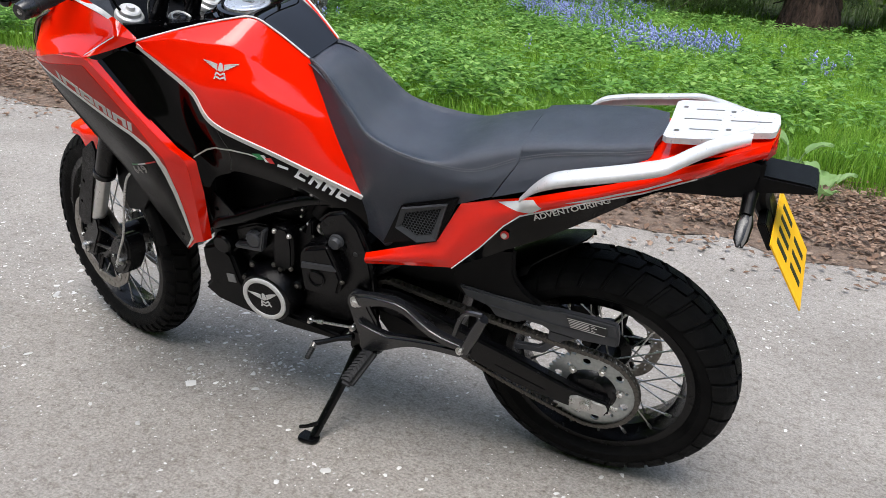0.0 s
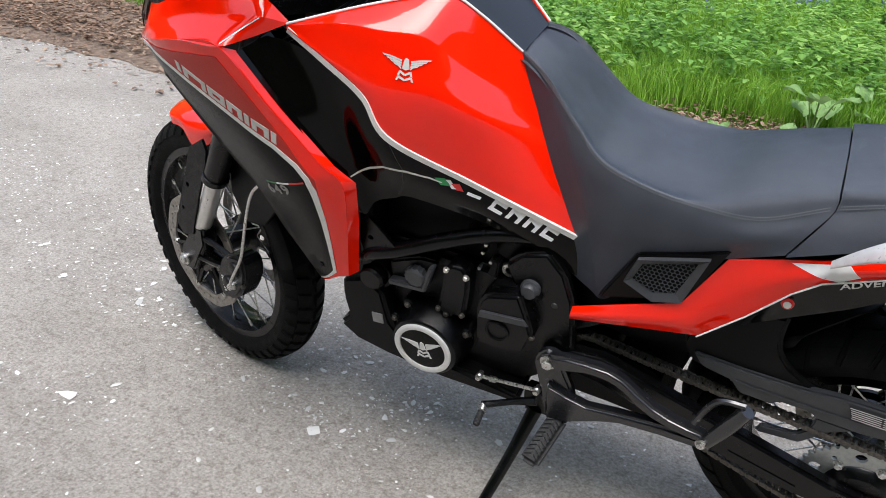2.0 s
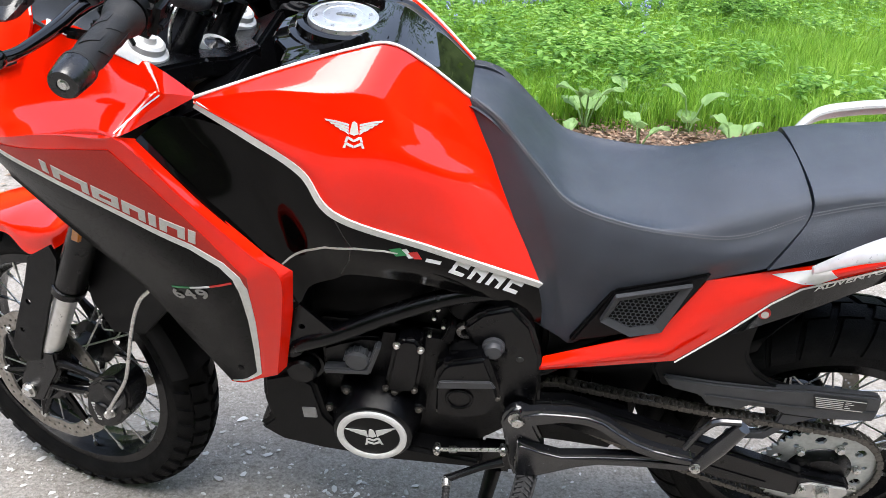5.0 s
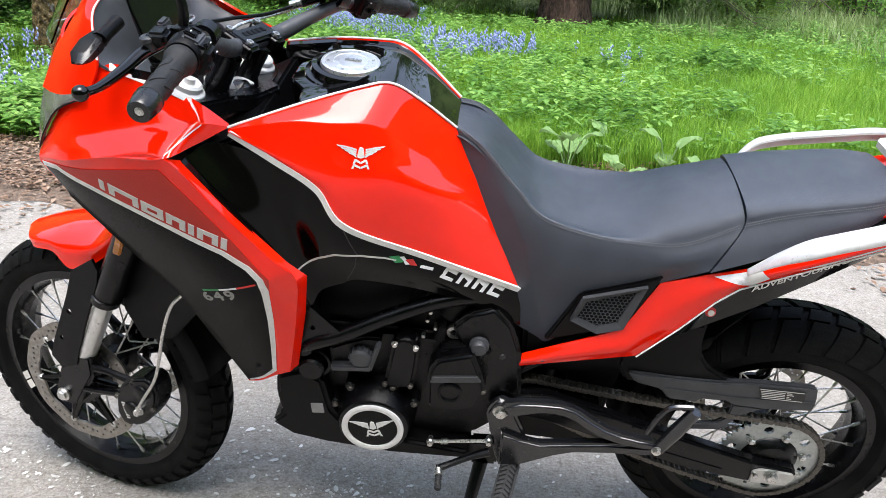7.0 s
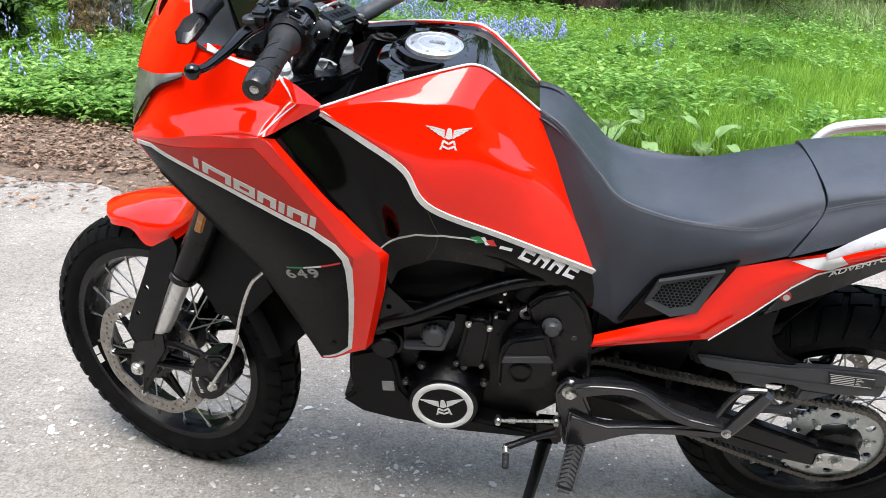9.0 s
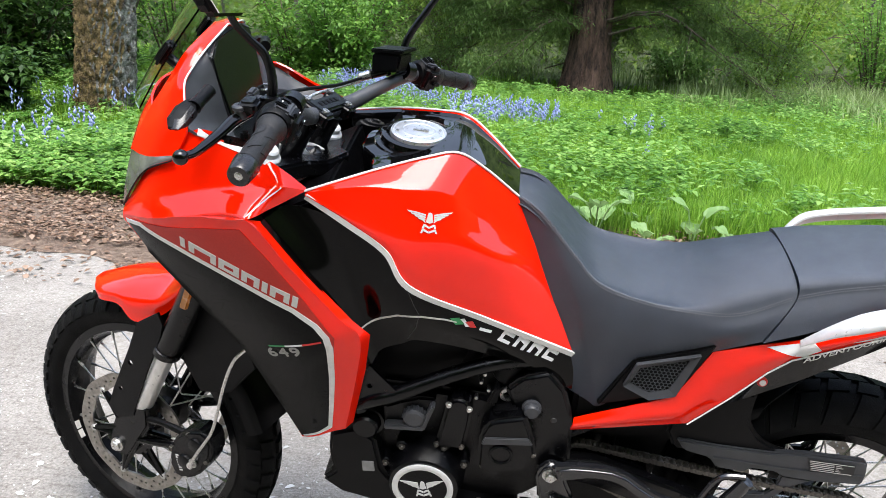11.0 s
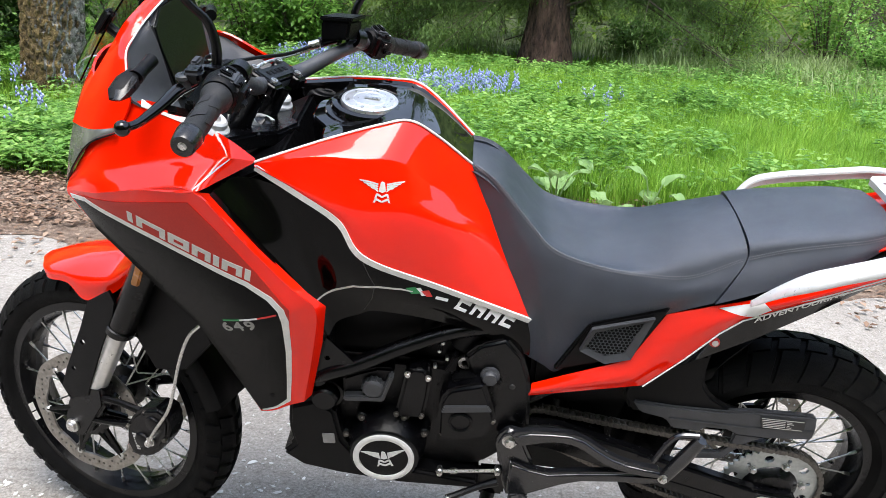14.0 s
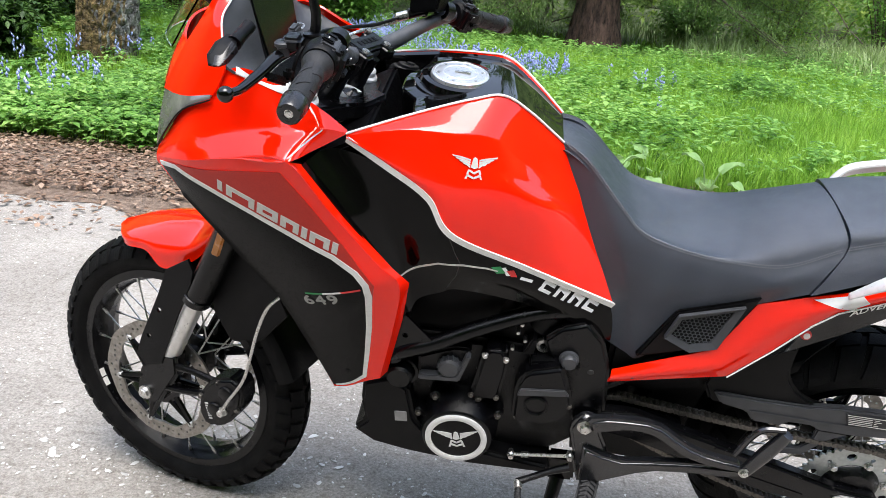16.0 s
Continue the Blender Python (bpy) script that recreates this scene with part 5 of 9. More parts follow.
drape(bm, ribbon([*LINE, (-1.040, 0.520), (-1.078, 0.484)], [0.008, 0.009, 0.009, 0.009, 0.009, 0.010, 0.011, 0.012, 0.012, 0.010, 0.009, 0.008, 0.004, 0.003]), SHROUD_TREE, 0.0022)
part("silver_line", bm, STRIPE_AND_GLINT, shroud_left, "silver edge line")
# maker's word as plain slanted shapes: arches, a ring and bars
def slanted(x, z, wide, kind):
    """Shapes of one block of the mark: two bars, a bridge and, for a ring, a floor."""
    def q(a, b):
        return (x + wide * a + 0.004 * b, z - 0.0122 / 0.0265 * wide * a + 0.0215 * b)

    e = min(1.0, 0.0092 / wide)
    bars = [[q(0, 0), q(e, 0), q(e, 1), q(0, 1)]]
    if kind == "bar":
        return bars
    bars += [[q(1 - e, 0), q(1, 0), q(1, 1), q(1 - e, 1)], [q(e, 0.62), q(1 - e, 0.62), q(1 - e, 1), q(e, 1)]]
    if kind == "ring":
        bars.append([q(e, 0), q(1 - e, 0), q(1 - e, 0.28), q(e, 0.28)])
    return bars


at_u = 0.0
for wide, kind in ((0.046, "arch"), (0.034, "ring"), (0.030, "arch"), (0.0095, "bar"), (0.032, "arch"), (0.0095, "bar")):
    bm = bmesh.new()
    drape(bm, slanted(-1.226 + at_u, 0.9585 - 0.466 * at_u, wide, kind), SHROUD_TREE, 0.0024, cell=0.03)
    part("maker_mark", bm, LETTER, shroud_left, "silver maker's mark block")
    at_u += wide + 0.0042
bm = bmesh.new()
drape(bm, [[(-1.240, 0.966), (-1.232, 0.962), (-1.229, 0.982), (-1.237, 0.986)]], SHROUD_TREE, 0.0024, cell=0.03)
part("maker_mark", bm, LETTER, shroud_left, "silver maker's mark block")
for digit, u in (("6", 0.0), ("4", 0.0260), ("9", 0.0520)):
    bm = bmesh.new()
    for dx, dz, lift in ((-0.0012, 0, 0.0012), (0.0012, 0, 0.0015), (0, 0.0010, 0.0018), (0, -0.0010, 0.0021)):
        glyph = laid(words(digit, 0.030, (-1.112 + 0.93 * u + dx, 0.733 + 0.40 * u + dz), 23, 1.45, 0.0), FIELD_TREE, lift)
        kept = bpy.data.meshes.new("glyph")
        glyph.to_mesh(kept)
        glyph.free()
        bm.from_mesh(kept)
        bpy.data.meshes.remove(kept)
    part("number_lettering", bm, LETTER_DIM, shroud_left, "grey number lettering", flat=True)
for k, mat in enumerate((GREEN, WHITE, RED_MARK)):
    a, b = k / 3, (k + 1) / 3
    bm = bmesh.new()
    drape(bm, ribbon([(-1.111 + 0.104 * a, 0.761 + 0.041 * a), (-1.111 + 0.104 * b, 0.761 + 0.041 * b)], 0.0032), SHROUD_TREE, 0.0024, cell=0.03)
    part("tricolour_line", bm, mat, shroud_left)
bm = bmesh.new()
hit = SHROUD_TREE.ray_cast(Vector((-1.045, -1, 0.555)), Vector((0, 1, 0)))[0]
bolt(bm, (-1.045, hit.y if hit else -0.19, 0.555), (0, -1, 0), 0.005, 0.004)
part("shroud_screw", bm, BLACK_PLASTIC, shroud_left)

# tank trim: pale lines along its upper and lower edges, winged emblem as a plain shape
bm = bmesh.new()
tube(bm, [(x, y - 0.002, z + 0.001) for x, y, z in TANK_TOP], 0.0022, 8, 40)
part("upper_line", bm, STRIPE_AND_GLINT, tank_left, "pale edge line")
bm = bmesh.new()
tube(bm, [(x, -y + 0.002, z + 0.001) for x, y, z in TANK_TOP], 0.0022, 8, 40)
part("upper_line", bm, STRIPE_AND_GLINT, tank_left, "pale edge line")
bm = bmesh.new()
shell(bm, [[(x + 0.003, y - 0.0030, z + 0.003) for x, y, z in TANK_LOW], [(x - 0.003, y - 0.0026, z - 0.006) for x, y, z in TANK_LOW]], 44, 2, 0.005)
part("lower_line", bm, STRIPE_AND_GLINT, tank_left, "silver lower edge line")


def emblem_shapes(x, z, s, turn=0.0):
    """Two spread wings over a double chevron."""
    flat = []
    for sd in (-1, 1):
        for k in range(4):
            h, ln = 0.135 - 0.052 * k, 0.54 - 0.085 * k
            flat.append([(sd * 0.10, h - 0.035), (sd * ln * 0.6, h + 0.018), (sd * ln, h + 0.045), (sd * (ln - 0.035), h + 0.008), (sd * ln * 0.6, h - 0.018), (sd * 0.10, h - 0.075)])
        for dz, wide in ((-0.13, 0.17), (-0.24, 0.20)):
            flat.append([(sd * wide * 0.80, dz), (sd * wide, dz - 0.10), (sd * (wide - 0.05), dz - 0.10), (sd * (wide - 0.062), dz - 0.045), (sd * 0.004, dz - 0.10), (sd * 0.004, dz - 0.055), (sd * (wide * 0.80 - 0.045), dz)])
    flat.append([(-0.04, 0.13), (0.0, 0.15), (0.05, 0.12), (0.085, -0.08), (0.0, -0.11), (-0.085, -0.08)])
    c, sn = math.cos(radians(turn)), math.sin(radians(turn))
    return [[(x + s * (a * c - b * sn), z + s * (a * sn + b * c)) for a, b in q] for q in flat]


def pressed(bm, shapes, tree, centre, turn, proud=0.001):
    """Flat shapes laid onto a panel along the panel's own normal at (x, z)."""
    p, pa, pb = (tree.ray_cast(Vector((centre[0] + dx, -1.2, centre[1] + dz)), Vector((0, 1, 0)))[0] for dx, dz in ((0, 0), (0.02, 0), (0, -0.02)))
    n = (pa - p).cross(pb - p).normalized()
    n = -n if n.y > 0 else n
    u = (Vector((1, 0, 0)) - n * n.x).normalized()
    u = Matrix.Rotation(radians(turn), 3, n) @ u
    w = u.cross(n)
    w = -w if w.z < 0 else w
    for shape in shapes:
        vs = []
        for a, b in shape:
            q = p + u * a + w * b
            hit = tree.ray_cast(q + n * 0.05, -n)[0]
            vs.append(bm.verts.new((hit if hit else q) + n * proud))
        bm.faces.new(vs)
    made = bmesh.ops.extrude_face_region(bm, geom=bm.faces[:])
    for v in made["geom"]:
        if isinstance(v, bmesh.types.BMVert):
            v.co += n * 0.0006
    bmesh.ops.recalc_face_normals(bm, faces=bm.faces[:])
    return bm


for shape in emblem_shapes(0, 0, 0.072, 0):
    bm = bmesh.new()
    pressed(bm, [shape], TANK_TREE, (-0.836, 1.020), 0)
    part("winged_emblem", bm, LETTER, tank_left, "silver feather or stroke of the winged emblem", flat=True)

# black panel under the tank, from the shroud's duct back to the seat
rows = [[(-1.094, -0.252, 1.030), (-1.060, -0.213, 1.038), (-0.975, -0.196, 1.004), (-0.907, -0.201, 0.957), (-0.863, -0.203, 0.889), (-0.730, -0.165, 0.815), (-0.558, -0.112, 0.716)],
        [(-1.018, -0.243, 0.918), (-0.992, -0.222, 0.905), (-0.955, -0.197, 0.880), (-0.905, -0.200, 0.858), (-0.850, -0.198, 0.832), (-0.718, -0.164, 0.774), (-0.553, -0.114, 0.680)],
        [(-0.940, -0.206, 0.735), (-0.932, -0.192, 0.712), (-0.917, -0.178, 0.735), (-0.880, -0.176, 0.752), (-0.838, -0.172, 0.761), (-0.700, -0.140, 0.716), (-0.547, -0.112, 0.634)]]
side_black, SIDE_TREE = both("lower_tank_panel", rows, PANEL_BLACK, "black lower tank panel", 32, 14)
bm = bmesh.new()
drape(bm, ribbon([(-0.950, 0.793), (-0.915, 0.815), (-0.884, 0.829), (-0.840, 0.831), (-0.800, 0.824), (-0.780, 0.817)], [0.003, 0.004, 0.004, 0.004, 0.003, 0.002]), SIDE_TREE, 0.0008)
part("pale_line", bm, LETTER, side_black, "thin pale line")
bm = bmesh.new()
drape(bm, ribbon([(-0.866, 0.884), (-0.855, 0.855), (-0.846, 0.835), (-0.852, 0.80), (-0.868, 0.765)], 0.0014), SIDE_TREE, 0.0004)
part("panel_seam", bm, MARK_BLACK, side_black)
for shapes, mat, nm in (([[(-0.792, 0.826), (-0.776, 0.826), (-0.766, 0.812), (-0.782, 0.812)]], GREEN, "tricolour_mark"), ([[(-0.774, 0.823), (-0.767, 0.823), (-0.757, 0.806), (-0.764, 0.806)]], WHITE, "tricolour_mark"),
                        ([[(-0.765, 0.816), (-0.752, 0.816), (-0.745, 0.802), (-0.756, 0.804)]], RED_MARK, "tricolour_mark")):
    bm = bmesh.new()
    drape(bm, shapes, SIDE_TREE, 0.0008, cell=0.03)
    part(nm, bm, mat, side_black)
# model word as plain blocks: a dash and four slanted letters' blocks
bm = bmesh.new()
drape(bm, [[(-0.738, 0.802), (-0.716, 0.793), (-0.718, 0.788), (-0.740, 0.797)]], SIDE_TREE, 0.0008, cell=0.03)
part("model_mark", bm, WHITE, side_black, "silver model mark block")
for k in range(4):
    x, z = -0.708 + 0.0285 * k, 0.772 - 0.0162 * k
    w, dz = 0.0235, -0.0130
    bm = bmesh.new()
    if k in (0, 3):
        outline = [(x + 0.002, z), (x + w, z + dz), (x + w + 0.002, z + dz + 0.006), (x + 0.010, z + 0.003), (x + 0.013, z + 0.012), (x + w + 0.005, z + dz + 0.014), (x + w + 0.007, z + dz + 0.020), (x + 0.009, z + 0.021)]
    else:
        outline = [(x + 0.002, z), (x + 0.008, z - 0.003), (x + 0.013, z + 0.011), (x + w - 0.002, z + dz + 0.014), (x + w - 0.006, z + dz + 0.003), (x + w, z + dz), (x + w + 0.007, z + dz + 0.020), (x + 0.009, z + 0.021)]
    outline = [(px + 0.22 * (pz - z - dz * (px - x) / w), z + dz * (px - x) / w + 0.9 * (pz - z - dz * (px - x) / w)) for px, pz in outline]
    drape(bm, [outline], SIDE_TREE, 0.0008, cell=0.03)
    part("model_mark", bm, WHITE, side_black, "silver model mark block")

# duct wall and radiator behind the shroud
for sd in (-1, 1):
    bm = bmesh.new()
    shell(bm, [[(-1.100, sd * 0.262, 1.026), (-1.020, sd * 0.252, 0.915), (-0.950, sd * 0.232, 0.800)], [(-1.085, sd * 0.190, 1.034), (-1.005, sd * 0.172, 0.900), (-0.960, sd * 0.165, 0.740)]], 16, 4, 0.004, (0, -sd, 0))
    part("duct", bm, PANEL_BLACK, bike, "gloss black air duct")
    bm = bmesh.new()
    shell(bm, [[(-1.118, sd * 0.280, 1.041), (-1.052, sd * 0.272, 0.953), (-0.975, sd * 0.255, 0.849), (-0.944, sd * 0.238, 0.800), (-0.955, sd * 0.222, 0.700), (-0.983, sd * 0.197, 0.548)],
               [(-1.098, sd * 0.262, 1.030), (-1.032, sd * 0.252, 0.935), (-0.956, sd * 0.236, 0.835), (-0.930, sd * 0.216, 0.795), (-0.942, sd * 0.200, 0.700), (-0.972, sd * 0.176, 0.548)]], 30, 3, 0.004, (0, -sd, 0), along=False)
    part("shroud_return", bm, RED, bike, "red returned shroud edge")
bm = bmesh.new()
prism(bm, [(-1.10, 1.00), (-1.02, 1.04), (-0.93, 0.80), (-0.94, 0.60), (-0.99, 0.54), (-1.04, 0.56), (-1.08, 0.75)], -0.17, 0.17, 0.006)
part("radiator", bm, BLACK_PLASTIC, bike, "black radiator surround")

# cockpit
both("cockpit_trim", [[(-1.229, -0.088, 1.249), (-1.240, -0.130, 1.226), (-1.244, -0.158, 1.205), (-1.231, -0.194, 1.154), (-1.190, -0.190, 1.131), (-1.150, -0.187, 1.108), (-1.080, -0.185, 1.076)],
                      [(-1.224, -0.097, 1.243), (-1.226, -0.118, 1.215), (-1.222, -0.130, 1.185), (-1.212, -0.148, 1.135), (-1.178, -0.150, 1.106), (-1.145, -0.152, 1.076), (-1.080, -0.160, 1.040)],
                      [(-1.220, -0.100, 1.238), (-1.212, -0.101, 1.210), (-1.205, -0.101, 1.175), (-1.196, -0.098, 1.122), (-1.172, -0.110, 1.080), (-1.140, -0.122, 1.050), (-1.080, -0.130, 1.010)]], GREY_PLASTIC, "dark grey cockpit trim", 30, 10, 0.004, (-1, 0, 0))
bm = bmesh.new()
shell(bm, [[(-1.205, -0.098, 1.128), (-1.160, -0.112, 1.060), (-1.10, -0.12, 1.000)], [(-1.205, 0.0, 1.112), (-1.165, 0.0, 1.050), (-1.11, 0.0, 0.985)], [(-1.205, 0.098, 1.128), (-1.160, 0.112, 1.060), (-1.10, 0.12, 1.000)]], 10, 10, 0.004, (-1, 0, -1))
part("cockpit_floor", bm, BLACK_PLASTIC, bike, "black panel below the dash")
bm = bmesh.new()
rim = [(-0.090, 1.116), (-0.102, 1.205), (-0.100, 1.238), (-0.060, 1.259), (0.060, 1.259), (0.100, 1.238), (0.102, 1.205), (0.090, 1.116), (0.070, 1.100), (-0.070, 1.100)]
ONTO_DASH = Matrix(((0, 1, -0.20, 0.007), (1, 0, 0, 0), (0, 0, 1, 0), (0, 0, 0, 1)))
prism(bm, rim, -1.000, -0.978, 0.006)
bm.transform(ONTO_DASH)
dash = part("dash", bm, GREY_PLASTIC, bike, "large dark display on the dash")
bm = bmesh.new()
prism(bm, [(y * 0.95, 1.180 + (z - 1.180) * 0.94) for y, z in rim], -0.979, -0.975, 0.001)
bm.transform(ONTO_DASH)
part("display_glass", bm, SCREEN_BLACK, dash, "unlit display glass")
bm = bmesh.new()
turned(bm, [(0, 0.03), (0.022, 0.026), (0.036, 0.012), (0.040, -0.01), (0, -0.01)], (-1.165, 0.105, 1.085), (0.3, 0, 1), 24)
part("dash_plug", bm, BLACK_PLASTIC, bike, "rounded black cap beside the dash")
bm = bmesh.new()
tube(bm, [(-1.206, 0.072, 1.128), (-1.186, 0.072, 1.128), (-1.184, 0.092, 1.130), (-1.202, 0.094, 1.130)], 0.0022, 6)
part("bracket", bm, STEEL, dash)
bm = bmesh.new()
shell(bm, [[(-1.366, -0.080, 1.130), (-1.316, -0.100, 1.200), (-1.266, -0.108, 1.268), (-1.215, -0.110, 1.332), (-1.168, -0.096, 1.400)],
           [(-1.392, -0.040, 1.134), (-1.342, -0.052, 1.206), (-1.292, -0.058, 1.276), (-1.240, -0.060, 1.344), (-1.186, -0.052, 1.420)],
           [(-1.402, 0.0, 1.136), (-1.352, 0.0, 1.208), (-1.302, 0.0, 1.280), (-1.248, 0.0, 1.348), (-1.192, 0.0, 1.428)],
           [(-1.392, 0.040, 1.134), (-1.342, 0.052, 1.206), (-1.292, 0.058, 1.276), (-1.240, 0.060, 1.344), (-1.186, 0.052, 1.420)],
           [(-1.366, 0.080, 1.130), (-1.316, 0.100, 1.200), (-1.266, 0.108, 1.268), (-1.215, 0.110, 1.332), (-1.168, 0.096, 1.400)]], 20, 20, 0.003, (1, 0, 0))
screen = part("windscreen", bm, SCREEN, bike, "clear tinted windscreen")
screen.visible_shadow = False
for sd in (-1, 1):
    bm = bmesh.new()
    block(bm, (-1.298, sd * 0.090, 1.238), (0.016, 0.030, 0.050), Matrix.Rotation(radians(38), 4, "Y"), 0.006, 3)
    tube(bm, [(-1.300, sd * 0.088, 1.232), (-1.276, sd * 0.092, 1.216), (-1.262, sd * 0.096, 1.212)], 0.009, 10)
    part("screen_mount", bm, BLACK_PLASTIC, bike, "black windscreen mount")
bm = bmesh.new()
shell(bm, [[(-1.300, -0.085, 1.150), (-1.262, -0.080, 1.215), (-1.240, -0.060, 1.255)], [(-1.318, 0.0, 1.155), (-1.276, 0.0, 1.222), (-1.244, 0.0, 1.262)], [(-1.300, 0.085, 1.150), (-1.262, 0.080, 1.215), (-1.240, 0.060, 1.255)]], 12, 14, 0.004, (1, 0, 0))
part("screen_base", bm, BLACK_PLASTIC, bike, "black panel behind the windscreen")


def turn_signal(sd, tip, root, tall=0.03):
    tip, root = Vector(tip), Vector(root)
    bm = bmesh.new()
    tube(bm, [root, root.lerp(tip, 0.3), root.lerp(tip, 0.5)], [0.011, 0.010, 0.012], 12)
    stalk = part("turn_signal", bm, BLACK_PLASTIC, bike, "black turn signal stalk")
    bm = bmesh.new()
    lens = bmesh.new()
    for t_, w_, h_, drop in ((0.42, 0.018, 0.020, 0.0), (0.58, 0.032, 0.026, 0.002), (0.86, 0.030, 0.020, 0.004), (1.0, 0.014, 0.005, 0.006)):
        c = root.lerp(tip, t_)
        for a in (-1, -0.5, 0.5, 1):
            for b in (-1, 1):
                bm.verts.new(c + Vector((-0.008 + w_ * 0.5 * a, 0, h_ * 0.5 * b * (1.2 - 0.7 * abs(a)) - drop)))
                if t_ > 0.5:
                    lens.verts.new(c + Vector((-0.004 + w_ * 0.40 * a, -0.0015 * b, h_ * 0.5 * b * (1.24 - 0.8 * abs(a)) - drop - 0.0012)))
    bmesh.ops.convex_hull(bm, input=bm.verts[:])
    bmesh.ops.convex_hull(lens, input=lens.verts[:])
    part("lens_body", bm, BLACK_PLASTIC, stalk, "dark grey wedge-shaped signal body", sharp=20)
    part("signal_lens", lens, BAR_END, stalk, "smoked signal lens", sharp=20)


turn_signal(-1, (-1.206, -0.282, 1.190), (-1.190, -0.186, 1.213))
turn_signal(1, (-1.252, 0.290, 1.166), (-1.220, 0.190, 1.176))

# filler cap on the tank cover
CAP_AXIS = Vector((0.06, -0.04, 1)).normalized()
CAP_AT = Vector((-0.882, 0.0, 1.091))
bm = bmesh.new()
turned(bm, [(0.053, -0.012), (0.068, -0.012), (0.070, -0.004), (0.067, 0.004), (0.058, 0.006), (0.0545, 0.001)], CAP_AT, CAP_AXIS, 56, True)
turned(bm, [(0.060, -0.016), (0.080, -0.015), (0.078, -0.009), (0.068, -0.007)], CAP_AT, CAP_AXIS, 56, True)
cap = part("filler_ring", bm, GLOSS_BLACK, bike, "gloss black filler surround")
bm = bmesh.new()
turned(bm, [(0, 0.0), (0.0515, 0.0), (0.0525, 0.004), (0.0505, 0.009), (0.0465, 0.0098), (0.0455, 0.0088), (0.0445, 0.0098), (0.030, 0.0106), (0.029, 0.0096), (0.028, 0.0106), (0, 0.011)], CAP_AT, CAP_AXIS, 56)
part("filler_cap", bm, CAP_ALLOY, cap, "brushed steel filler cap")
pieces("cap_screw", [lambda b, a=2 * math.pi * k / 6 + 0.3: turned(b, [(0, 0), (0.003, 0), (0.003, 0.002), (0, 0.002)], CAP_AT + CAP_AXIS * 0.0092 + Vector((0.039 * math.cos(a), 0.039 * math.sin(a), -0.0023 * math.cos(a) + 0.0016 * math.sin(a))), CAP_AXIS, 10) for k in range(6)], STEEL, cap)
bm = bmesh.new()
block(bm, CAP_AT + Vector((0.004, 0, 0.0105)), (0.030, 0.010, 0.004), None, 0.0015)
part("cap_latch", bm, STEEL, cap)


# ---- steering, forks, front brake, mudguard: built straight ahead, then turned about the steering axis ----
def leg_x(z):
    return -1.357 + 0.477 * (z - 0.574)


def holed_ring(bm, c, outer, inner, holes, y0, y1):
    """A flat ring about a lateral axis with round holes through it: holes are (radius from centre, angle, size)."""
    tmp = bmesh.new()
    edges = []

    def loop(pts):
        vs = [tmp.verts.new((c[0] + x, 0, c[2] + z)) for x, z in pts]
        edges.extend(tmp.edges.new((vs[i], vs[(i + 1) % len(vs)])) for i in range(len(vs)))

    loop(outer)
    if inner:
        loop(inner)
    for rr, a, s in holes:
        loop([(rr * math.cos(a) + s * math.cos(b), rr * math.sin(a) + s * math.sin(b)) for b in (2 * math.pi * k / 8 for k in range(8))])
    bmesh.ops.triangle_fill(tmp, edges=edges, use_beauty=True, use_dissolve=False)
    top = {v: bm.verts.new((v.co.x, c[1] + y0, v.co.z)) for v in tmp.verts}
    low = {v: bm.verts.new((v.co.x, c[1] + y1, v.co.z)) for v in tmp.verts}
    for f in tmp.faces:
        bm.faces.new([top[v] for v in f.verts])
        bm.faces.new([low[v] for v in reversed(f.verts)])
    for e in tmp.edges:
        if len(e.link_faces) == 1:
            a, b = e.verts
            bm.faces.new((top[a], top[b], low[b], low[a]))
    tmp.free()
    return bm


def circle(r, n, wave=0.0, times=0):
    return [((r + wave * math.cos(times * a)) * math.cos(a), (r + wave * math.cos(times * a)) * math.sin(a)) for a in (2 * math.pi * k / n for k in range(n))]


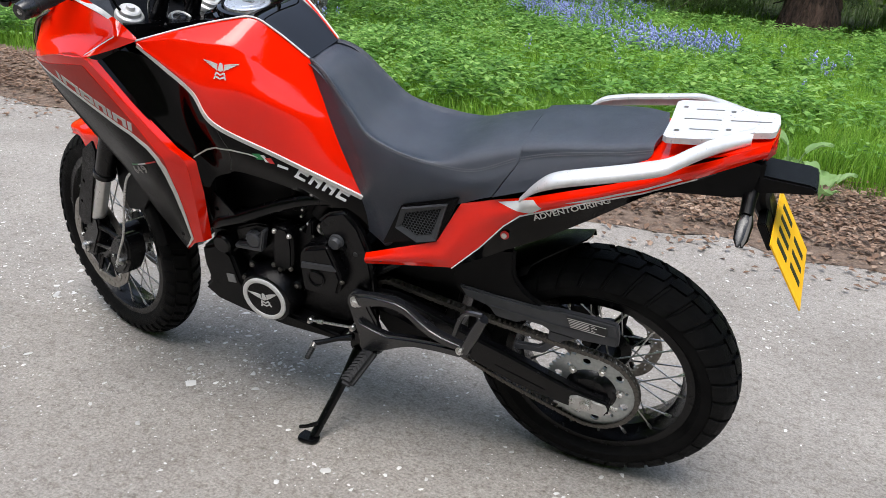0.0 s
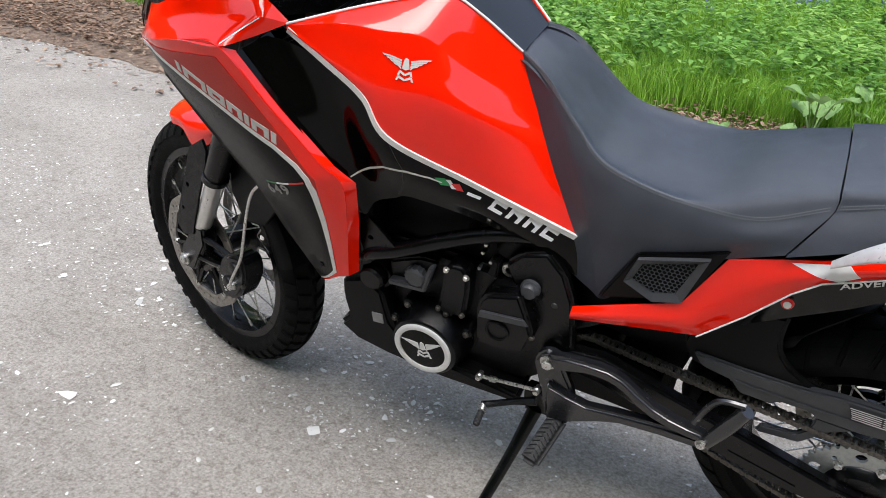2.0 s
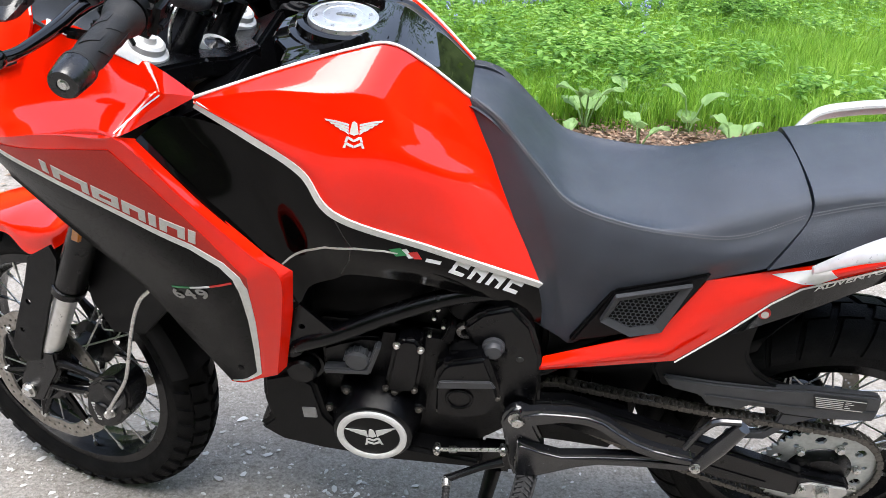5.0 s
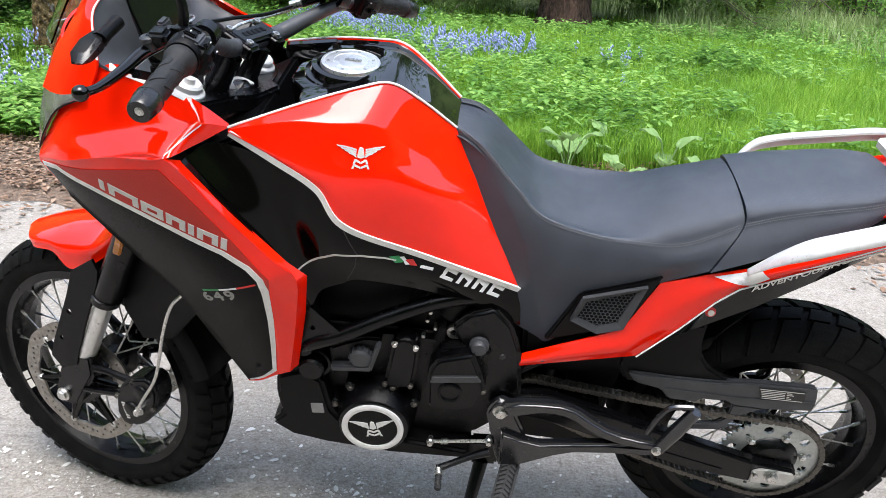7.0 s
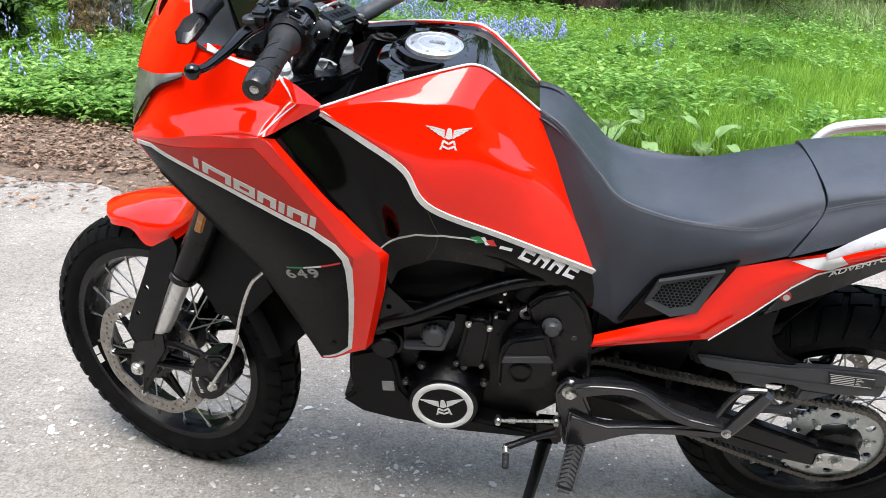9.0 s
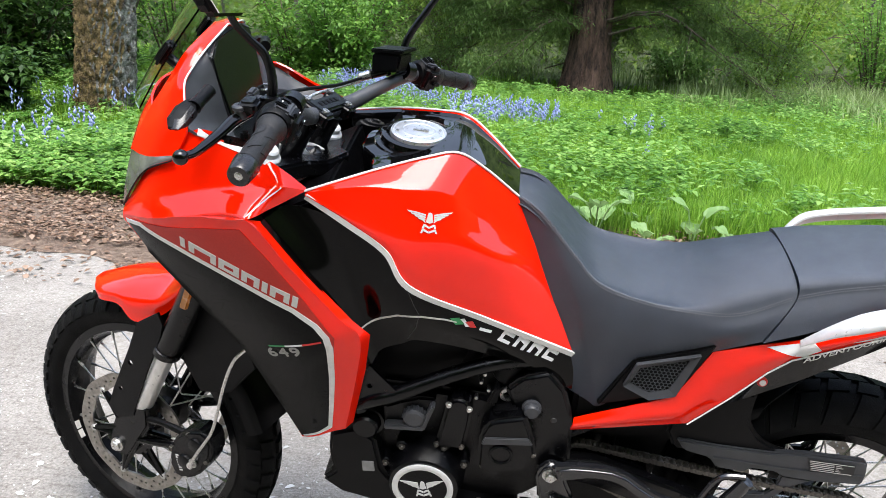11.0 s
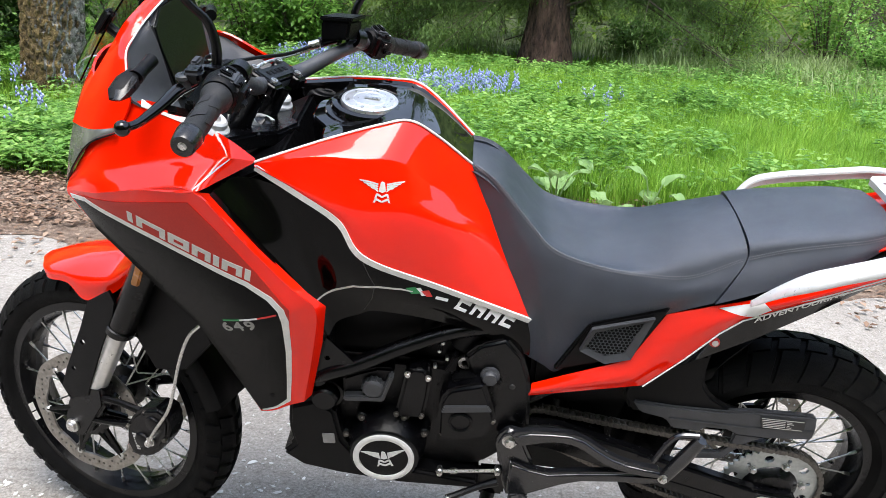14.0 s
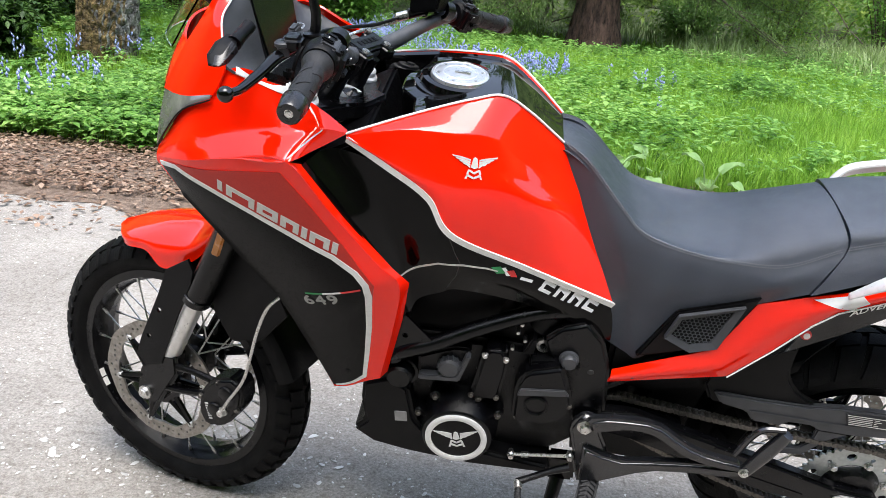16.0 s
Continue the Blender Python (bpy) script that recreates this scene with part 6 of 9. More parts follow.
def brake_disc(c, r, inner, parent, m, y, carrier_r, arms):
    holes = []
    for k in range(30):
        a = 2 * math.pi * k / 30
        holes.append((r - 0.010 - 0.010 * (k % 3) / 2, a, 0.0032))
        holes.append((r - 0.024 + 0.006 * (k % 2), a + 0.1, 0.0030))
    bm = bmesh.new()
    holed_ring(bm, (c[0], y, c[2]), circle(r, 90, 0.0015, 10), circle(inner, 60, 0.003, 10), holes, -0.0025, 0.0025)
    disc = part("brake_disc", bm, DISC_STEEL, parent, "drilled steel brake disc", m, sharp=25)
    p = Vector((c[0], y, c[2]))
    for k in range(arms):
        a = 2 * math.pi * k / arms + 0.2
        u, w = Vector((math.cos(a), 0, math.sin(a))), Vector((-math.sin(a), 0, math.cos(a)))
        pieces("carrier_arm", [lambda b, q=q: tube(b, [p + u * carrier_r + w * q * 0.03, p + u * (inner + 0.004)], [0.007, 0.006], 6, 2) for q in (-0.35, 0.35)], FRAME_BLACK, parent, "", m)
    bm = bmesh.new()
    turned(bm, [(carrier_r - 0.012, -0.004), (carrier_r + 0.006, -0.004), (carrier_r + 0.006, 0.004), (carrier_r - 0.012, 0.004)], (c[0], y, c[2]), (0, 1, 0), 36, True)
    part("disc_carrier", bm, FRAME_BLACK, parent, "", m)
    pieces("disc_button", [lambda b, a=2 * math.pi * k / arms + 0.2: turned(b, [(0, -0.005), (0.007, -0.005), (0.008, -0.003), (0.008, 0.004), (0, 0.004)], (c[0] + (inner + 0.003) * math.cos(a), y, c[2] + (inner + 0.003) * math.sin(a)), (0, 1, 0), 10) for k in range(arms)], ALLOY, parent, "", m)


for sd in (-1, 1):
    brake_disc(FRONT_C, 0.149, 0.116, front_wheel, TURNED, sd * 0.082, 0.048, 6)

for sd in (-1, 1):
    y = sd * 0.108
    bm = bmesh.new()
    tube(bm, [(leg_x(1.055), y, 1.055), (leg_x(0.80), y, 0.80), (leg_x(0.592), y, 0.592)], [0.027, 0.027, 0.0265], 24, 8)
    turned(bm, [(0.0275, -0.004), (0.0300, -0.002), (0.0300, 0.012), (0.0275, 0.014)], (leg_x(0.592), y, 0.592), (0.43, 0, 0.903), 24, True)
    leg = part("fork_leg", bm, FRAME_BLACK, bike, "black upper fork tube", TURNED)
    bm = bmesh.new()
    tube(bm, [(leg_x(0.60), y, 0.60), (leg_x(0.43), y, 0.43)], 0.0195, 24, 3)
    part("slider", bm, FORK_SILVER, leg, "silver fork slider", TURNED)
    bm = bmesh.new()
    turned(bm, [(0, 0.024), (0.009, 0.024), (0.011, 0.016), (0.020, 0.017), (0.024, 0.014), (0.0255, 0.006), (0.031, 0.003), (0.0325, 0.0), (0.0325, -0.02), (0, -0.02)], (leg_x(1.062) + 0.014, y, 1.058), (0.43, 0, 0.903), 28)
    part("fork_cap", bm, RING_ALLOY, leg, "silver fork cap", TURNED)
    bm = bmesh.new()
    prism(bm, [(-1.452, 0.445), (-1.396, 0.447), (-1.395, 0.400), (-1.420, 0.360), (-1.452, 0.305), (-1.490, 0.296), (-1.512, 0.320), (-1.506, 0.350), (-1.472, 0.395)], y - 0.020, y + 0.020, 0.007, 3)
    part("axle_foot", bm, FRAME_BLACK, leg, "", TURNED)
    bm = bmesh.new()
    bolt(bm, (-1.484, sd * 0.128, 0.328), (0, sd, 0), 0.012, 0.012)
    part("axle_nut", bm, STEEL, leg, "bright axle end", TURNED)
    bm = bmesh.new()
    turned(bm, [(0.006, 0), (0.016, 0), (0.016, 0.006), (0.006, 0.006)], (-1.484, sd * 0.126, 0.328), (0, sd, 0), 20, True)
    part("axle_washer", bm, STEEL, leg, "", TURNED)
    # fork guard plate ahead of the slider
    tmp = [(-1.403, 0.655), (-1.348, 0.692), (-1.337, 0.668), (-1.344, 0.638), (-1.384, 0.548), (-1.418, 0.462), (-1.432, 0.420), (-1.474, 0.404), (-1.497, 0.428), (-1.480, 0.475), (-1.456, 0.528), (-1.428, 0.590)]
    bm = bmesh.new()
    holed_ring(bm, (0, sd * 0.128, 0), tmp, None, [(math.hypot(-1.428, 0.554), math.atan2(0.554, -1.428), 0.0065), (math.hypot(-1.460, 0.482), math.atan2(0.482, -1.460), 0.0055)], -0.003, 0.003)
    part("fork_guard", bm, BLACK_PLASTIC, leg, "black fork guard plate", TURNED, sharp=25)
    bm = bmesh.new()
    prism(bm, [(-1.262, 0.792), (-1.244, 0.790), (-1.268, 0.722), (-1.286, 0.724)], sd * 0.137 - 0.004, sd * 0.137 + 0.004, 0.003)
    part("reflector", bm, AMBER, leg, "amber side reflector", TURNED)

bm = bmesh.new()
prism(bm, [(-1.145, -0.135), (-1.075, -0.142), (-1.045, -0.06), (-1.020, -0.04), (-1.020, 0.04), (-1.045, 0.06), (-1.075, 0.142), (-1.145, 0.135), (-1.150, 0.09), (-1.120, 0.04), (-1.120, -0.04), (-1.150, -0.09)], -1.045, -1.015, 0.005)
bm.transform(Matrix(((1, 0, 0, 0), (0, 0, 1, 0), (0, -1, 0, 0), (0, 0, 0, 1))))
yoke = part("top_yoke", bm, FRAME_BLACK, bike, "black top yoke", TURNED)
bm = bmesh.new()
turned(bm, [(0.018, 0.012), (0.024, 0.015), (0.029, 0.009), (0.030, -0.004), (0.018, -0.004)], (-1.076, 0, 1.034), (0.43, 0, 0.903), 36, True)
part("stem_nut", bm, RING_ALLOY, yoke, "silver steering stem nut", TURNED)
bm = bmesh.new()
turned(bm, [(0, 0.022), (0.005, 0.022), (0.007, 0.019), (0.022, 0.012), (0.022, 0.0), (0, 0.0)], (-1.076, 0, 1.034), (0.43, 0, 0.903), 12)
part("stem_cap", bm, BAR_END, yoke, "black conical stem cap", TURNED)
bm = bmesh.new()
turned(bm, [(0, 0.006), (0.008, 0.006), (0.010, 0.012), (0.020, 0.012), (0.024, 0.004), (0.024, -0.05), (0, -0.05)], (-1.085, -0.02, 1.002), (0.35, 0, 0.93), 24)
part("ignition_lock", bm, RING_ALLOY, yoke, "silver ignition lock", TURNED)
bm = bmesh.new()
prism(bm, [(-1.24, -0.14), (-1.20, -0.145), (-1.17, -0.05), (-1.17, 0.05), (-1.20, 0.145), (-1.24, 0.14)], -0.86, -0.82, 0.005)
bm.transform(Matrix(((1, 0, 0, 0), (0, 0, 1, 0), (0, -1, 0, 0), (0, 0, 0, 1))))
part("lower_yoke", bm, FRAME_BLACK, bike, "black lower yoke", TURNED)
for y in (-0.045, 0.045):
    bm = bmesh.new()
    turned(bm, [(0, 0.085), (0.017, 0.085), (0.0165, 0.05), (0.020, 0.0), (0, 0.0)], (-1.102, y, 1.035), (0.55, 0, 0.95), 18)
    part("bar_riser", bm, FRAME_BLACK, bike, "black bar riser", TURNED)
CLAMP_TURN = Matrix.Rotation(radians(25), 4, "Y")
bm = bmesh.new()
for y in (-0.040, 0.040):
    block(bm, (-1.047, y, 1.128), (0.062, 0.032, 0.026), CLAMP_TURN, 0.005, 3)
block(bm, (-1.047, 0.0, 1.136), (0.036, 0.10, 0.014), CLAMP_TURN, 0.004, 3)
clamp = part("bar_clamp", bm, FRAME_BLACK, bike, "black cast bar clamp", TURNED)
pieces("clamp_bolt", [lambda b, x=x, y=y: turned(b, [(0, 0.001), (0.003, 0.001), (0.0035, 0.004), (0.0062, 0.004), (0.0066, 0.002), (0.0066, -0.004), (0, -0.004)], (x, y, 1.1415 - 0.466 * (x + 1.047)), (0.42, 0, 0.906), 14) for y in (-0.040, 0.040) for x in (-1.066, -1.028)], STEEL, clamp, "", TURNED)
bm = bmesh.new()
for k in range(5):
    block(bm, (-1.045, -0.026 + 0.013 * k, 1.1430), (0.010, 0.008, 0.0016), CLAMP_TURN, 0)
part("cast_mark", bm, BLACK_PLASTIC, clamp, "raised cast mark", TURNED)

BAR = [(-0.938, 0.402, 1.137), (-0.972, 0.287, 1.163), (-0.993, 0.218, 1.165), (-1.014, 0.152, 1.152), (-1.036, 0.092, 1.133), (-1.046, 0.055, 1.126)]
bm = bmesh.new()
tube(bm, swap(BAR) + BAR[::-1], [0.0112, 0.0112, 0.0115, 0.0128, 0.0145, 0.0148, 0.0148, 0.0145, 0.0128, 0.0115, 0.0112, 0.0112], 16, 66)
bar = part("handlebar", bm, GREY_PLASTIC, bike, "dark grey tapered handlebar", TURNED)
for sd in (-1, 1):
    e, i = Vector((-0.939, sd * 0.397, 1.138)), Vector((-0.972, sd * 0.287, 1.162))
    d = (e - i).normalized()
    up = (Vector((0, 0, 1)) - d * d.z).normalized()
    fore = up.cross(d) * sd
    if fore.x > 0:
        fore = -fore
    here = Matrix((( *fore, 0), (*d, 0), (*up, 0), (0, 0, 0, 1))).transposed()

    def at(f, o, u, base=i, m=here):
        """A point by the grip: forward, outward and up from its inner end."""
        return base + m.to_3x3() @ Vector((f, o, u))

    bm = bmesh.new()
    tube(bm, [i, i + d * 0.005, i + d * 0.016, i + d * 0.024, e - d * 0.008, e - d * 0.005, e], [0.0225, 0.0230, 0.0200, 0.0164, 0.0156, 0.0185, 0.0185], 24, 22, smooth=False)
    grip = part("grip", bm, GRIP_RUBBER, bar, "black ribbed rubber grip", TURNED)

    def pad(b, a0, o0, o1, wide):
        """A raised rubber pad wrapped on the grip."""
        n = 5
        ring = []
        for s in range(n + 1):
            a = a0 + wide * (s / n - 0.5)
            ring.append([at(math.cos(a) * r, o, math.sin(a) * r) for r in (0.0150, 0.0169) for o in (o0 + 0.010 * abs(s / n - 0.5), o1 - 0.014 * (s / n))])
        v = [[b.verts.new(p) for p in q] for q in ring]
        for s in range(n):
            p, q = v[s], v[s + 1]
            b.faces.new((p[2], p[3], q[3], q[2]))
            b.faces.new((p[0], p[2], q[2], q[0]))
            b.faces.new((p[3], p[1], q[1], q[3]))
        b.faces.new((v[0][0], v[0][1], v[0][3], v[0][2]))
        b.faces.new((v[n][0], v[n][2], v[n][3], v[n][1]))

    pieces("grip_pad", [lambda b, k=k, j=j: pad(b, 2 * math.pi * k / 5 + 0.5 * j, 0.026 + 0.038 * j, 0.058 + 0.037 * j, 0.95) for k in range(5) for j in (0, 1)], GRIP_RUBBER, bar, "", TURNED)
    bm = bmesh.new()
    turned(bm, [(0, 0.0), (0.0180, 0.0), (0.0186, 0.003), (0.0160, 0.028), (0.0142, 0.031), (0.0065, 0.031), (0.0055, 0.029), (0, 0.029)], e, d, 32)
    part("bar_end", bm, BAR_END, bar, "black bar-end weight", TURNED)
    bm = bmesh.new()
    bolt(bm, e + d * 0.0290, d, 0.0048, 0.003)
    part("bar_end_screw", bm, STEEL, bar, "", TURNED)
    # switch housing: a rounded barrel with a flat control face
    bm = bmesh.new()
    turned(bm, [(0, -0.002), (0.024, -0.002), (0.027, -0.008), (0.028, -0.030), (0.024, -0.046), (0.018, -0.050), (0, -0.050)], i, d, 28)
    block(bm, at(-0.014, -0.026, -0.006), (0.034, 0.044, 0.050), here.to_3x3().to_4x4() @ Matrix.Rotation(radians(-20), 4, "Y"), 0.008, 3)
    cluster = part("switch_housing", bm, BLACK_PLASTIC, bar, "black switch housing", TURNED)
    face = here.to_3x3().to_4x4() @ Matrix.Rotation(radians(-25), 4, "Y")
    bm = bmesh.new()
    block(bm, at(-0.012, -0.027, 0.022), (0.026, 0.036, 0.008), face, 0.003)
    part("control_plate", bm, GREY_PLASTIC, bar, "grey control face", TURNED)
    pieces("switch_button", [lambda b, o=o, z_=z_: block(b, at(*o), z_, face, 0.002) for o, z_ in (((-0.010, -0.022, 0.029), (0.018, 0.012, 0.007)), ((-0.012, -0.038, 0.027), (0.016, 0.010, 0.006)), ((-0.030, -0.022, 0.014), (0.006, 0.016, 0.010)), ((-0.034, -0.034, -0.004), (0.006, 0.012, 0.010)), ((-0.032, -0.018, -0.016), (0.007, 0.020, 0.008)))], BLACK_PLASTIC, bar, "black switch button", TURNED)
    pieces("switch_mark", [lambda b, o=o: block(b, at(*o), (0.0014, 0.004, 0.0008), face, 0) for o in ((-0.0112, -0.022, 0.0330), (-0.036, -0.022, 0.018), (-0.039, -0.033, 0.0))], WHITE, bar, "small white switch symbol", TURNED)
    # lever, perch and clamp
    bm = bmesh.new()
    turned(bm, [(0.011, -0.011), (0.019, -0.011), (0.019, 0.011), (0.011, 0.011)], at(-0.006, -0.085, 0.0), d, 20, True)
    block(bm, at(0.026, -0.078, 0.002), (0.040, 0.020, 0.018), here.to_3x3().to_4x4(), 0.005)
    block(bm, at(0.052, -0.060, 0.004), (0.030, 0.034, 0.020), here.to_3x3().to_4x4(), 0.006, 3)
    part("lever_perch", bm, FRAME_BLACK, bar, "black lever perch", TURNED)
    root, tip = Vector((-1.046, sd * 0.236, 1.164)), Vector((-1.043, sd * 0.400, 1.131))
    bm = bmesh.new()
    tube(bm, [root, Vector((-1.052, sd * 0.268, 1.156)), Vector((-1.051, sd * 0.302, 1.144)), Vector((-1.046, sd * 0.340, 1.136)), Vector((-1.040, sd * 0.375, 1.132)), tip], [0.0085, 0.0095, 0.0085, 0.0075, 0.0062, 0.0062], 14, 24)
    bmesh.ops.create_uvsphere(bm, u_segments=20, v_segments=12, radius=0.0112, matrix=Matrix.Translation(tip))
    part("lever", bm, GLOSS_BLACK, bar, "black ball-end lever", TURNED)
    bm = bmesh.new()
    bolt(bm, root + Vector((0, 0, 0.010)), (0, 0, 1), 0.006, 0.005)
    part("lever_pivot", bm, STEEL, bar, "", TURNED)
bm = bmesh.new()
turned(bm, [(0, 0.010), (0.009, 0.010), (0.0115, 0.008), (0.0115, 0.003), (0.008, 0.001), (0.009, -0.012), (0, -0.012)], (-1.048, -0.258, 1.170), (0, -0.2, 1), 24)
part("clutch_adjuster", bm, GREY_PLASTIC, bar, "dark grey lever adjuster wheel", TURNED)
bm = bmesh.new()
block(bm, (-1.052, -0.222, 1.176), (0.022, 0.044, 0.012), Matrix.Rotation(radians(10), 4, "X"), 0.003)
block(bm, (-1.062, -0.205, 1.186), (0.014, 0.020, 0.014), Matrix.Rotation(radians(25), 4, "X"), 0.003)
part("clutch_switch", bm, GREY_PLASTIC, bar, "small grey lever switch", TURNED)
bm = bmesh.new()
block(bm, (-1.040, -0.285, 1.130), (0.020, 0.040, 0.012), Matrix.Rotation(radians(-20), 4, "X"), 0.004)
block(bm, (-1.032, -0.268, 1.136), (0.014, 0.014, 0.016), None, 0.004)
part("flash_trigger", bm, BLACK_PLASTIC, bar, "black trigger behind the grip", TURNED)
bm = bmesh.new()
prism(bm, [(-1.040, 1.174), (-0.984, 1.184), (-0.978, 1.218), (-1.034, 1.218), (-1.040, 1.212)], 0.150, 0.205, 0.005)
reservoir = part("brake_reservoir", bm, BLACK_PLASTIC, bar, "black brake fluid reservoir", TURNED)
bm = bmesh.new()
prism(bm, [(-1.041, 1.214), (-0.972, 1.219), (-0.972, 1.226), (-1.040, 1.222)], 0.146, 0.209, 0.002)
part("reservoir_lid", bm, BLACK_PLASTIC, bar, "", TURNED)
pieces("lid_screw", [lambda b, x=x: turned(b, [(0, 0.001), (0.0035, 0.001), (0.004, -0.001), (0, -0.001)], (x, 0.178, 1.2225 + 0.06 * (x + 1.03)), (-0.06, 0, 1), 10) for x in (-1.028, -0.986)], DARK_STEEL, bar, "", TURNED)
bm = bmesh.new()
rod(bm, (-1.066, 0.152, 1.162), (-1.044, 0.160, 1.170), 0.0085, 14, 0.002)
part("banjo_bolt", bm, STEEL, bar, "", TURNED)
bm = bmesh.new()
rod(bm, (-1.046, 0.158, 1.170), (-1.024, 0.185, 1.178), 0.010, 14, 0.002)
part("master_cylinder", bm, FRAME_BLACK, bar, "", TURNED)
bm = bmesh.new()
tube(bm, [(-1.058, 0.156, 1.163), (-1.074, 0.08, 1.156), (-1.082, -0.02, 1.162), (-1.084, -0.12, 1.160), (-1.10, -0.15, 1.10), (-1.13, -0.06, 1.0)], 0.0034, 8, 30)
part("brake_line", bm, BLACK_PLASTIC, bar, "black brake line", TURNED)
bm = bmesh.new()
tube(bm, [(-1.060, 0.140, 1.156), (-1.078, 0.07, 1.150), (-1.090, 0.0, 1.140), (-1.10, -0.06, 1.09), (-1.12, -0.05, 1.0)], 0.0030, 8, 30)
part("cable", bm, STEEL, bar, "pale braided line", TURNED)
bm = bmesh.new()
tube(bm, [(-1.050, -0.225, 1.170), (-1.080, -0.15, 1.168), (-1.092, -0.04, 1.150), (-1.11, 0.03, 1.10), (-1.12, 0.05, 1.0)], 0.0034, 8, 30)
part("clutch_cable", bm, BLACK_PLASTIC, bar, "black clutch cable", TURNED)


def rear_mirror(stem, centre, facing, m, sd):
    bm = bmesh.new()
    tube(bm, stem, [0.0085, 0.0075, 0.0068, 0.006, 0.0055, 0.0055][:len(stem)], 12, 22)
    rod(bm, stem[0], Vector(stem[0]).lerp(Vector(stem[1]), 0.55), 0.011, 14, 0.002)
    arm = part("mirror_stem", bm, FRAME_BLACK, bike, "black mirror stem", m)
    outline = [(-0.082, -0.020), (-0.060, -0.046), (0.040, -0.052), (0.070, -0.036), (0.084, 0.014), (0.066, 0.046), (-0.034, 0.054), (-0.080, 0.030)]
    outline = [(x * 0.86, z * 0.86) for x, z in outline]
    q = Vector(facing).to_track_quat("Y", "Z").to_matrix().to_4x4()
    place = Matrix.Translation(centre) @ q @ Matrix.Scale(sd, 4, (1, 0, 0))
    bm = bmesh.new()
    prism(bm, outline, -0.026, 0.004, 0.009, 3)
    part("mirror_housing", bm, BLACK_PLASTIC, arm, "black mirror housing", m @ place)
    bm = bmesh.new()
    prism(bm, [(x * 0.91, z * 0.89) for x, z in outline], 0.0035, 0.0055, 0)
    part("mirror_pane", bm, MIRROR, arm, "mirror glass", m @ place)


rear_mirror([(-1.027, -0.212, 1.165), (-1.022, -0.211, 1.210), (-1.032, -0.216, 1.250), (-1.046, -0.236, 1.274), (-1.056, -0.262, 1.302), (-1.054, -0.274, 1.332)], (-1.044, -0.278, 1.352), (0.96, 0.10, 0.10), TURNED, -1)
rear_mirror([(-1.004, 0.235, 1.172), (-1.010, 0.236, 1.225), (-0.973, 0.262, 1.300), (-0.930, 0.300, 1.375)], (-0.925, 0.332, 1.395), (0.96, -0.10, 0.05), TURNED, 1)
bm = bmesh.new()
prism(bm, [(-0.016, 0.0), (0.0, 0.018), (0.018, 0.002), (0.002, -0.018)], -0.0025, 0.0025, 0.001)
part("tank_bracket", bm, ALLOY, bike, "diamond-shaped alloy bracket", Matrix.Translation((-1.037, -0.013, 1.008)) @ Matrix.Rotation(radians(-50), 4, "X"))

# red mudguard, its black rear part, caliper, hose
bm = bmesh.new()
shell(bm, [[(-1.606, -0.030, 0.655), (-1.546, -0.085, 0.655), (-1.486, -0.094, 0.660), (-1.440, -0.096, 0.632), (-1.360, -0.096, 0.672), (-1.305, -0.094, 0.735)],
           [(-1.611, -0.026, 0.664), (-1.556, -0.076, 0.676), (-1.492, -0.088, 0.688), (-1.440, -0.090, 0.690), (-1.370, -0.090, 0.706), (-1.308, -0.088, 0.752)],
           [(-1.613, 0.0, 0.668), (-1.570, 0.0, 0.684), (-1.500, 0.0, 0.702), (-1.440, 0.0, 0.714), (-1.378, 0.0, 0.726), (-1.318, 0.0, 0.750)],
           [(-1.611, 0.026, 0.664), (-1.556, 0.076, 0.676), (-1.492, 0.088, 0.688), (-1.440, 0.090, 0.690), (-1.370, 0.090, 0.706), (-1.308, 0.088, 0.752)],
           [(-1.606, 0.030, 0.655), (-1.546, 0.085, 0.655), (-1.486, 0.094, 0.660), (-1.440, 0.096, 0.632), (-1.360, 0.096, 0.672), (-1.305, 0.094, 0.735)]], 34, 28, 0.004, (0, 0, -1))
part("front_mudguard", bm, RED, bike, "glossy red front mudguard", TURNED)
rows = []
for u in (-1.0, -0.8, 0.0, 0.8, 1.0):
    row = []
    for a in np.linspace(1.05, 0.30, 7):
        rad = 0.350 - (0.028 if abs(u) == 1 else 0.0)
        row.append((FRONT_C[0] + rad * math.cos(a), 0.078 * u, FRONT_C[2] + rad * math.sin(a)))
    rows.append(row)
bm = bmesh.new()
shell(bm, rows, 20, 12, 0.004, (-1, 0, 0))
prism(bm, [(-1.330, 0.700), (-1.262, 0.716), (-1.180, 0.660), (-1.150, 0.600), (-1.215, 0.520), (-1.290, 0.500), (-1.330, 0.560)], -0.082, -0.074, 0.002)
part("rear_mudguard_extension", bm, BLACK_PLASTIC, bike, "black inner mudguard", TURNED)
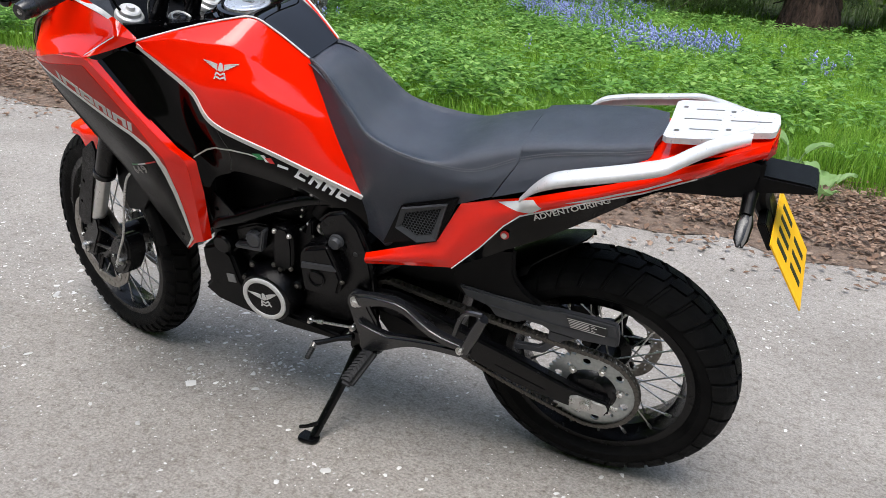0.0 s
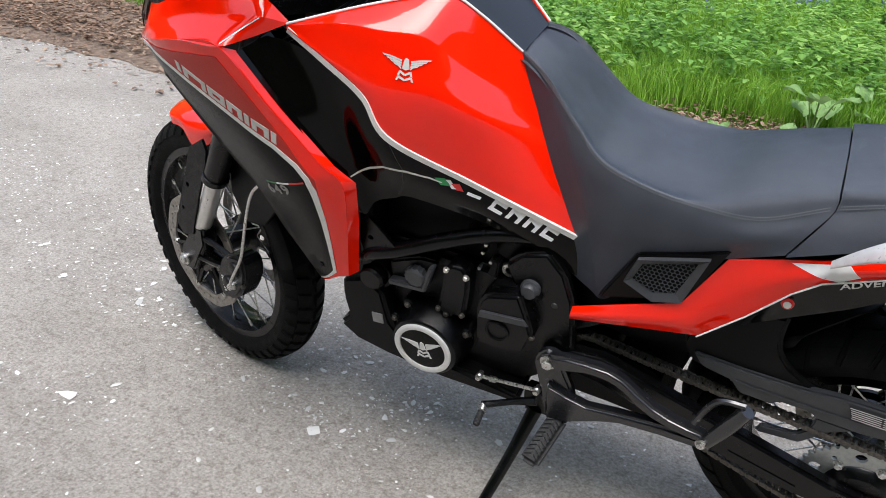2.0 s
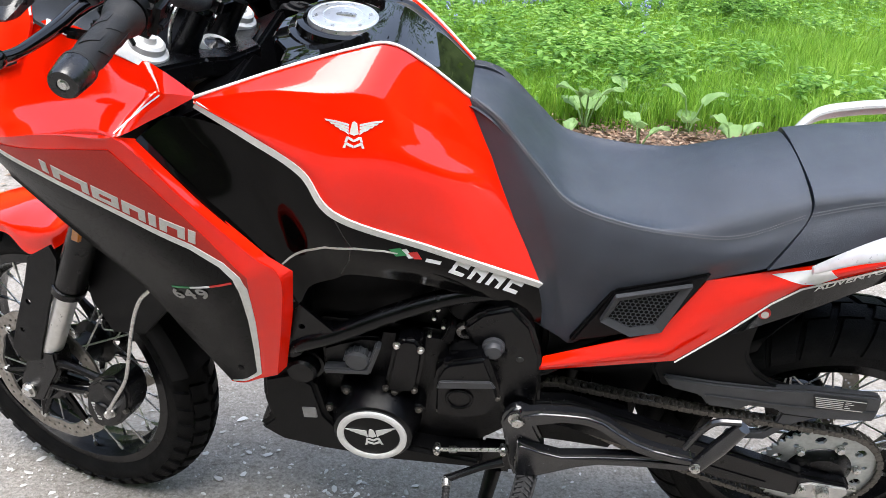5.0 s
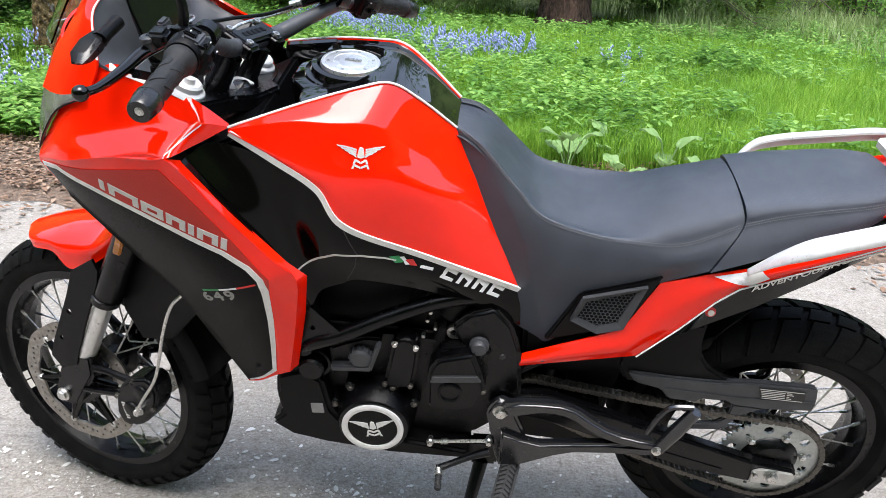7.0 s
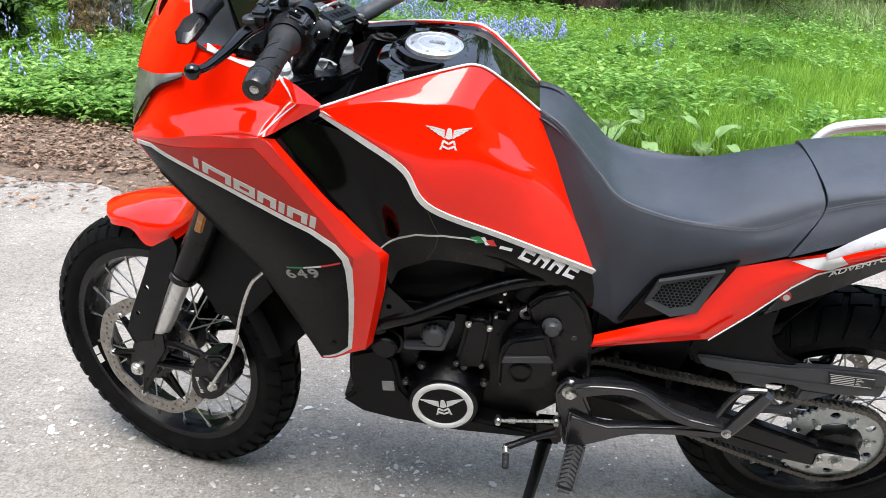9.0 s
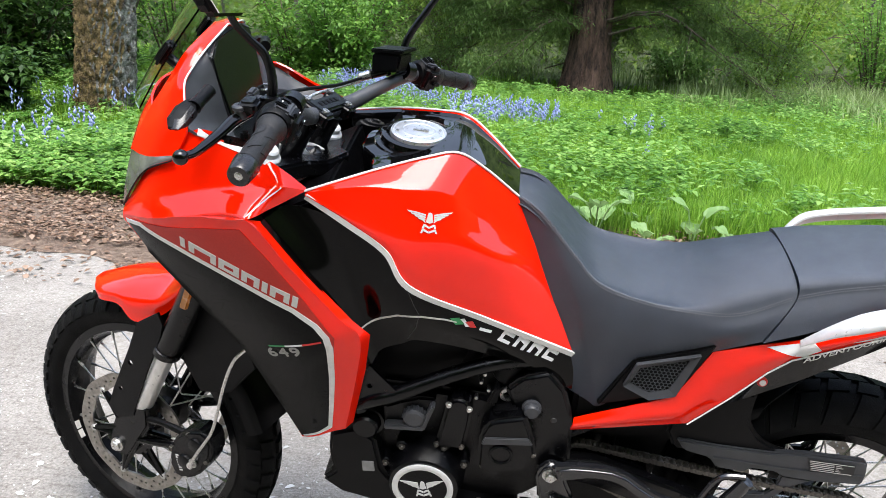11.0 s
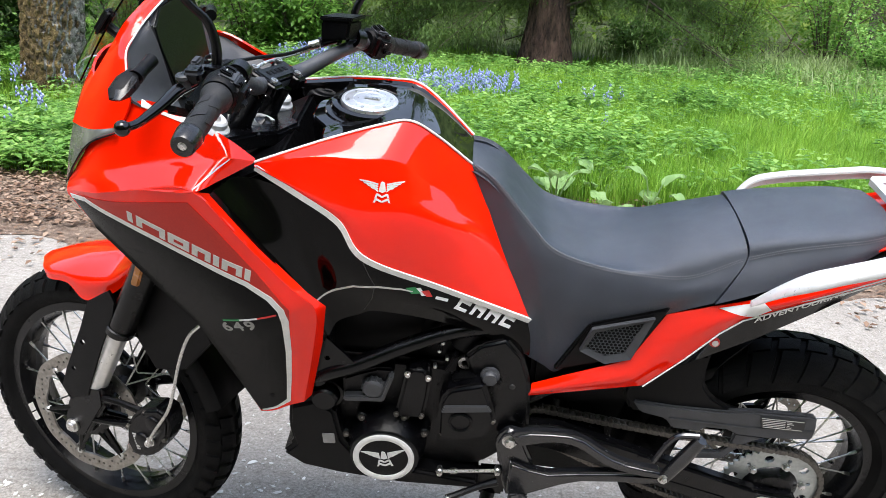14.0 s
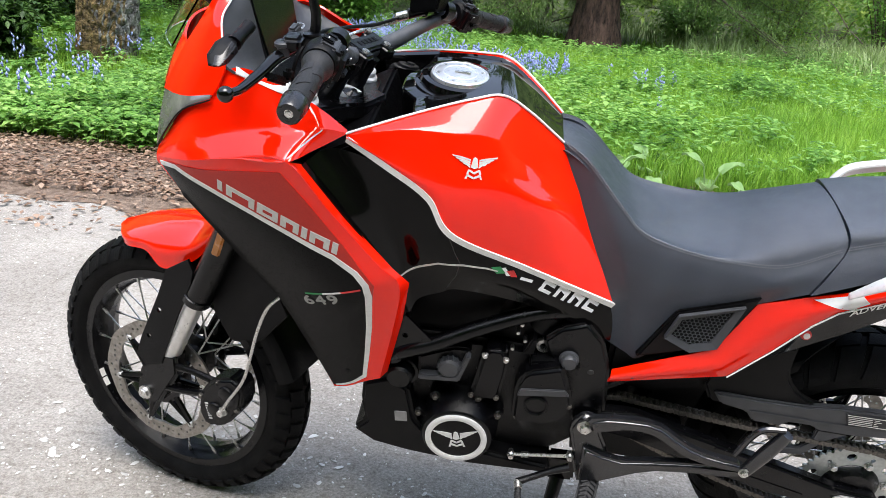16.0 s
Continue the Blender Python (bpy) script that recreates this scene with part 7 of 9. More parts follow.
for sd in (-1, 1):
    bm = bmesh.new()
    prism(bm, [(-1.330, 0.385), (-1.312, 0.415), (-1.287, 0.436), (-1.250, 0.448), (-1.230, 0.439), (-1.222, 0.415), (-1.226, 0.385), (-1.245, 0.350), (-1.265, 0.325), (-1.300, 0.306), (-1.322, 0.310), (-1.337, 0.338)], sd * 0.108 - 0.030, sd * 0.108 + 0.026, 0.008, 3)
    cal = part("brake_caliper", bm, ENGINE_BLACK, bike, "black brake caliper", TURNED)
    pieces("piston_cover", [lambda b, x=x, z=z: turned(b, [(0, 0.010), (0.012, 0.010), (0.016, 0.008), (0.0185, 0.002), (0.0185, 0.0), (0, 0.0)], (x, sd * 0.134, z), (0, sd, 0), 20) for x, z in ((-1.262, 0.408), (-1.292, 0.358))], ENGINE_BLACK, cal, "", TURNED)
    bm = bmesh.new()
    prism(bm, [(-1.320, 0.374), (-1.306, 0.374), (-1.296, 0.326), (-1.308, 0.324)], sd * 0.136 - 0.002, sd * 0.136 + 0.002, 0.001)
    part("caliper_rib", bm, BLACK_PLASTIC, cal, "", TURNED)
    if sd < 0:
        pieces("caliper_mark", [lambda b, k=k: prism(b, [(-1.3165 + 0.0016 * k, 0.368 - 0.0058 * k), (-1.3085 + 0.0016 * k, 0.3695 - 0.0058 * k), (-1.3078 + 0.0016 * k, 0.3665 - 0.0058 * k), (-1.3158 + 0.0016 * k, 0.365 - 0.0058 * k)], -0.1392, -0.1380, 0) for k in range(7)], LETTER, cal, "pale mark on the caliper", TURNED)
    bm = bmesh.new()
    tube(bm, [(-1.466, sd * 0.118, 0.352), (-1.400, sd * 0.118, 0.356), (-1.326, sd * 0.118, 0.372)], [0.010, 0.007, 0.008], 8)
    tube(bm, [(-1.418, sd * 0.118, 0.416), (-1.360, sd * 0.118, 0.418), (-1.300, sd * 0.118, 0.412)], [0.010, 0.007, 0.008], 8)
    part("caliper_bracket", bm, FRAME_BLACK, cal, "", TURNED)
    pieces("caliper_bolt", [lambda b, x=x, z=z: bolt(b, (x, sd * 0.131, z), (0, sd, 0), 0.0055, 0.007) for x, z in ((-1.330, 0.376), (-1.284, 0.424), (-1.240, 0.372))], DARK_STEEL, cal, "", TURNED)
    if sd < 0:
        bm = bmesh.new()
        tube(bm, [(-1.269, -0.150, 0.365), (-1.247, -0.152, 0.404), (-1.209, -0.154, 0.466), (-1.192, -0.154, 0.518), (-1.175, -0.152, 0.589), (-1.151, -0.150, 0.652), (-1.118, -0.138, 0.694), (-1.08, -0.11, 0.78)], 0.0033, 10, 40)
        part("brake_hose", bm, STEEL, bike, "braided steel brake hose", TURNED)
        bm = bmesh.new()
        bolt(bm, (-1.270, -0.138, 0.362), (0, -1, 0), 0.0085, 0.014)
        part("hose_banjo", bm, STEEL, bike, "", TURNED)
bm = bmesh.new()
for a in (3.32, 3.42):
    prism(bm, [(-0.018, -0.009), (0.018, -0.009), (0.018, 0.009), (-0.018, 0.009)], -0.0012, 0.0012, 0)
    for v in bm.verts:
        if abs(v.co.x) < 0.03 and abs(v.co.y) < 0.01 and abs(v.co.z) < 0.03:
            v.co = Matrix.Translation((FRONT_C[0] + 0.275 * math.cos(a), -0.0505, FRONT_C[2] + 0.275 * math.sin(a))) @ Matrix.Rotation(-a + math.pi / 2, 4, "Y") @ Matrix.Rotation(radians(8), 4, "X") @ v.co
part("tyre_label", bm, WHITE, front_wheel, "pale label on the tyre wall", TURNED)


# ---- engine, frame, sump guard, foot controls ----
bm = bmesh.new()
prism(bm, [(-0.985, 0.455), (-0.985, 0.560), (-0.930, 0.615), (-0.760, 0.612), (-0.640, 0.600), (-0.575, 0.540), (-0.560, 0.400), (-0.630, 0.335), (-0.800, 0.325), (-0.930, 0.350)], -0.128, 0.128, 0.012)
engine = part("engine_block", bm, ENGINE_BLACK, bike, "black parallel engine block")
bm = bmesh.new()
prism(bm, [(-0.965, 0.585), (-0.935, 0.765), (-0.860, 0.800), (-0.740, 0.780), (-0.640, 0.720), (-0.575, 0.640), (-0.600, 0.560), (-0.760, 0.560)], -0.105, 0.105, 0.012)
part("airbox", bm, BLACK_PLASTIC, bike, "black airbox behind the frame tube")
bm = bmesh.new()
turned(bm, [(0, 0.066), (0.066, 0.066), (0.070, 0.063), (0.073, 0.054), (0.080, 0.030), (0.082, 0.0), (0, 0.0)], (-0.826, -0.128, 0.410), (0, -1, 0), 56)
cover = part("alternator_cover", bm, ENGINE_BLACK, engine, "round black engine cover")
bm = bmesh.new()
turned(bm, [(0.0505, 0.0), (0.0505, 0.0045), (0.0525, 0.0055), (0.0605, 0.0055), (0.0625, 0.0045), (0.0625, 0.0)], (-0.827, -0.1935, 0.410), (0, -1, 0), 64, True)
part("cover_ring", bm, RING_ALLOY, engine, "bright silver ring on the cover")
bm = bmesh.new()
turned(bm, [(0, 0.0025), (0.0495, 0.0025), (0.0505, 0.0), (0, 0.0)], (-0.827, -0.1935, 0.410), (0, -1, 0), 48)
COVER_TREE = tree_of(bm)
part("cover_disc", bm, BLACK_PLASTIC, engine)
for shape in emblem_shapes(-0.827, 0.416, 0.084, 8):
    bm = bmesh.new()
    drape(bm, [shape], COVER_TREE, 0.0012, cell=0.05)
    part("cover_emblem", bm, RING_ALLOY, engine, "silver feather or stroke of the winged emblem")
# lugs round the cover
COVER_SPOTS = [(-0.826 + 0.086 * math.cos(a), 0.410 + 0.086 * math.sin(a)) for a in (0.45, 1.15, 2.2, 2.9)]
pieces("cover_lug", [lambda b, x=x, z=z: rod(b, (x, -0.12, z), (x, -0.158, z), 0.012, 14, 0.003) for x, z in COVER_SPOTS], ENGINE_BLACK, engine)
pieces("cover_bolt", [lambda b, x=x, z=z: bolt(b, (x, -0.157, z), (0, -1, 0), 0.0055, 0.006) for x, z in COVER_SPOTS], DARK_STEEL, engine)
# round caps and the bracket between them
bm = bmesh.new()
turned(bm, [(0, 0.052), (0.022, 0.052), (0.0265, 0.047), (0.028, 0.0), (0, 0.0)], (-0.950, -0.122, 0.531), (0, -1, 0), 36)
turned(bm, [(0.030, 0.0), (0.030, 0.030), (0.036, 0.030), (0.036, 0.0)], (-0.950, -0.122, 0.531), (0, -1, 0), 36, True)
part("water_pump_cap", bm, ENGINE_BLACK, engine, "round black cap")
bm = bmesh.new()
turned(bm, [(0, 0.046), (0.017, 0.046), (0.0215, 0.042), (0.0225, 0.0), (0, 0.0)], (-0.853, -0.122, 0.563), (0, -1, 0), 30)
oil_cap = part("oil_filler_cap", bm, GREY_PLASTIC, engine, "ribbed grey oil filler cap")
for k in range(14):
    bm = bmesh.new()
    a = 2 * math.pi * k / 14
    rod(bm, (-0.853 + 0.0222 * math.cos(a), -0.13, 0.563 + 0.0222 * math.sin(a)), (-0.853 + 0.0222 * math.cos(a), -0.164, 0.563 + 0.0222 * math.sin(a)), 0.0022, 6)
    part("cap_rib", bm, GREY_PLASTIC, engine)
bm = bmesh.new()
prism(bm, [(-0.915, 0.520), (-0.836, 0.528), (-0.812, 0.606), (-0.846, 0.606), (-0.885, 0.590), (-0.915, 0.575)], -0.150, -0.118, 0.005)
part("upper_cover", bm, ENGINE_BLACK, engine)
bm = bmesh.new()
prism(bm, [(-0.790, 0.610), (-0.775, 0.622), (-0.752, 0.620), (-0.740, 0.600), (-0.742, 0.560), (-0.752, 0.490), (-0.812, 0.488), (-0.800, 0.550)], -0.162, -0.118, 0.008, 3)
part("cam_chain_cover", bm, ENGINE_BLACK, engine, "black tall engine cover")
pieces("engine_bolt", [lambda b, x=x, z=z: bolt(b, (x, -0.160, z), (0, -1, 0), 0.0052, 0.007) for x, z in ((-0.786, 0.606), (-0.746, 0.600))], STEEL, engine, "bright hexagon bolt")
pieces("engine_bolt", [lambda b, x=x, z=z: bolt(b, (x, -0.160, z), (0, -1, 0), 0.0050, 0.006) for x, z in ((-0.756, 0.500), (-0.806, 0.500), (-0.705, 0.545), (-0.612, 0.500), (-0.712, 0.458))], DARK_STEEL, engine)
bm = bmesh.new()
prism(bm, [(-0.722, 0.545), (-0.712, 0.572), (-0.700, 0.584), (-0.636, 0.604), (-0.620, 0.560), (-0.606, 0.510), (-0.622, 0.462), (-0.660, 0.448), (-0.722, 0.450)], -0.172, -0.115, 0.010, 3)
gear = part("sprocket_cover", bm, ENGINE_BLACK, engine, "black angular sprocket cover")
bm = bmesh.new()
prism(bm, [(-0.717, 0.524), (-0.712, 0.543), (-0.626, 0.552), (-0.616, 0.536)], -0.1755, -0.170, 0.002)
part("cover_ridge", bm, GREY_PLASTIC, engine, "grey raised ridge")
bm = bmesh.new()
turned(bm, [(0.019, 0.0), (0.019, 0.004), (0.0215, 0.006), (0.024, 0.004), (0.024, 0.0)], (-0.677, -0.171, 0.502), (0, -1, 0), 32, True)
turned(bm, [(0, 0.002), (0.019, 0.002), (0.019, 0), (0, 0)], (-0.677, -0.171, 0.502), (0, -1, 0), 32)
part("cover_boss", bm, ENGINE_BLACK, engine)
bm = bmesh.new()
prism(bm, [(-0.912, 0.529), (-0.832, 0.534), (-0.812, 0.600), (-0.822, 0.600), (-0.838, 0.548), (-0.912, 0.541)], -0.168, -0.146, 0.003)
part("cover_step", bm, GREY_PLASTIC, engine, "grey step below the oil filler")
bm = bmesh.new()
prism(bm, [(-0.700, 0.590), (-0.615, 0.606), (-0.600, 0.585), (-0.700, 0.572)], -0.150, -0.110, 0.004)
prism(bm, [(-0.715, 0.600), (-0.700, 0.640), (-0.690, 0.640), (-0.694, 0.600)], -0.140, -0.110, 0.003)
part("loom_bracket", bm, BLACK_PLASTIC, engine, "black bracket above the sprocket cover")
# throttle bodies and clamps behind
bm = bmesh.new()
rod(bm, (-0.690, -0.10, 0.640), (-0.655, -0.10, 0.700), 0.024, 20, 0.004)
rod(bm, (-0.760, -0.09, 0.640), (-0.735, -0.09, 0.720), 0.022, 20, 0.004)
part("throttle_body", bm, BLACK_PLASTIC, engine)
bm = bmesh.new()
for c, h in (((-0.675, -0.112, 0.613), 0.012), ):
    turned(bm, [(0.008, 0), (0.015, 0), (0.017, 0.004), (0.015, h), (0.008, h)], c, (0, -1, 0), 24, True)
part("hose_clamp", bm, STEEL, engine, "bright hose clamp")
pieces("clamp_screw", [lambda b, x=x, z=z: rod(b, (x, -0.108, z), (x, -0.128, z), 0.0040, 8, 0.001) for x, z in ((-0.728, 0.640), (-0.712, 0.622), (-0.735, 0.600), (-0.722, 0.660), (-0.700, 0.590))], STEEL, engine)

# frame: pivot plates, tubes, gussets
for sd in (-1, 1):
    bm = bmesh.new()
    prism(bm, [(-0.650, 0.672), (-0.680, 0.640), (-0.655, 0.575), (-0.622, 0.495), (-0.600, 0.440), (-0.590, 0.350), (-0.545, 0.340), (-0.535, 0.440), (-0.538, 0.510), (-0.545, 0.590), (-0.565, 0.650), (-0.600, 0.690)], sd * 0.125 - 0.014, sd * 0.125 + 0.014, 0.008, 3)
    plate = part("pivot_plate", bm, FRAME_BLACK, bike, "black frame pivot plate")
    bm = bmesh.new()
    for x, z, q in ((-0.626, 0.603, 0.019),):
        turned(bm, [(0, 0.020), (q * 0.7, 0.020), (q * 0.8, 0.016), (q * 0.8, 0.010), (q, 0.008), (q, 0.0), (0, 0)], (x, sd * 0.138, z), (0, sd, 0), 28)
    part("plate_plug", bm, GREY_PLASTIC, plate, "grey ringed plug")
    bm = bmesh.new()
    turned(bm, [(0, 0.0016), (0.0055, 0.0016), (0.0065, 0), (0, 0)], (-0.580, sd * 0.139, 0.575), (0, sd, 0), 14)
    part("plate_bung", bm, MARK_BLACK, plate)
    bm = bmesh.new()
    tube(bm, [(-0.995, sd * 0.150, 0.560), (-0.940, sd * 0.165, 0.600), (-0.883, sd * 0.160, 0.622), (-0.795, sd * 0.143, 0.660), (-0.704, sd * 0.128, 0.692), (-0.620, sd * 0.115, 0.705)], [0.016, 0.016, 0.0155, 0.0155, 0.0155, 0.016], 18, 36)
    tube(bm, [(-0.960, sd * 0.16, 0.57), (-0.990, sd * 0.150, 0.70), (-1.04, sd * 0.10, 0.90), (-1.08, sd * 0.04, 1.0)], 0.016, 14, 20)
    tube(bm, [(-0.60, sd * 0.095, 0.69), (-0.40, sd * 0.085, 0.72), (-0.10, sd * 0.08, 0.82), (0.12, sd * 0.07, 0.90)], 0.013, 12, 20)
    tube(bm, [(-0.56, sd * 0.10, 0.50), (-0.38, sd * 0.09, 0.62), (-0.15, sd * 0.08, 0.78)], 0.012, 12, 14)
    part("frame_tube", bm, FRAME_BLACK, bike, "satin black frame tube")
    bm = bmesh.new()
    holed_ring(bm, (0, sd * 0.168, 0), [(-0.962, 0.660), (-0.940, 0.688), (-0.886, 0.630), (-0.900, 0.606), (-0.966, 0.572)], None, [(math.hypot(-0.940, 0.640), math.atan2(0.640, -0.940), 0.006)], -0.003, 0.003)
    part("frame_gusset", bm, FRAME_BLACK, bike, "", sharp=25)
# sump guard
bm = bmesh.new()
prism(bm, [(-1.022, 0.505), (-1.026, 0.452), (-1.017, 0.400), (-1.045, 0.371), (-1.002, 0.338), (-0.928, 0.322), (-0.795, 0.306), (-0.630, 0.306), (-0.628, 0.330), (-0.776, 0.352), (-0.880, 0.372), (-0.915, 0.420), (-0.930, 0.500), (-0.970, 0.525)], -0.168, 0.168, 0.008, 3)
guard = part("sump_guard", bm, BLACK_PLASTIC, bike, "black plastic sump guard")
bm = bmesh.new()
prism(bm, [(-0.955, 0.412), (-0.930, 0.414), (-0.932, 0.440), (-0.957, 0.438)], -0.1705, -0.167, 0.001)
part("guard_badge", bm, GREY_BADGE, guard, "small grey square badge")

# foot controls on the left side
bm = bmesh.new()
prism(bm, [(-0.603, 0.448), (-0.592, 0.475), (-0.574, 0.487), (-0.550, 0.478), (-0.540, 0.440), (-0.522, 0.400), (-0.512, 0.350), (-0.520, 0.298), (-0.566, 0.290), (-0.580, 0.330), (-0.590, 0.390)], -0.168, -0.146, 0.006, 3)
prism(bm, [(-0.575, 0.488, 0.0), (-0.535, 0.497, 0.0), (-0.495, 0.501, -0.002), (-0.458, 0.502, -0.004), (-0.428, 0.494, -0.006), (-0.396, 0.473, -0.010), (-0.366, 0.457, -0.014), (-0.336, 0.449, -0.018), (-0.305, 0.446, -0.022), (-0.272, 0.444, -0.026), (-0.262, 0.434, -0.027), (-0.268, 0.422, -0.027), (-0.305, 0.420, -0.022), (-0.340, 0.423, -0.018), (-0.372, 0.430, -0.014), (-0.402, 0.446, -0.010), (-0.432, 0.466, -0.006), (-0.460, 0.475, -0.004), (-0.495, 0.474, -0.002), (-0.560, 0.452, 0.0)], -0.184, -0.158, 0.007, 3)
prism(bm, [(-0.570, 0.410, 0.0), (-0.530, 0.392, 0.0), (-0.490, 0.386, -0.002), (-0.430, 0.400, -0.006), (-0.360, 0.416, -0.014), (-0.290, 0.428, -0.024), (-0.266, 0.432, -0.027), (-0.262, 0.412, -0.027), (-0.290, 0.400, -0.024), (-0.350, 0.390, -0.015), (-0.420, 0.376, -0.008), (-0.457, 0.358, -0.004), (-0.490, 0.338, -0.002), (-0.525, 0.318, 0.0), (-0.570, 0.312, 0.0)], -0.182, -0.158, 0.006, 3)
hanger = part("footpeg_hanger", bm, SATIN_CAST, bike, "black forged footpeg hanger", sharp=80)
bm = bmesh.new()
bolt(bm, (-0.574, -0.167, 0.456), (0, -1, 0), 0.0115, 0.012)
turned(bm, [(0, 0), (0.016, 0), (0.016, 0.003), (0, 0.003)], (-0.574, -0.166, 0.456), (0, -1, 0), 24)
part("pivot_bolt", bm, STEEL, hanger, "bright pivot bolt")
bm = bmesh.new()
bolt(bm, (-0.515, -0.172, 0.487), (0, -1, 0), 0.006, 0.006)
part("hanger_bolt", bm, STEEL, hanger)
for px0, sd in ((-0.545, -1), (-0.545, 1)):
    a, b = Vector((px0 + 0.004, sd * 0.165, 0.312)), Vector((px0 - 0.022, sd * 0.268, 0.272))
    bm = bmesh.new()
    m_ = Matrix.Translation((a + b) / 2) @ (b - a).to_track_quat("Y", "Z").to_matrix().to_4x4()
    block(bm, (0, 0, 0), (0.040, (b - a).length, 0.022), None, 0.008, 3)
    peg = part("footpeg", bm, GRIP_RUBBER, bike, "ribbed black rubber footpeg", m_)
    for k in range(9):
        for s in (-1, 1):
            bm = bmesh.new()
            block(bm, (s * 0.009, -0.040 + 0.010 * k, 0.0120), (0.015, 0.0050, 0.005), Matrix.Rotation(s * 0.5, 4, "Z"), 0.001, 1)
            part("rib", bm, GRIP_RUBBER, peg, "", m_)
    bm = bmesh.new()
    block(bm, a + Vector((0, 0, 0.006)), (0.034, 0.030, 0.030), None, 0.006)
    rod(bm, a + Vector((-0.024, 0, 0.004)), a + Vector((0.024, 0, 0.004)), 0.006, 12, 0.001)
    part("peg_mount", bm, FRAME_BLACK, bike)
bm = bmesh.new()
rod(bm, (-0.712, -0.172, 0.359), (-0.592, -0.166, 0.367), 0.0038, 10)
for c in ((-0.712, -0.172, 0.359), (-0.592, -0.166, 0.367)):
    bmesh.ops.create_uvsphere(bm, u_segments=12, v_segments=8, radius=0.0085, matrix=Matrix.Translation(c))
    rod(bm, Vector(c) + Vector((0, 0.012, 0)), Vector(c) - Vector((0, 0.010, 0)), 0.0055, 8)
rod(bm, (-0.690, -0.171, 0.3605), (-0.676, -0.170, 0.3615), 0.0065, 6)
linkage = part("shift_linkage", bm, STEEL, bike, "bright shift linkage rod")
bm = bmesh.new()
tube(bm, [(-0.590, -0.172, 0.342), (-0.630, -0.180, 0.330), (-0.668, -0.190, 0.316), (-0.694, -0.198, 0.308)], [0.010, 0.007, 0.007, 0.008], 10, 14)
part("shift_lever", bm, FRAME_BLACK, linkage, "black shift lever")
bm = bmesh.new()
rod(bm, (-0.692, -0.195, 0.308), (-0.690, -0.212, 0.304), 0.009, 12, 0.001)
part("shift_pivot", bm, STEEL, linkage)
bm = bmesh.new()
turned(bm, [(0, 0), (0.0065, 0), (0.0075, 0.003), (0.0065, 0.006), (0.0075, 0.009), (0.0065, 0.012), (0.0075, 0.015), (0.0065, 0.018), (0.0075, 0.021), (0.0065, 0.024), (0.0078, 0.028), (0.006, 0.032), (0, 0.032)], (-0.690, -0.211, 0.304), (0.02, -1, -0.25), 14)
part("shift_toe", bm, GRIP_RUBBER, linkage, "ribbed rubber toe piece")
# side stand
bm = bmesh.new()
block(bm, (-0.600, -0.118, 0.290), (0.060, 0.030, 0.070), None, 0.006)
tube(bm, [(-0.604, -0.130, 0.262), (-0.625, -0.195, 0.190), (-0.652, -0.270, 0.112), (-0.662, -0.300, 0.084)], [0.016, 0.0125, 0.0115, 0.012], 14, 14)
tube(bm, [(-0.655, -0.288, 0.120), (-0.668, -0.310, 0.128), (-0.676, -0.330, 0.142)], [0.006, 0.005, 0.005], 8)
tube(bm, [(-0.590, -0.100, 0.275), (-0.615, -0.145, 0.23), (-0.630, -0.185, 0.195)], 0.004, 8)
stand = part("side_stand", bm, FRAME_BLACK, bike, "black side stand, folded out")
bm = bmesh.new()
m_ = Matrix.Translation((-0.668, -0.307, 0.0815)) @ Matrix.Rotation(radians(-13.6), 4, "X")
prism(bm, [(-0.030, -0.022), (0.018, -0.018), (0.026, 0.0), (0.018, 0.020), (-0.026, 0.022), (-0.034, 0.0)], -0.006, 0.004, 0.003)
bm.transform(m_ @ Matrix.Rotation(radians(90), 4, "X"))
part("stand_foot", bm, FRAME_BLACK, stand, "worn stand foot")


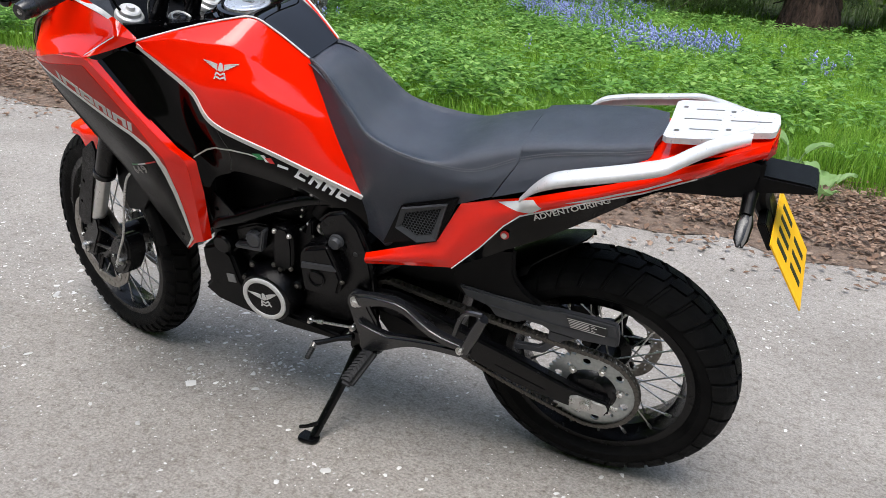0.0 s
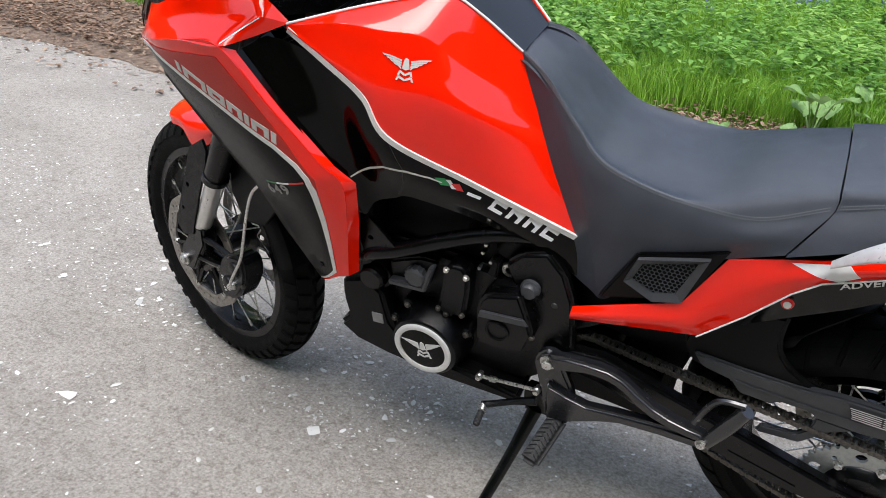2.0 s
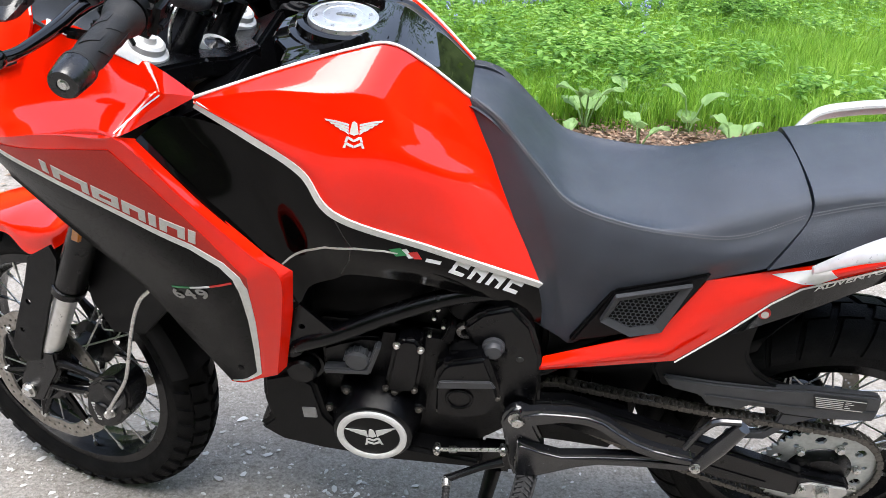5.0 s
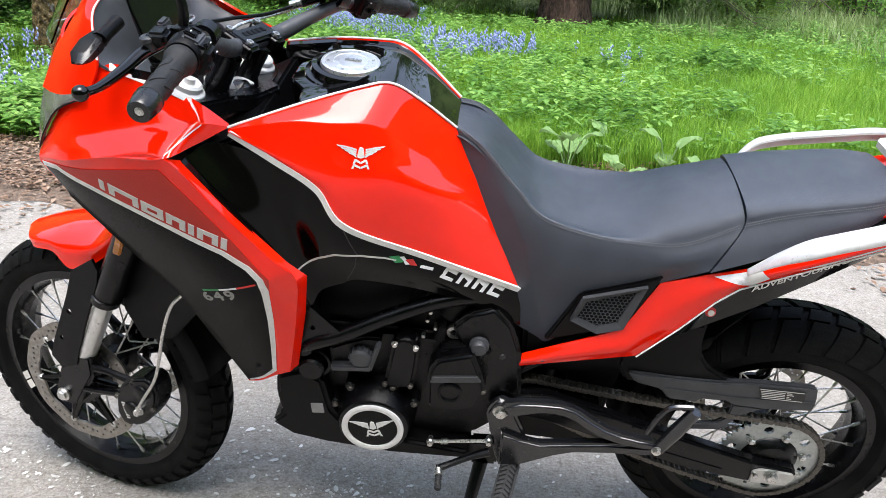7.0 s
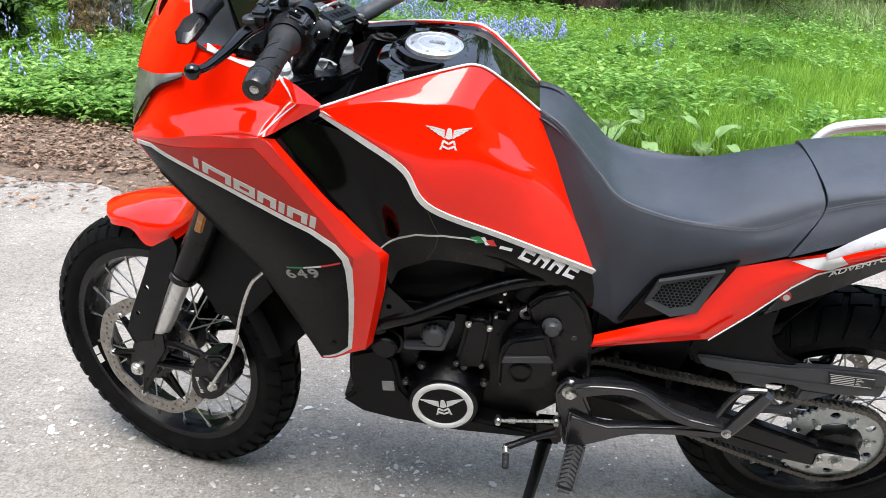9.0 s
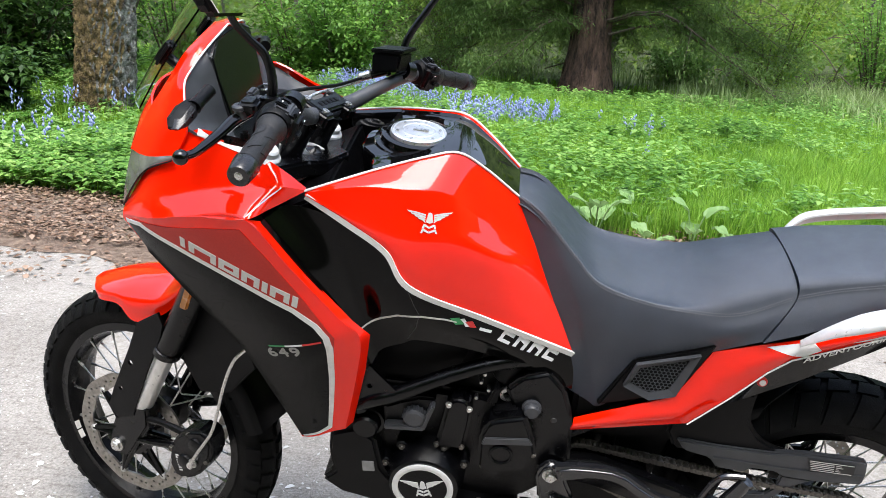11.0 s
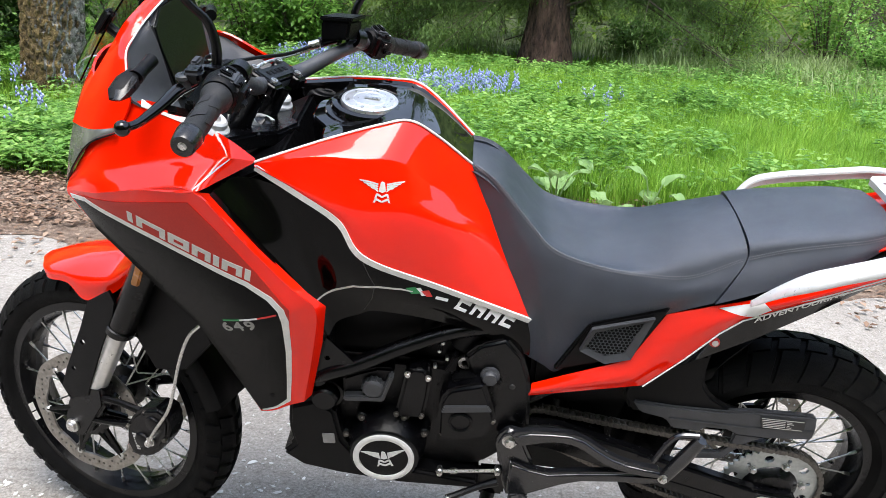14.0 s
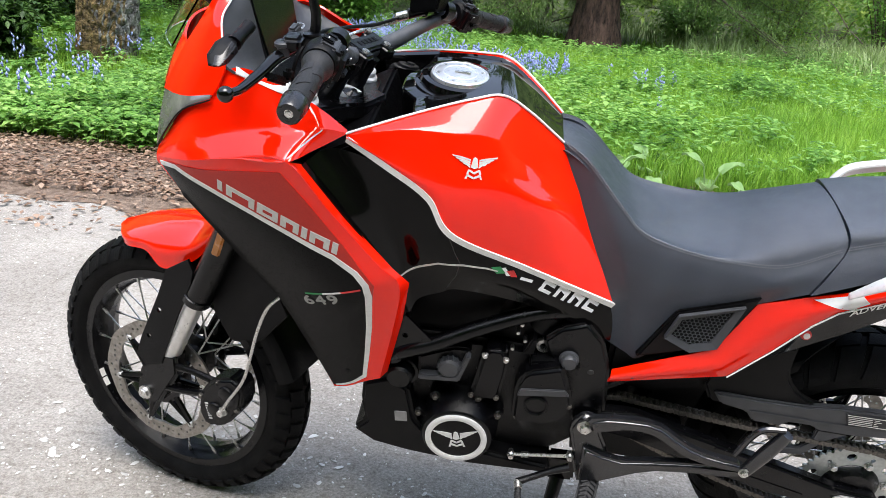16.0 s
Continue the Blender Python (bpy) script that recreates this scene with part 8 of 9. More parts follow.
# ---- swingarm, chain, rear brake, tail ----
SPROCKET_Y = -0.098
for sd in (-1, 1):
    bm = bmesh.new()
    prism(bm, [(-0.565, 0.470), (-0.480, 0.476), (-0.329, 0.428), (-0.195, 0.386), (-0.043, 0.336), (0.046, 0.320), (0.054, 0.312), (0.050, 0.276), (0.030, 0.272), (-0.050, 0.275), (-0.181, 0.300), (-0.309, 0.345), (-0.480, 0.405), (-0.565, 0.420)], sd * 0.122 - 0.014, sd * 0.122 + 0.014, 0.007, 3)
    prism(bm, [(-0.300, 0.414), (-0.195, 0.382), (-0.044, 0.332), (-0.044, 0.327), (-0.195, 0.376), (-0.305, 0.408)], sd * 0.137 - 0.0015, sd * 0.137 + 0.0015, 0.001)
    if sd < 0:
        prism(bm, [(-0.228, 0.347), (-0.100, 0.310), (-0.100, 0.306), (-0.228, 0.342)], -0.138, -0.135, 0.001)
    arm = part("swingarm", bm, FRAME_BLACK, bike, "black box-section swingarm")
    bm = bmesh.new()
    prism(bm, [(-0.040, 0.280), (0.038, 0.276), (0.050, 0.300), (0.044, 0.314), (-0.024, 0.322), (-0.040, 0.314)], sd * 0.138 - 0.003, sd * 0.138 + 0.003, 0.002)
    part("axle_plate", bm, ALLOY, arm, "dark steel chain adjuster plate")
    bm = bmesh.new()
    bolt(bm, (0.000, sd * 0.141, 0.306), (0, sd, 0), 0.013, 0.013)
    part("axle_nut", bm, STEEL, arm, "bright rear axle nut")
    bm = bmesh.new()
    rod(bm, (0.046, sd * 0.124, 0.298), (0.070, sd * 0.124, 0.296), 0.005, 10)
    part("chain_adjuster", bm, STEEL, arm)
    bm = bmesh.new()
    bolt(bm, (-0.033, sd * 0.141, 0.304), (0, sd, 0), 0.006, 0.006)
    part("plate_bolt", bm, STEEL, arm)
bm = bmesh.new()
block(bm, (-0.420, 0, 0.425), (0.09, 0.23, 0.06), Matrix.Rotation(radians(14), 4, "Y"), 0.01)
part("swingarm_bridge", bm, FRAME_BLACK, bike)
bm = bmesh.new()
tube(bm, [(-0.42, 0.02, 0.44), (-0.36, 0.02, 0.74)], [0.022, 0.022], 14, 2)
part("shock", bm, FRAME_BLACK, bike, "black rear shock")
bm = bmesh.new()
coil = []
for k in range(97):
    a = 2 * math.pi * k / 12
    t = k / 96
    c = Vector((-0.415, 0.02, 0.47)).lerp(Vector((-0.365, 0.02, 0.70)), t)
    coil.append(c + Vector((0.032 * math.cos(a), 0.032 * math.sin(a), 0)))
tube(bm, coil, 0.0055, 8, 192)
part("shock_spring", bm, FRAME_BLACK, bike, "black shock spring")

bm = bmesh.new()
prism(bm, [(-0.540, 0.500), (-0.540, 0.650), (-0.330, 0.760), (-0.205, 0.788), (-0.185, 0.690), (-0.245, 0.612), (-0.345, 0.510), (-0.440, 0.480)], -0.075, 0.075, 0.01)
part("inner_fender", bm, BLACK_PLASTIC, bike, "black inner fender and battery box")

# sprocket, its carrier, chain links
bm = bmesh.new()
teeth = []
for k in range(46 * 4):
    a = 2 * math.pi * k / (46 * 4)
    teeth.append(((0.1115 if k % 4 in (0, 1) else 0.1050) * math.cos(a), (0.1115 if k % 4 in (0, 1) else 0.1050) * math.sin(a)))
slots = [(0.084, 2 * math.pi * k / 12 + 0.2, 0.0105 if k % 2 else 0.0050) for k in range(12)]
holed_ring(bm, (0, SPROCKET_Y, 0.314), teeth, circle(0.058, 40), slots, -0.003, 0.003)
part("rear_sprocket", bm, SPROCKET, rear_wheel, "bright steel rear sprocket", sharp=25)
bm = bmesh.new()
turned(bm, [(0.020, 0.020), (0.045, 0.018), (0.060, 0.006), (0.062, 0.002), (0.062, -0.02), (0.020, -0.03)], (0, SPROCKET_Y, 0.314), (0, -1, 0), 40, True)
part("sprocket_carrier", bm, FRAME_BLACK, rear_wheel)
pieces("sprocket_bolt", [lambda b, a=2 * math.pi * k / 6 + 0.2: bolt(b, (0.0690 * math.cos(a), SPROCKET_Y - 0.004, 0.314 + 0.0690 * math.sin(a)), (0, -1, 0), 0.0075, 0.009) for k in range(6)], STEEL, rear_wheel)
brake_disc(REAR_C, 0.128, 0.098, rear_wheel, Matrix(), 0.086, 0.056, 6)
bm = bmesh.new()
prism(bm, [(-0.13, 0.36), (-0.10, 0.42), (-0.04, 0.43), (-0.03, 0.39), (-0.08, 0.33)], 0.066, 0.120, 0.008)
part("rear_caliper", bm, ENGINE_BLACK, bike, "black rear brake caliper")


def chain_line():
    """The chain's run round both sprockets, even in length."""
    fc, fr, rc, rr = (-0.515, 0.452), 0.036, (0.0, 0.314), 0.109
    pts = []
    ang = math.atan2(rc[1] - fc[1], rc[0] - fc[0])
    d = math.hypot(rc[0] - fc[0], rc[1] - fc[1])
    tilt = math.acos((fr - rr) / d)
    a0, a1 = ang + tilt, ang - tilt
    top0 = (fc[0] + fr * math.cos(a0), fc[1] + fr * math.sin(a0))
    top1 = (rc[0] + rr * math.cos(a0), rc[1] + rr * math.sin(a0))
    for k in range(21):
        t = k / 20
        pts.append((top0[0] + (top1[0] - top0[0]) * t, top0[1] + (top1[1] - top0[1]) * t - 0.006 * math.sin(math.pi * t)))
    for k in range(1, 24):
        a = a0 + (a1 - a0) * k / 24
        pts.append((rc[0] + rr * math.cos(a), rc[1] + rr * math.sin(a)))
    low0 = (rc[0] + rr * math.cos(a1), rc[1] + rr * math.sin(a1))
    low1 = (fc[0] + fr * math.cos(a1), fc[1] + fr * math.sin(a1))
    for k in range(21):
        t = k / 20
        pts.append((low0[0] + (low1[0] - low0[0]) * t, low0[1] + (low1[1] - low0[1]) * t - 0.018 * math.sin(math.pi * t)))
    for k in range(1, 12):
        a = a1 + (a0 - 2 * math.pi - a1) * k / 12
        pts.append((fc[0] + fr * math.cos(a), fc[1] + fr * math.sin(a)))
    pts.append(pts[0])
    return even_line([(x, 0, z) for x, z in pts], 112)


bm = bmesh.new()
line = chain_line()
for q in line[:-1]:
    rod(bm, (q.x, SPROCKET_Y - 0.0095, q.z), (q.x, SPROCKET_Y + 0.0095, q.z), 0.0048, 8)
chain = part("chain", bm, DARK_STEEL, bike, "dark steel drive chain")
pitch = (line[1] - line[0]).length


def link_mesh(half, y):
    bm = bmesh.new()
    for s in (-1, 1):
        outline = []
        for k in range(16):
            a = 2 * math.pi * k / 16
            outline.append((math.cos(a) * 0.0066 + (pitch / 2 if math.cos(a) > 0 else -pitch / 2), math.sin(a) * (0.0066 if abs(math.cos(a)) > 0.3 else 0.0050)))
        prism(bm, outline, s * y - 0.0011, s * y + 0.0011, 0)
    me = bpy.data.meshes.new("link")
    bmesh.ops.recalc_face_normals(bm, faces=bm.faces)
    bm.to_mesh(me)
    bm.free()
    me.materials.append(DARK_STEEL)
    return me


link_meshes = [link_mesh(0, 0.0062), link_mesh(0, 0.0088)]
for i in range(112):
    a, b = line[i], line[i + 1]
    ob = new("link", link_meshes[i % 2])
    ob.parent = chain
    c = (a + b) / 2
    ob.matrix_basis = Matrix.Translation((c.x, SPROCKET_Y, c.z)) @ Matrix.Rotation(-math.atan2(b.z - a.z, b.x - a.x), 4, "Y")

# chain guard with its small warning label
bm = bmesh.new()
prism(bm, [(-0.330, 0.534), (-0.246, 0.526), (-0.144, 0.523), (-0.084, 0.529), (0.030, 0.527), (0.044, 0.524), (0.050, 0.492), (0.049, 0.464), (-0.038, 0.459), (-0.108, 0.463), (-0.120, 0.474), (-0.172, 0.476), (-0.182, 0.464), (-0.238, 0.468), (-0.256, 0.492), (-0.310, 0.505)], -0.108, -0.090, 0.004)
prism(bm, [(-0.108, 0.466), (-0.040, 0.462), (-0.078, 0.440), (-0.119, 0.390), (-0.192, 0.384), (-0.188, 0.403), (-0.130, 0.410), (-0.112, 0.432)], -0.106, -0.094, 0.003)
prism(bm, [(-0.250, 0.500), (-0.100, 0.490), (0.046, 0.492), (0.046, 0.489), (-0.100, 0.486), (-0.250, 0.495)], -0.1105, -0.1075, 0.001)
cguard = part("chain_guard", bm, GREY_PLASTIC, bike, "satin dark grey chain guard")
bm = bmesh.new()
prism(bm, [(-0.070, 0.520), (0.022, 0.516), (0.024, 0.492), (-0.060, 0.494)], -0.1112, -0.1075, 0)
part("warning_label", bm, MARK_BLACK, cguard, "small warning label with fine print")
bm = bmesh.new()
for k in range(6):
    for u0, u1 in (((0.03, 0.56), (0.60, 0.66 + 0.05 * (k % 3))) if 0 < k < 5 else ((0.02, 0.98),)):
        z0, x0, x1 = 0.5190 - 0.0046 * k, -0.0695 + 0.0016 * k, 0.0215
        xa, xb = x0 + (x1 - x0) * u0, x0 + (x1 - x0) * u1
        prism(bm, [(xa, z0 - 0.0032 * u0), (xb, z0 - 0.0032 * u1), (xb, z0 - 0.0032 * u1 - 0.0013), (xa, z0 - 0.0032 * u0 - 0.0013)], -0.1118, -0.1110, 0)
part("label_print", bm, LETTER, cguard, "pale bars of fine print")
# folded pillion footpeg
for sd in (-1, 1):
    bm = bmesh.new()
    tube(bm, [(-0.270, sd * 0.222, 0.446), (-0.246, sd * 0.224, 0.500), (-0.222, sd * 0.226, 0.556)], [0.012, 0.0145, 0.012], 12)
    tube(bm, [(-0.296, sd * 0.216, 0.480), (-0.280, sd * 0.218, 0.530), (-0.262, sd * 0.220, 0.556), (-0.226, sd * 0.222, 0.562)], 0.006, 8)
    pp = part("pillion_footpeg", bm, SATIN_CAST, bike, "black folded pillion footpeg")
    bm = bmesh.new()
    bolt(bm, (-0.276, sd * 0.232, 0.452), (0, sd, 0), 0.008, 0.008)
    part("peg_bolt", bm, STEEL, pp)
    if sd > 0:
        bm = bmesh.new()
        tube(bm, [(-0.575, 0.157, 0.475), (-0.470, 0.170, 0.498), (-0.370, 0.196, 0.490), (-0.292, 0.224, 0.496)], 0.012, 12, 30)
        part("footpeg_hanger", bm, FRAME_BLACK, bike, "black forged footpeg hanger")
# plain blocks added to fill the dark gaps round linkage and mud flap
bm = bmesh.new()
prism(bm, [(-0.66, 0.52), (-0.50, 0.60), (-0.37, 0.60), (-0.335, 0.50), (-0.33, 0.40), (-0.40, 0.34), (-0.52, 0.34), (-0.66, 0.36)], 0.02, 0.10, 0.01)
prism(bm, [(-0.580, 0.410), (-0.440, 0.410), (-0.380, 0.370), (-0.352, 0.300), (-0.372, 0.252), (-0.470, 0.262), (-0.560, 0.266), (-0.590, 0.310)], -0.055, 0.060, 0.012, 3)
prism(bm, [(-0.450, 0.330), (-0.450, 0.610), (-0.312, 0.612), (-0.328, 0.500), (-0.348, 0.410), (-0.352, 0.330)], -0.068, 0.068, 0.010, 3)
part("gap_filler", bm, BLACK_PLASTIC, bike, "black blocks added to fill the dark gaps round the shock linkage")
bm = bmesh.new()
tube(bm, [(-0.47, 0.0, 0.38), (-0.45, 0.0, 0.50), (-0.43, 0.0, 0.66)], [0.030, 0.034, 0.026], 14, 8)
part("shock_absorber", bm, FRAME_BLACK, bike, "black rear shock absorber")
bm = bmesh.new()
prism(bm, [(-0.36, 0.70), (-0.24, 0.80), (-0.10, 0.865), (0.09, 0.925), (0.12, 0.925), (0.10, 0.885), (-0.02, 0.82), (-0.16, 0.745), (-0.30, 0.62)], -0.112, 0.112, 0.004)
part("seat_base", bm, BLACK_PLASTIC, bike, "black base under the pillion seat")
bm = bmesh.new()
prism(bm, [(-0.76, 1.00), (-0.70, 0.985), (-0.62, 0.90), (-0.55, 0.82), (-0.50, 0.72), (-0.50, 0.62), (-0.60, 0.62), (-0.76, 0.74)], -0.085, 0.085, 0.01)
part("seat_nose_base", bm, BLACK_PLASTIC, bike, "black base under the seat's nose")
# hugger over the rear tyre
rows = []
for u in (-1.0, -0.85, 0.0, 0.85, 1.0):
    row = []
    for a in np.linspace(2.16 if u < -0.9 else 2.06 if u < 0 else 1.76, 3.05, 8):
        rad = 0.342 + 0.010 * math.sin((a - 1.6) * 2.2) - (0.034 if abs(u) == 1 else 0.014 if u else 0)
        row.append((rad * math.cos(a), 0.078 * u, 0.321 + rad * math.sin(a)))
    rows.append(row)
bm = bmesh.new()
shell(bm, rows, 24, 14, 0.004, (1, 0, -1))
prism(bm, [(-0.352, 0.545), (-0.342, 0.590), (-0.305, 0.622), (-0.250, 0.652), (-0.196, 0.662), (-0.198, 0.628), (-0.197, 0.596), (-0.188, 0.574), (-0.170, 0.552), (-0.142, 0.534), (-0.105, 0.524), (-0.120, 0.506), (-0.250, 0.492), (-0.330, 0.500)], -0.100, -0.084, 0.007, 3)
part("hugger", bm, BLACK_PLASTIC, bike, "black rear hugger")
# tail: red side panels, black lower panel, grille, grab rails, rack
SIDE_TOP = [(-0.544, -0.150, 0.598), (-0.455, -0.148, 0.634), (-0.366, -0.143, 0.668), (-0.312, -0.130, 0.771), (-0.240, -0.137, 0.800), (-0.155, -0.138, 0.826), (0.000, -0.130, 0.884), (0.095, -0.120, 0.924), (0.195, -0.090, 0.960), (0.264, -0.048, 0.980)]
SIDE_LOW = [(-0.547, -0.150, 0.566), (-0.440, -0.148, 0.588), (-0.330, -0.141, 0.606), (-0.264, -0.138, 0.677), (-0.212, -0.138, 0.744), (-0.177, -0.138, 0.777), (-0.049, -0.134, 0.833), (0.056, -0.122, 0.872), (0.150, -0.098, 0.910), (0.260, -0.048, 0.950)]
mid_row = [((a[0] + b[0]) / 2, (a[1] + b[1]) / 2 - 0.008, (a[2] + b[2]) / 2) for a, b in zip(SIDE_TOP, SIDE_LOW)]
tail_left, TAIL_TREE = both("tail_panel", [SIDE_TOP, mid_row, SIDE_LOW], RED, "glossy red tail side panel", 54, 10, 0.004, along=False)
bm = bmesh.new()
shell(bm, [[(-0.10, -0.112, 0.872), (0.05, -0.100, 0.926), (0.190, -0.086, 0.962), (0.264, -0.047, 0.980)], [(-0.10, 0, 0.885), (0.05, 0, 0.938), (0.190, 0, 0.970), (0.270, 0, 0.982)], [(-0.10, 0.112, 0.872), (0.05, 0.100, 0.926), (0.190, 0.086, 0.962), (0.264, 0.047, 0.980)]], 16, 12, 0.004, (0, 0, -1))
part("tail_top", bm, RED, bike, "red tail top behind the seat")
bm = bmesh.new()
tube(bm, [(x, y - 0.0045, z + 0.001) for x, y, z in SIDE_LOW[2:9]], 0.0015, 6, 48, smooth=False)
part("tail_line", bm, STRIPE_AND_GLINT, tail_left, "pale edge line")
bm = bmesh.new()
turned(bm, [(0, 0.003), (0.005, 0.003), (0.0065, 0), (0, 0)], (-0.505, -0.1525, 0.590), (0, -1, 0), 16)
part("tail_screw", bm, MARK_BLACK, tail_left)
# first shape: highlight at the rail's foot, painted white; second: white stripe
bm = bmesh.new()
drape(bm, [[(-0.225, 0.800), (-0.150, 0.822), (-0.132, 0.806), (-0.155, 0.786)], [(-0.085, 0.828), (0.055, 0.884), (0.120, 0.914), (0.125, 0.908), (-0.045, 0.836)]], TAIL_TREE, 0.0008)
part("stripe_and_highlight", bm, WHITE, tail_left, "white stripe and painted highlight on the tail panel")
tail_lower, LOWER_TREE = both("lower_tail_panel", [
    [(-0.330, -0.134, 0.610), (-0.264, -0.134, 0.675), (-0.212, -0.134, 0.742), (-0.177, -0.134, 0.776), (-0.049, -0.130, 0.832), (0.056, -0.118, 0.871), (0.180, -0.088, 0.932)],
    [(-0.330, -0.116, 0.594), (-0.277, -0.112, 0.624), (-0.210, -0.112, 0.668), (-0.128, -0.108, 0.716), (-0.034, -0.106, 0.784), (0.052, -0.104, 0.850), (0.180, -0.078, 0.915)]], PANEL_BLACK, "black lower tail panel", 36, 6, 0.004, along=False)
bm = words("ADVENTOURING", 0.0210, (-0.150, 0.7655), 25.5, 1.02, 0.25)
laid(bm, [LOWER_TREE], 0.0022)
part("tail_lettering", bm, STRIPE_AND_GLINT, tail_lower, "silver tail lettering", flat=True)
bm = bmesh.new()
turned(bm, [(0, 0.003), (0.008, 0.003), (0.0095, 0.002), (0.010, 0), (0, 0)], (-0.212, -0.131, 0.716), (0, -1, 0.15), 28)
part("tail_roundel", bm, RED_MARK, tail_lower, "red roundel")
bm = bmesh.new()
turned(bm, [(0, 0.001), (0.006, 0.001), (0.006, 0), (0, 0)], (-0.212, -0.1352, 0.7166), (0, -1, 0.15), 20)
part("roundel_disc", bm, LETTER, tail_lower, "silver roundel centre")
# grille panel below the seat
for sd in (-1, 1):
    bm = bmesh.new()
    prism(bm, [(-0.505, 0.626), (-0.450, 0.742), (-0.310, 0.792), (-0.335, 0.732), (-0.360, 0.672), (-0.430, 0.650)], sd * 0.129 - 0.012, sd * 0.129 + 0.012, 0.004)
    grille = part("grille_panel", bm, BLACK_PLASTIC, bike, "black side grille panel")
    opening = [(-0.451, 0.691), (-0.438, 0.727), (-0.352, 0.757), (-0.377, 0.684), (-0.414, 0.673)]
    border = [(-0.463, 0.686), (-0.446, 0.738), (-0.336, 0.772), (-0.365, 0.674), (-0.412, 0.659)]
    for k in range(5):
        a, b, c, d = border[k], border[(k + 1) % 5], opening[(k + 1) % 5], opening[k]
        bm = bmesh.new()
        outer = [bm.verts.new((q[0], sd * (0.1500 if q in border else 0.1435), q[1])) for q in (a, b, c, d)]
        inner = [bm.verts.new((q[0], sd * 0.138, q[1])) for q in (a, b, c, d)]
        bm.faces.new(outer)
        bm.faces.new(list(reversed(inner)))
        for q in range(4):
            bm.faces.new((outer[q], inner[q], inner[(q + 1) % 4], outer[(q + 1) % 4]))
        part("grille_frame", bm, GREY_PLASTIC, grille, "bevelled grey grille frame", flat=True)
    bm = bmesh.new()

    def within(x, z):
        return all((b[0] - a[0]) * (z - a[1]) - (b[1] - a[1]) * (x - a[0]) < 0 for a, b in zip(opening, opening[1:] + opening[:1]))

    for r_ in range(14):
        for c_ in range(20):
            x, z = -0.452 + c_ * 0.0078 + (r_ % 2) * 0.0039, 0.674 + r_ * 0.0068
            if within(x, z):
                pts = [(x + 0.0045 * math.cos(k * math.pi / 3 + 0.5236), sd * 0.1425, z + 0.0045 * math.sin(k * math.pi / 3 + 0.5236)) for k in range(6)]
                for k in range(6):
                    tube(bm, [pts[k], pts[(k + 1) % 6]], 0.0009, 4, 1, cap=False)
    part("grille_mesh", bm, GREY_PLASTIC, grille, "honeycomb mesh")
# grab rails and rack
RAIL = [(-0.176, -0.152, 0.824), (-0.140, -0.176, 0.872), (-0.104, -0.192, 0.905), (-0.055, -0.190, 0.922), (0.000, -0.182, 0.935), (0.058, -0.171, 0.949), (0.098, -0.160, 0.960), (0.126, -0.136, 0.970), (0.156, -0.105, 0.978), (0.190, -0.074, 0.984), (0.228, -0.045, 0.988)]
for sd in (-1, 1):
    # a cast bar with a broad flat face, tapering to its front end
    rows = []
    for dy, dz in ((0.020, 0.001), (0.016, 0.007), (0.000, 0.006), (-0.011, -0.003), (-0.013, -0.010), (-0.008, -0.018), (0.004, -0.020), (0.012, -0.012)):
        rows.append([(x, sd * -(y + dy * min(1.0, 0.35 + i * 0.35)), z + dz * min(1.0, 0.35 + i * 0.35)) for i, (x, y, z) in enumerate(RAIL)])
    rows.append(rows[0])
    bm = bmesh.new()
    shell(bm, rows, 60, 24, 0, (0, -sd, 0))
    bmesh.ops.remove_doubles(bm, verts=bm.verts, dist=1e-6)
    bmesh.ops.holes_fill(bm, edges=[e for e in bm.edges if len(e.link_faces) == 1], sides=0)
    part("grab_rail", bm, SILVER, bike, "silver cast grab rail")
tmp = [(0.074, -0.078), (0.082, -0.088), (0.130, -0.088), (0.170, -0.080), (0.206, -0.060), (0.222, -0.050), (0.258, -0.044), (0.266, -0.036), (0.270, 0.0), (0.266, 0.036), (0.258, 0.044), (0.222, 0.050), (0.206, 0.060), (0.170, 0.080), (0.130, 0.088), (0.082, 0.088), (0.074, 0.078), (0.076, 0.0)]
bm = bmesh.new()


def slot(x0, x1, y, w=0.004):
    return [(x0, y - w), (x1, y - w), (x1 + w * 0.7, y), (x1, y + w), (x0, y + w), (x0 - w * 0.7, y)]


tmpb = bmesh.new()
edges = []
for lp in [tmp, slot(0.116, 0.166, -0.046, 0.0026), slot(0.100, 0.166, 0.0, 0.0026), slot(0.116, 0.166, 0.046, 0.0026), slot(0.184, 0.254, 0.0, 0.0026)] + [[(cx + 0.0055 * math.cos(k * math.pi / 4), cy + 0.0055 * math.sin(k * math.pi / 4)) for k in range(8)] for cx, cy in ((0.094, -0.055), (0.184, -0.041), (0.094, 0.055), (0.184, 0.041))]:
    vs = [tmpb.verts.new((x, y, 0)) for x, y in lp]
    edges += [tmpb.edges.new((vs[i], vs[(i + 1) % len(vs)])) for i in range(len(vs))]
bmesh.ops.triangle_fill(tmpb, edges=edges, use_beauty=True)
hi = {v: bm.verts.new((v.co.x, v.co.y, 0.974 + 0.11 * (v.co.x - 0.08) + 0.004)) for v in tmpb.verts}
lo = {v: bm.verts.new((v.co.x, v.co.y, 0.974 + 0.11 * (v.co.x - 0.08) - 0.008)) for v in tmpb.verts}
for f in tmpb.faces:
    bm.faces.new([hi[v] for v in f.verts])
    bm.faces.new([lo[v] for v in reversed(f.verts)])
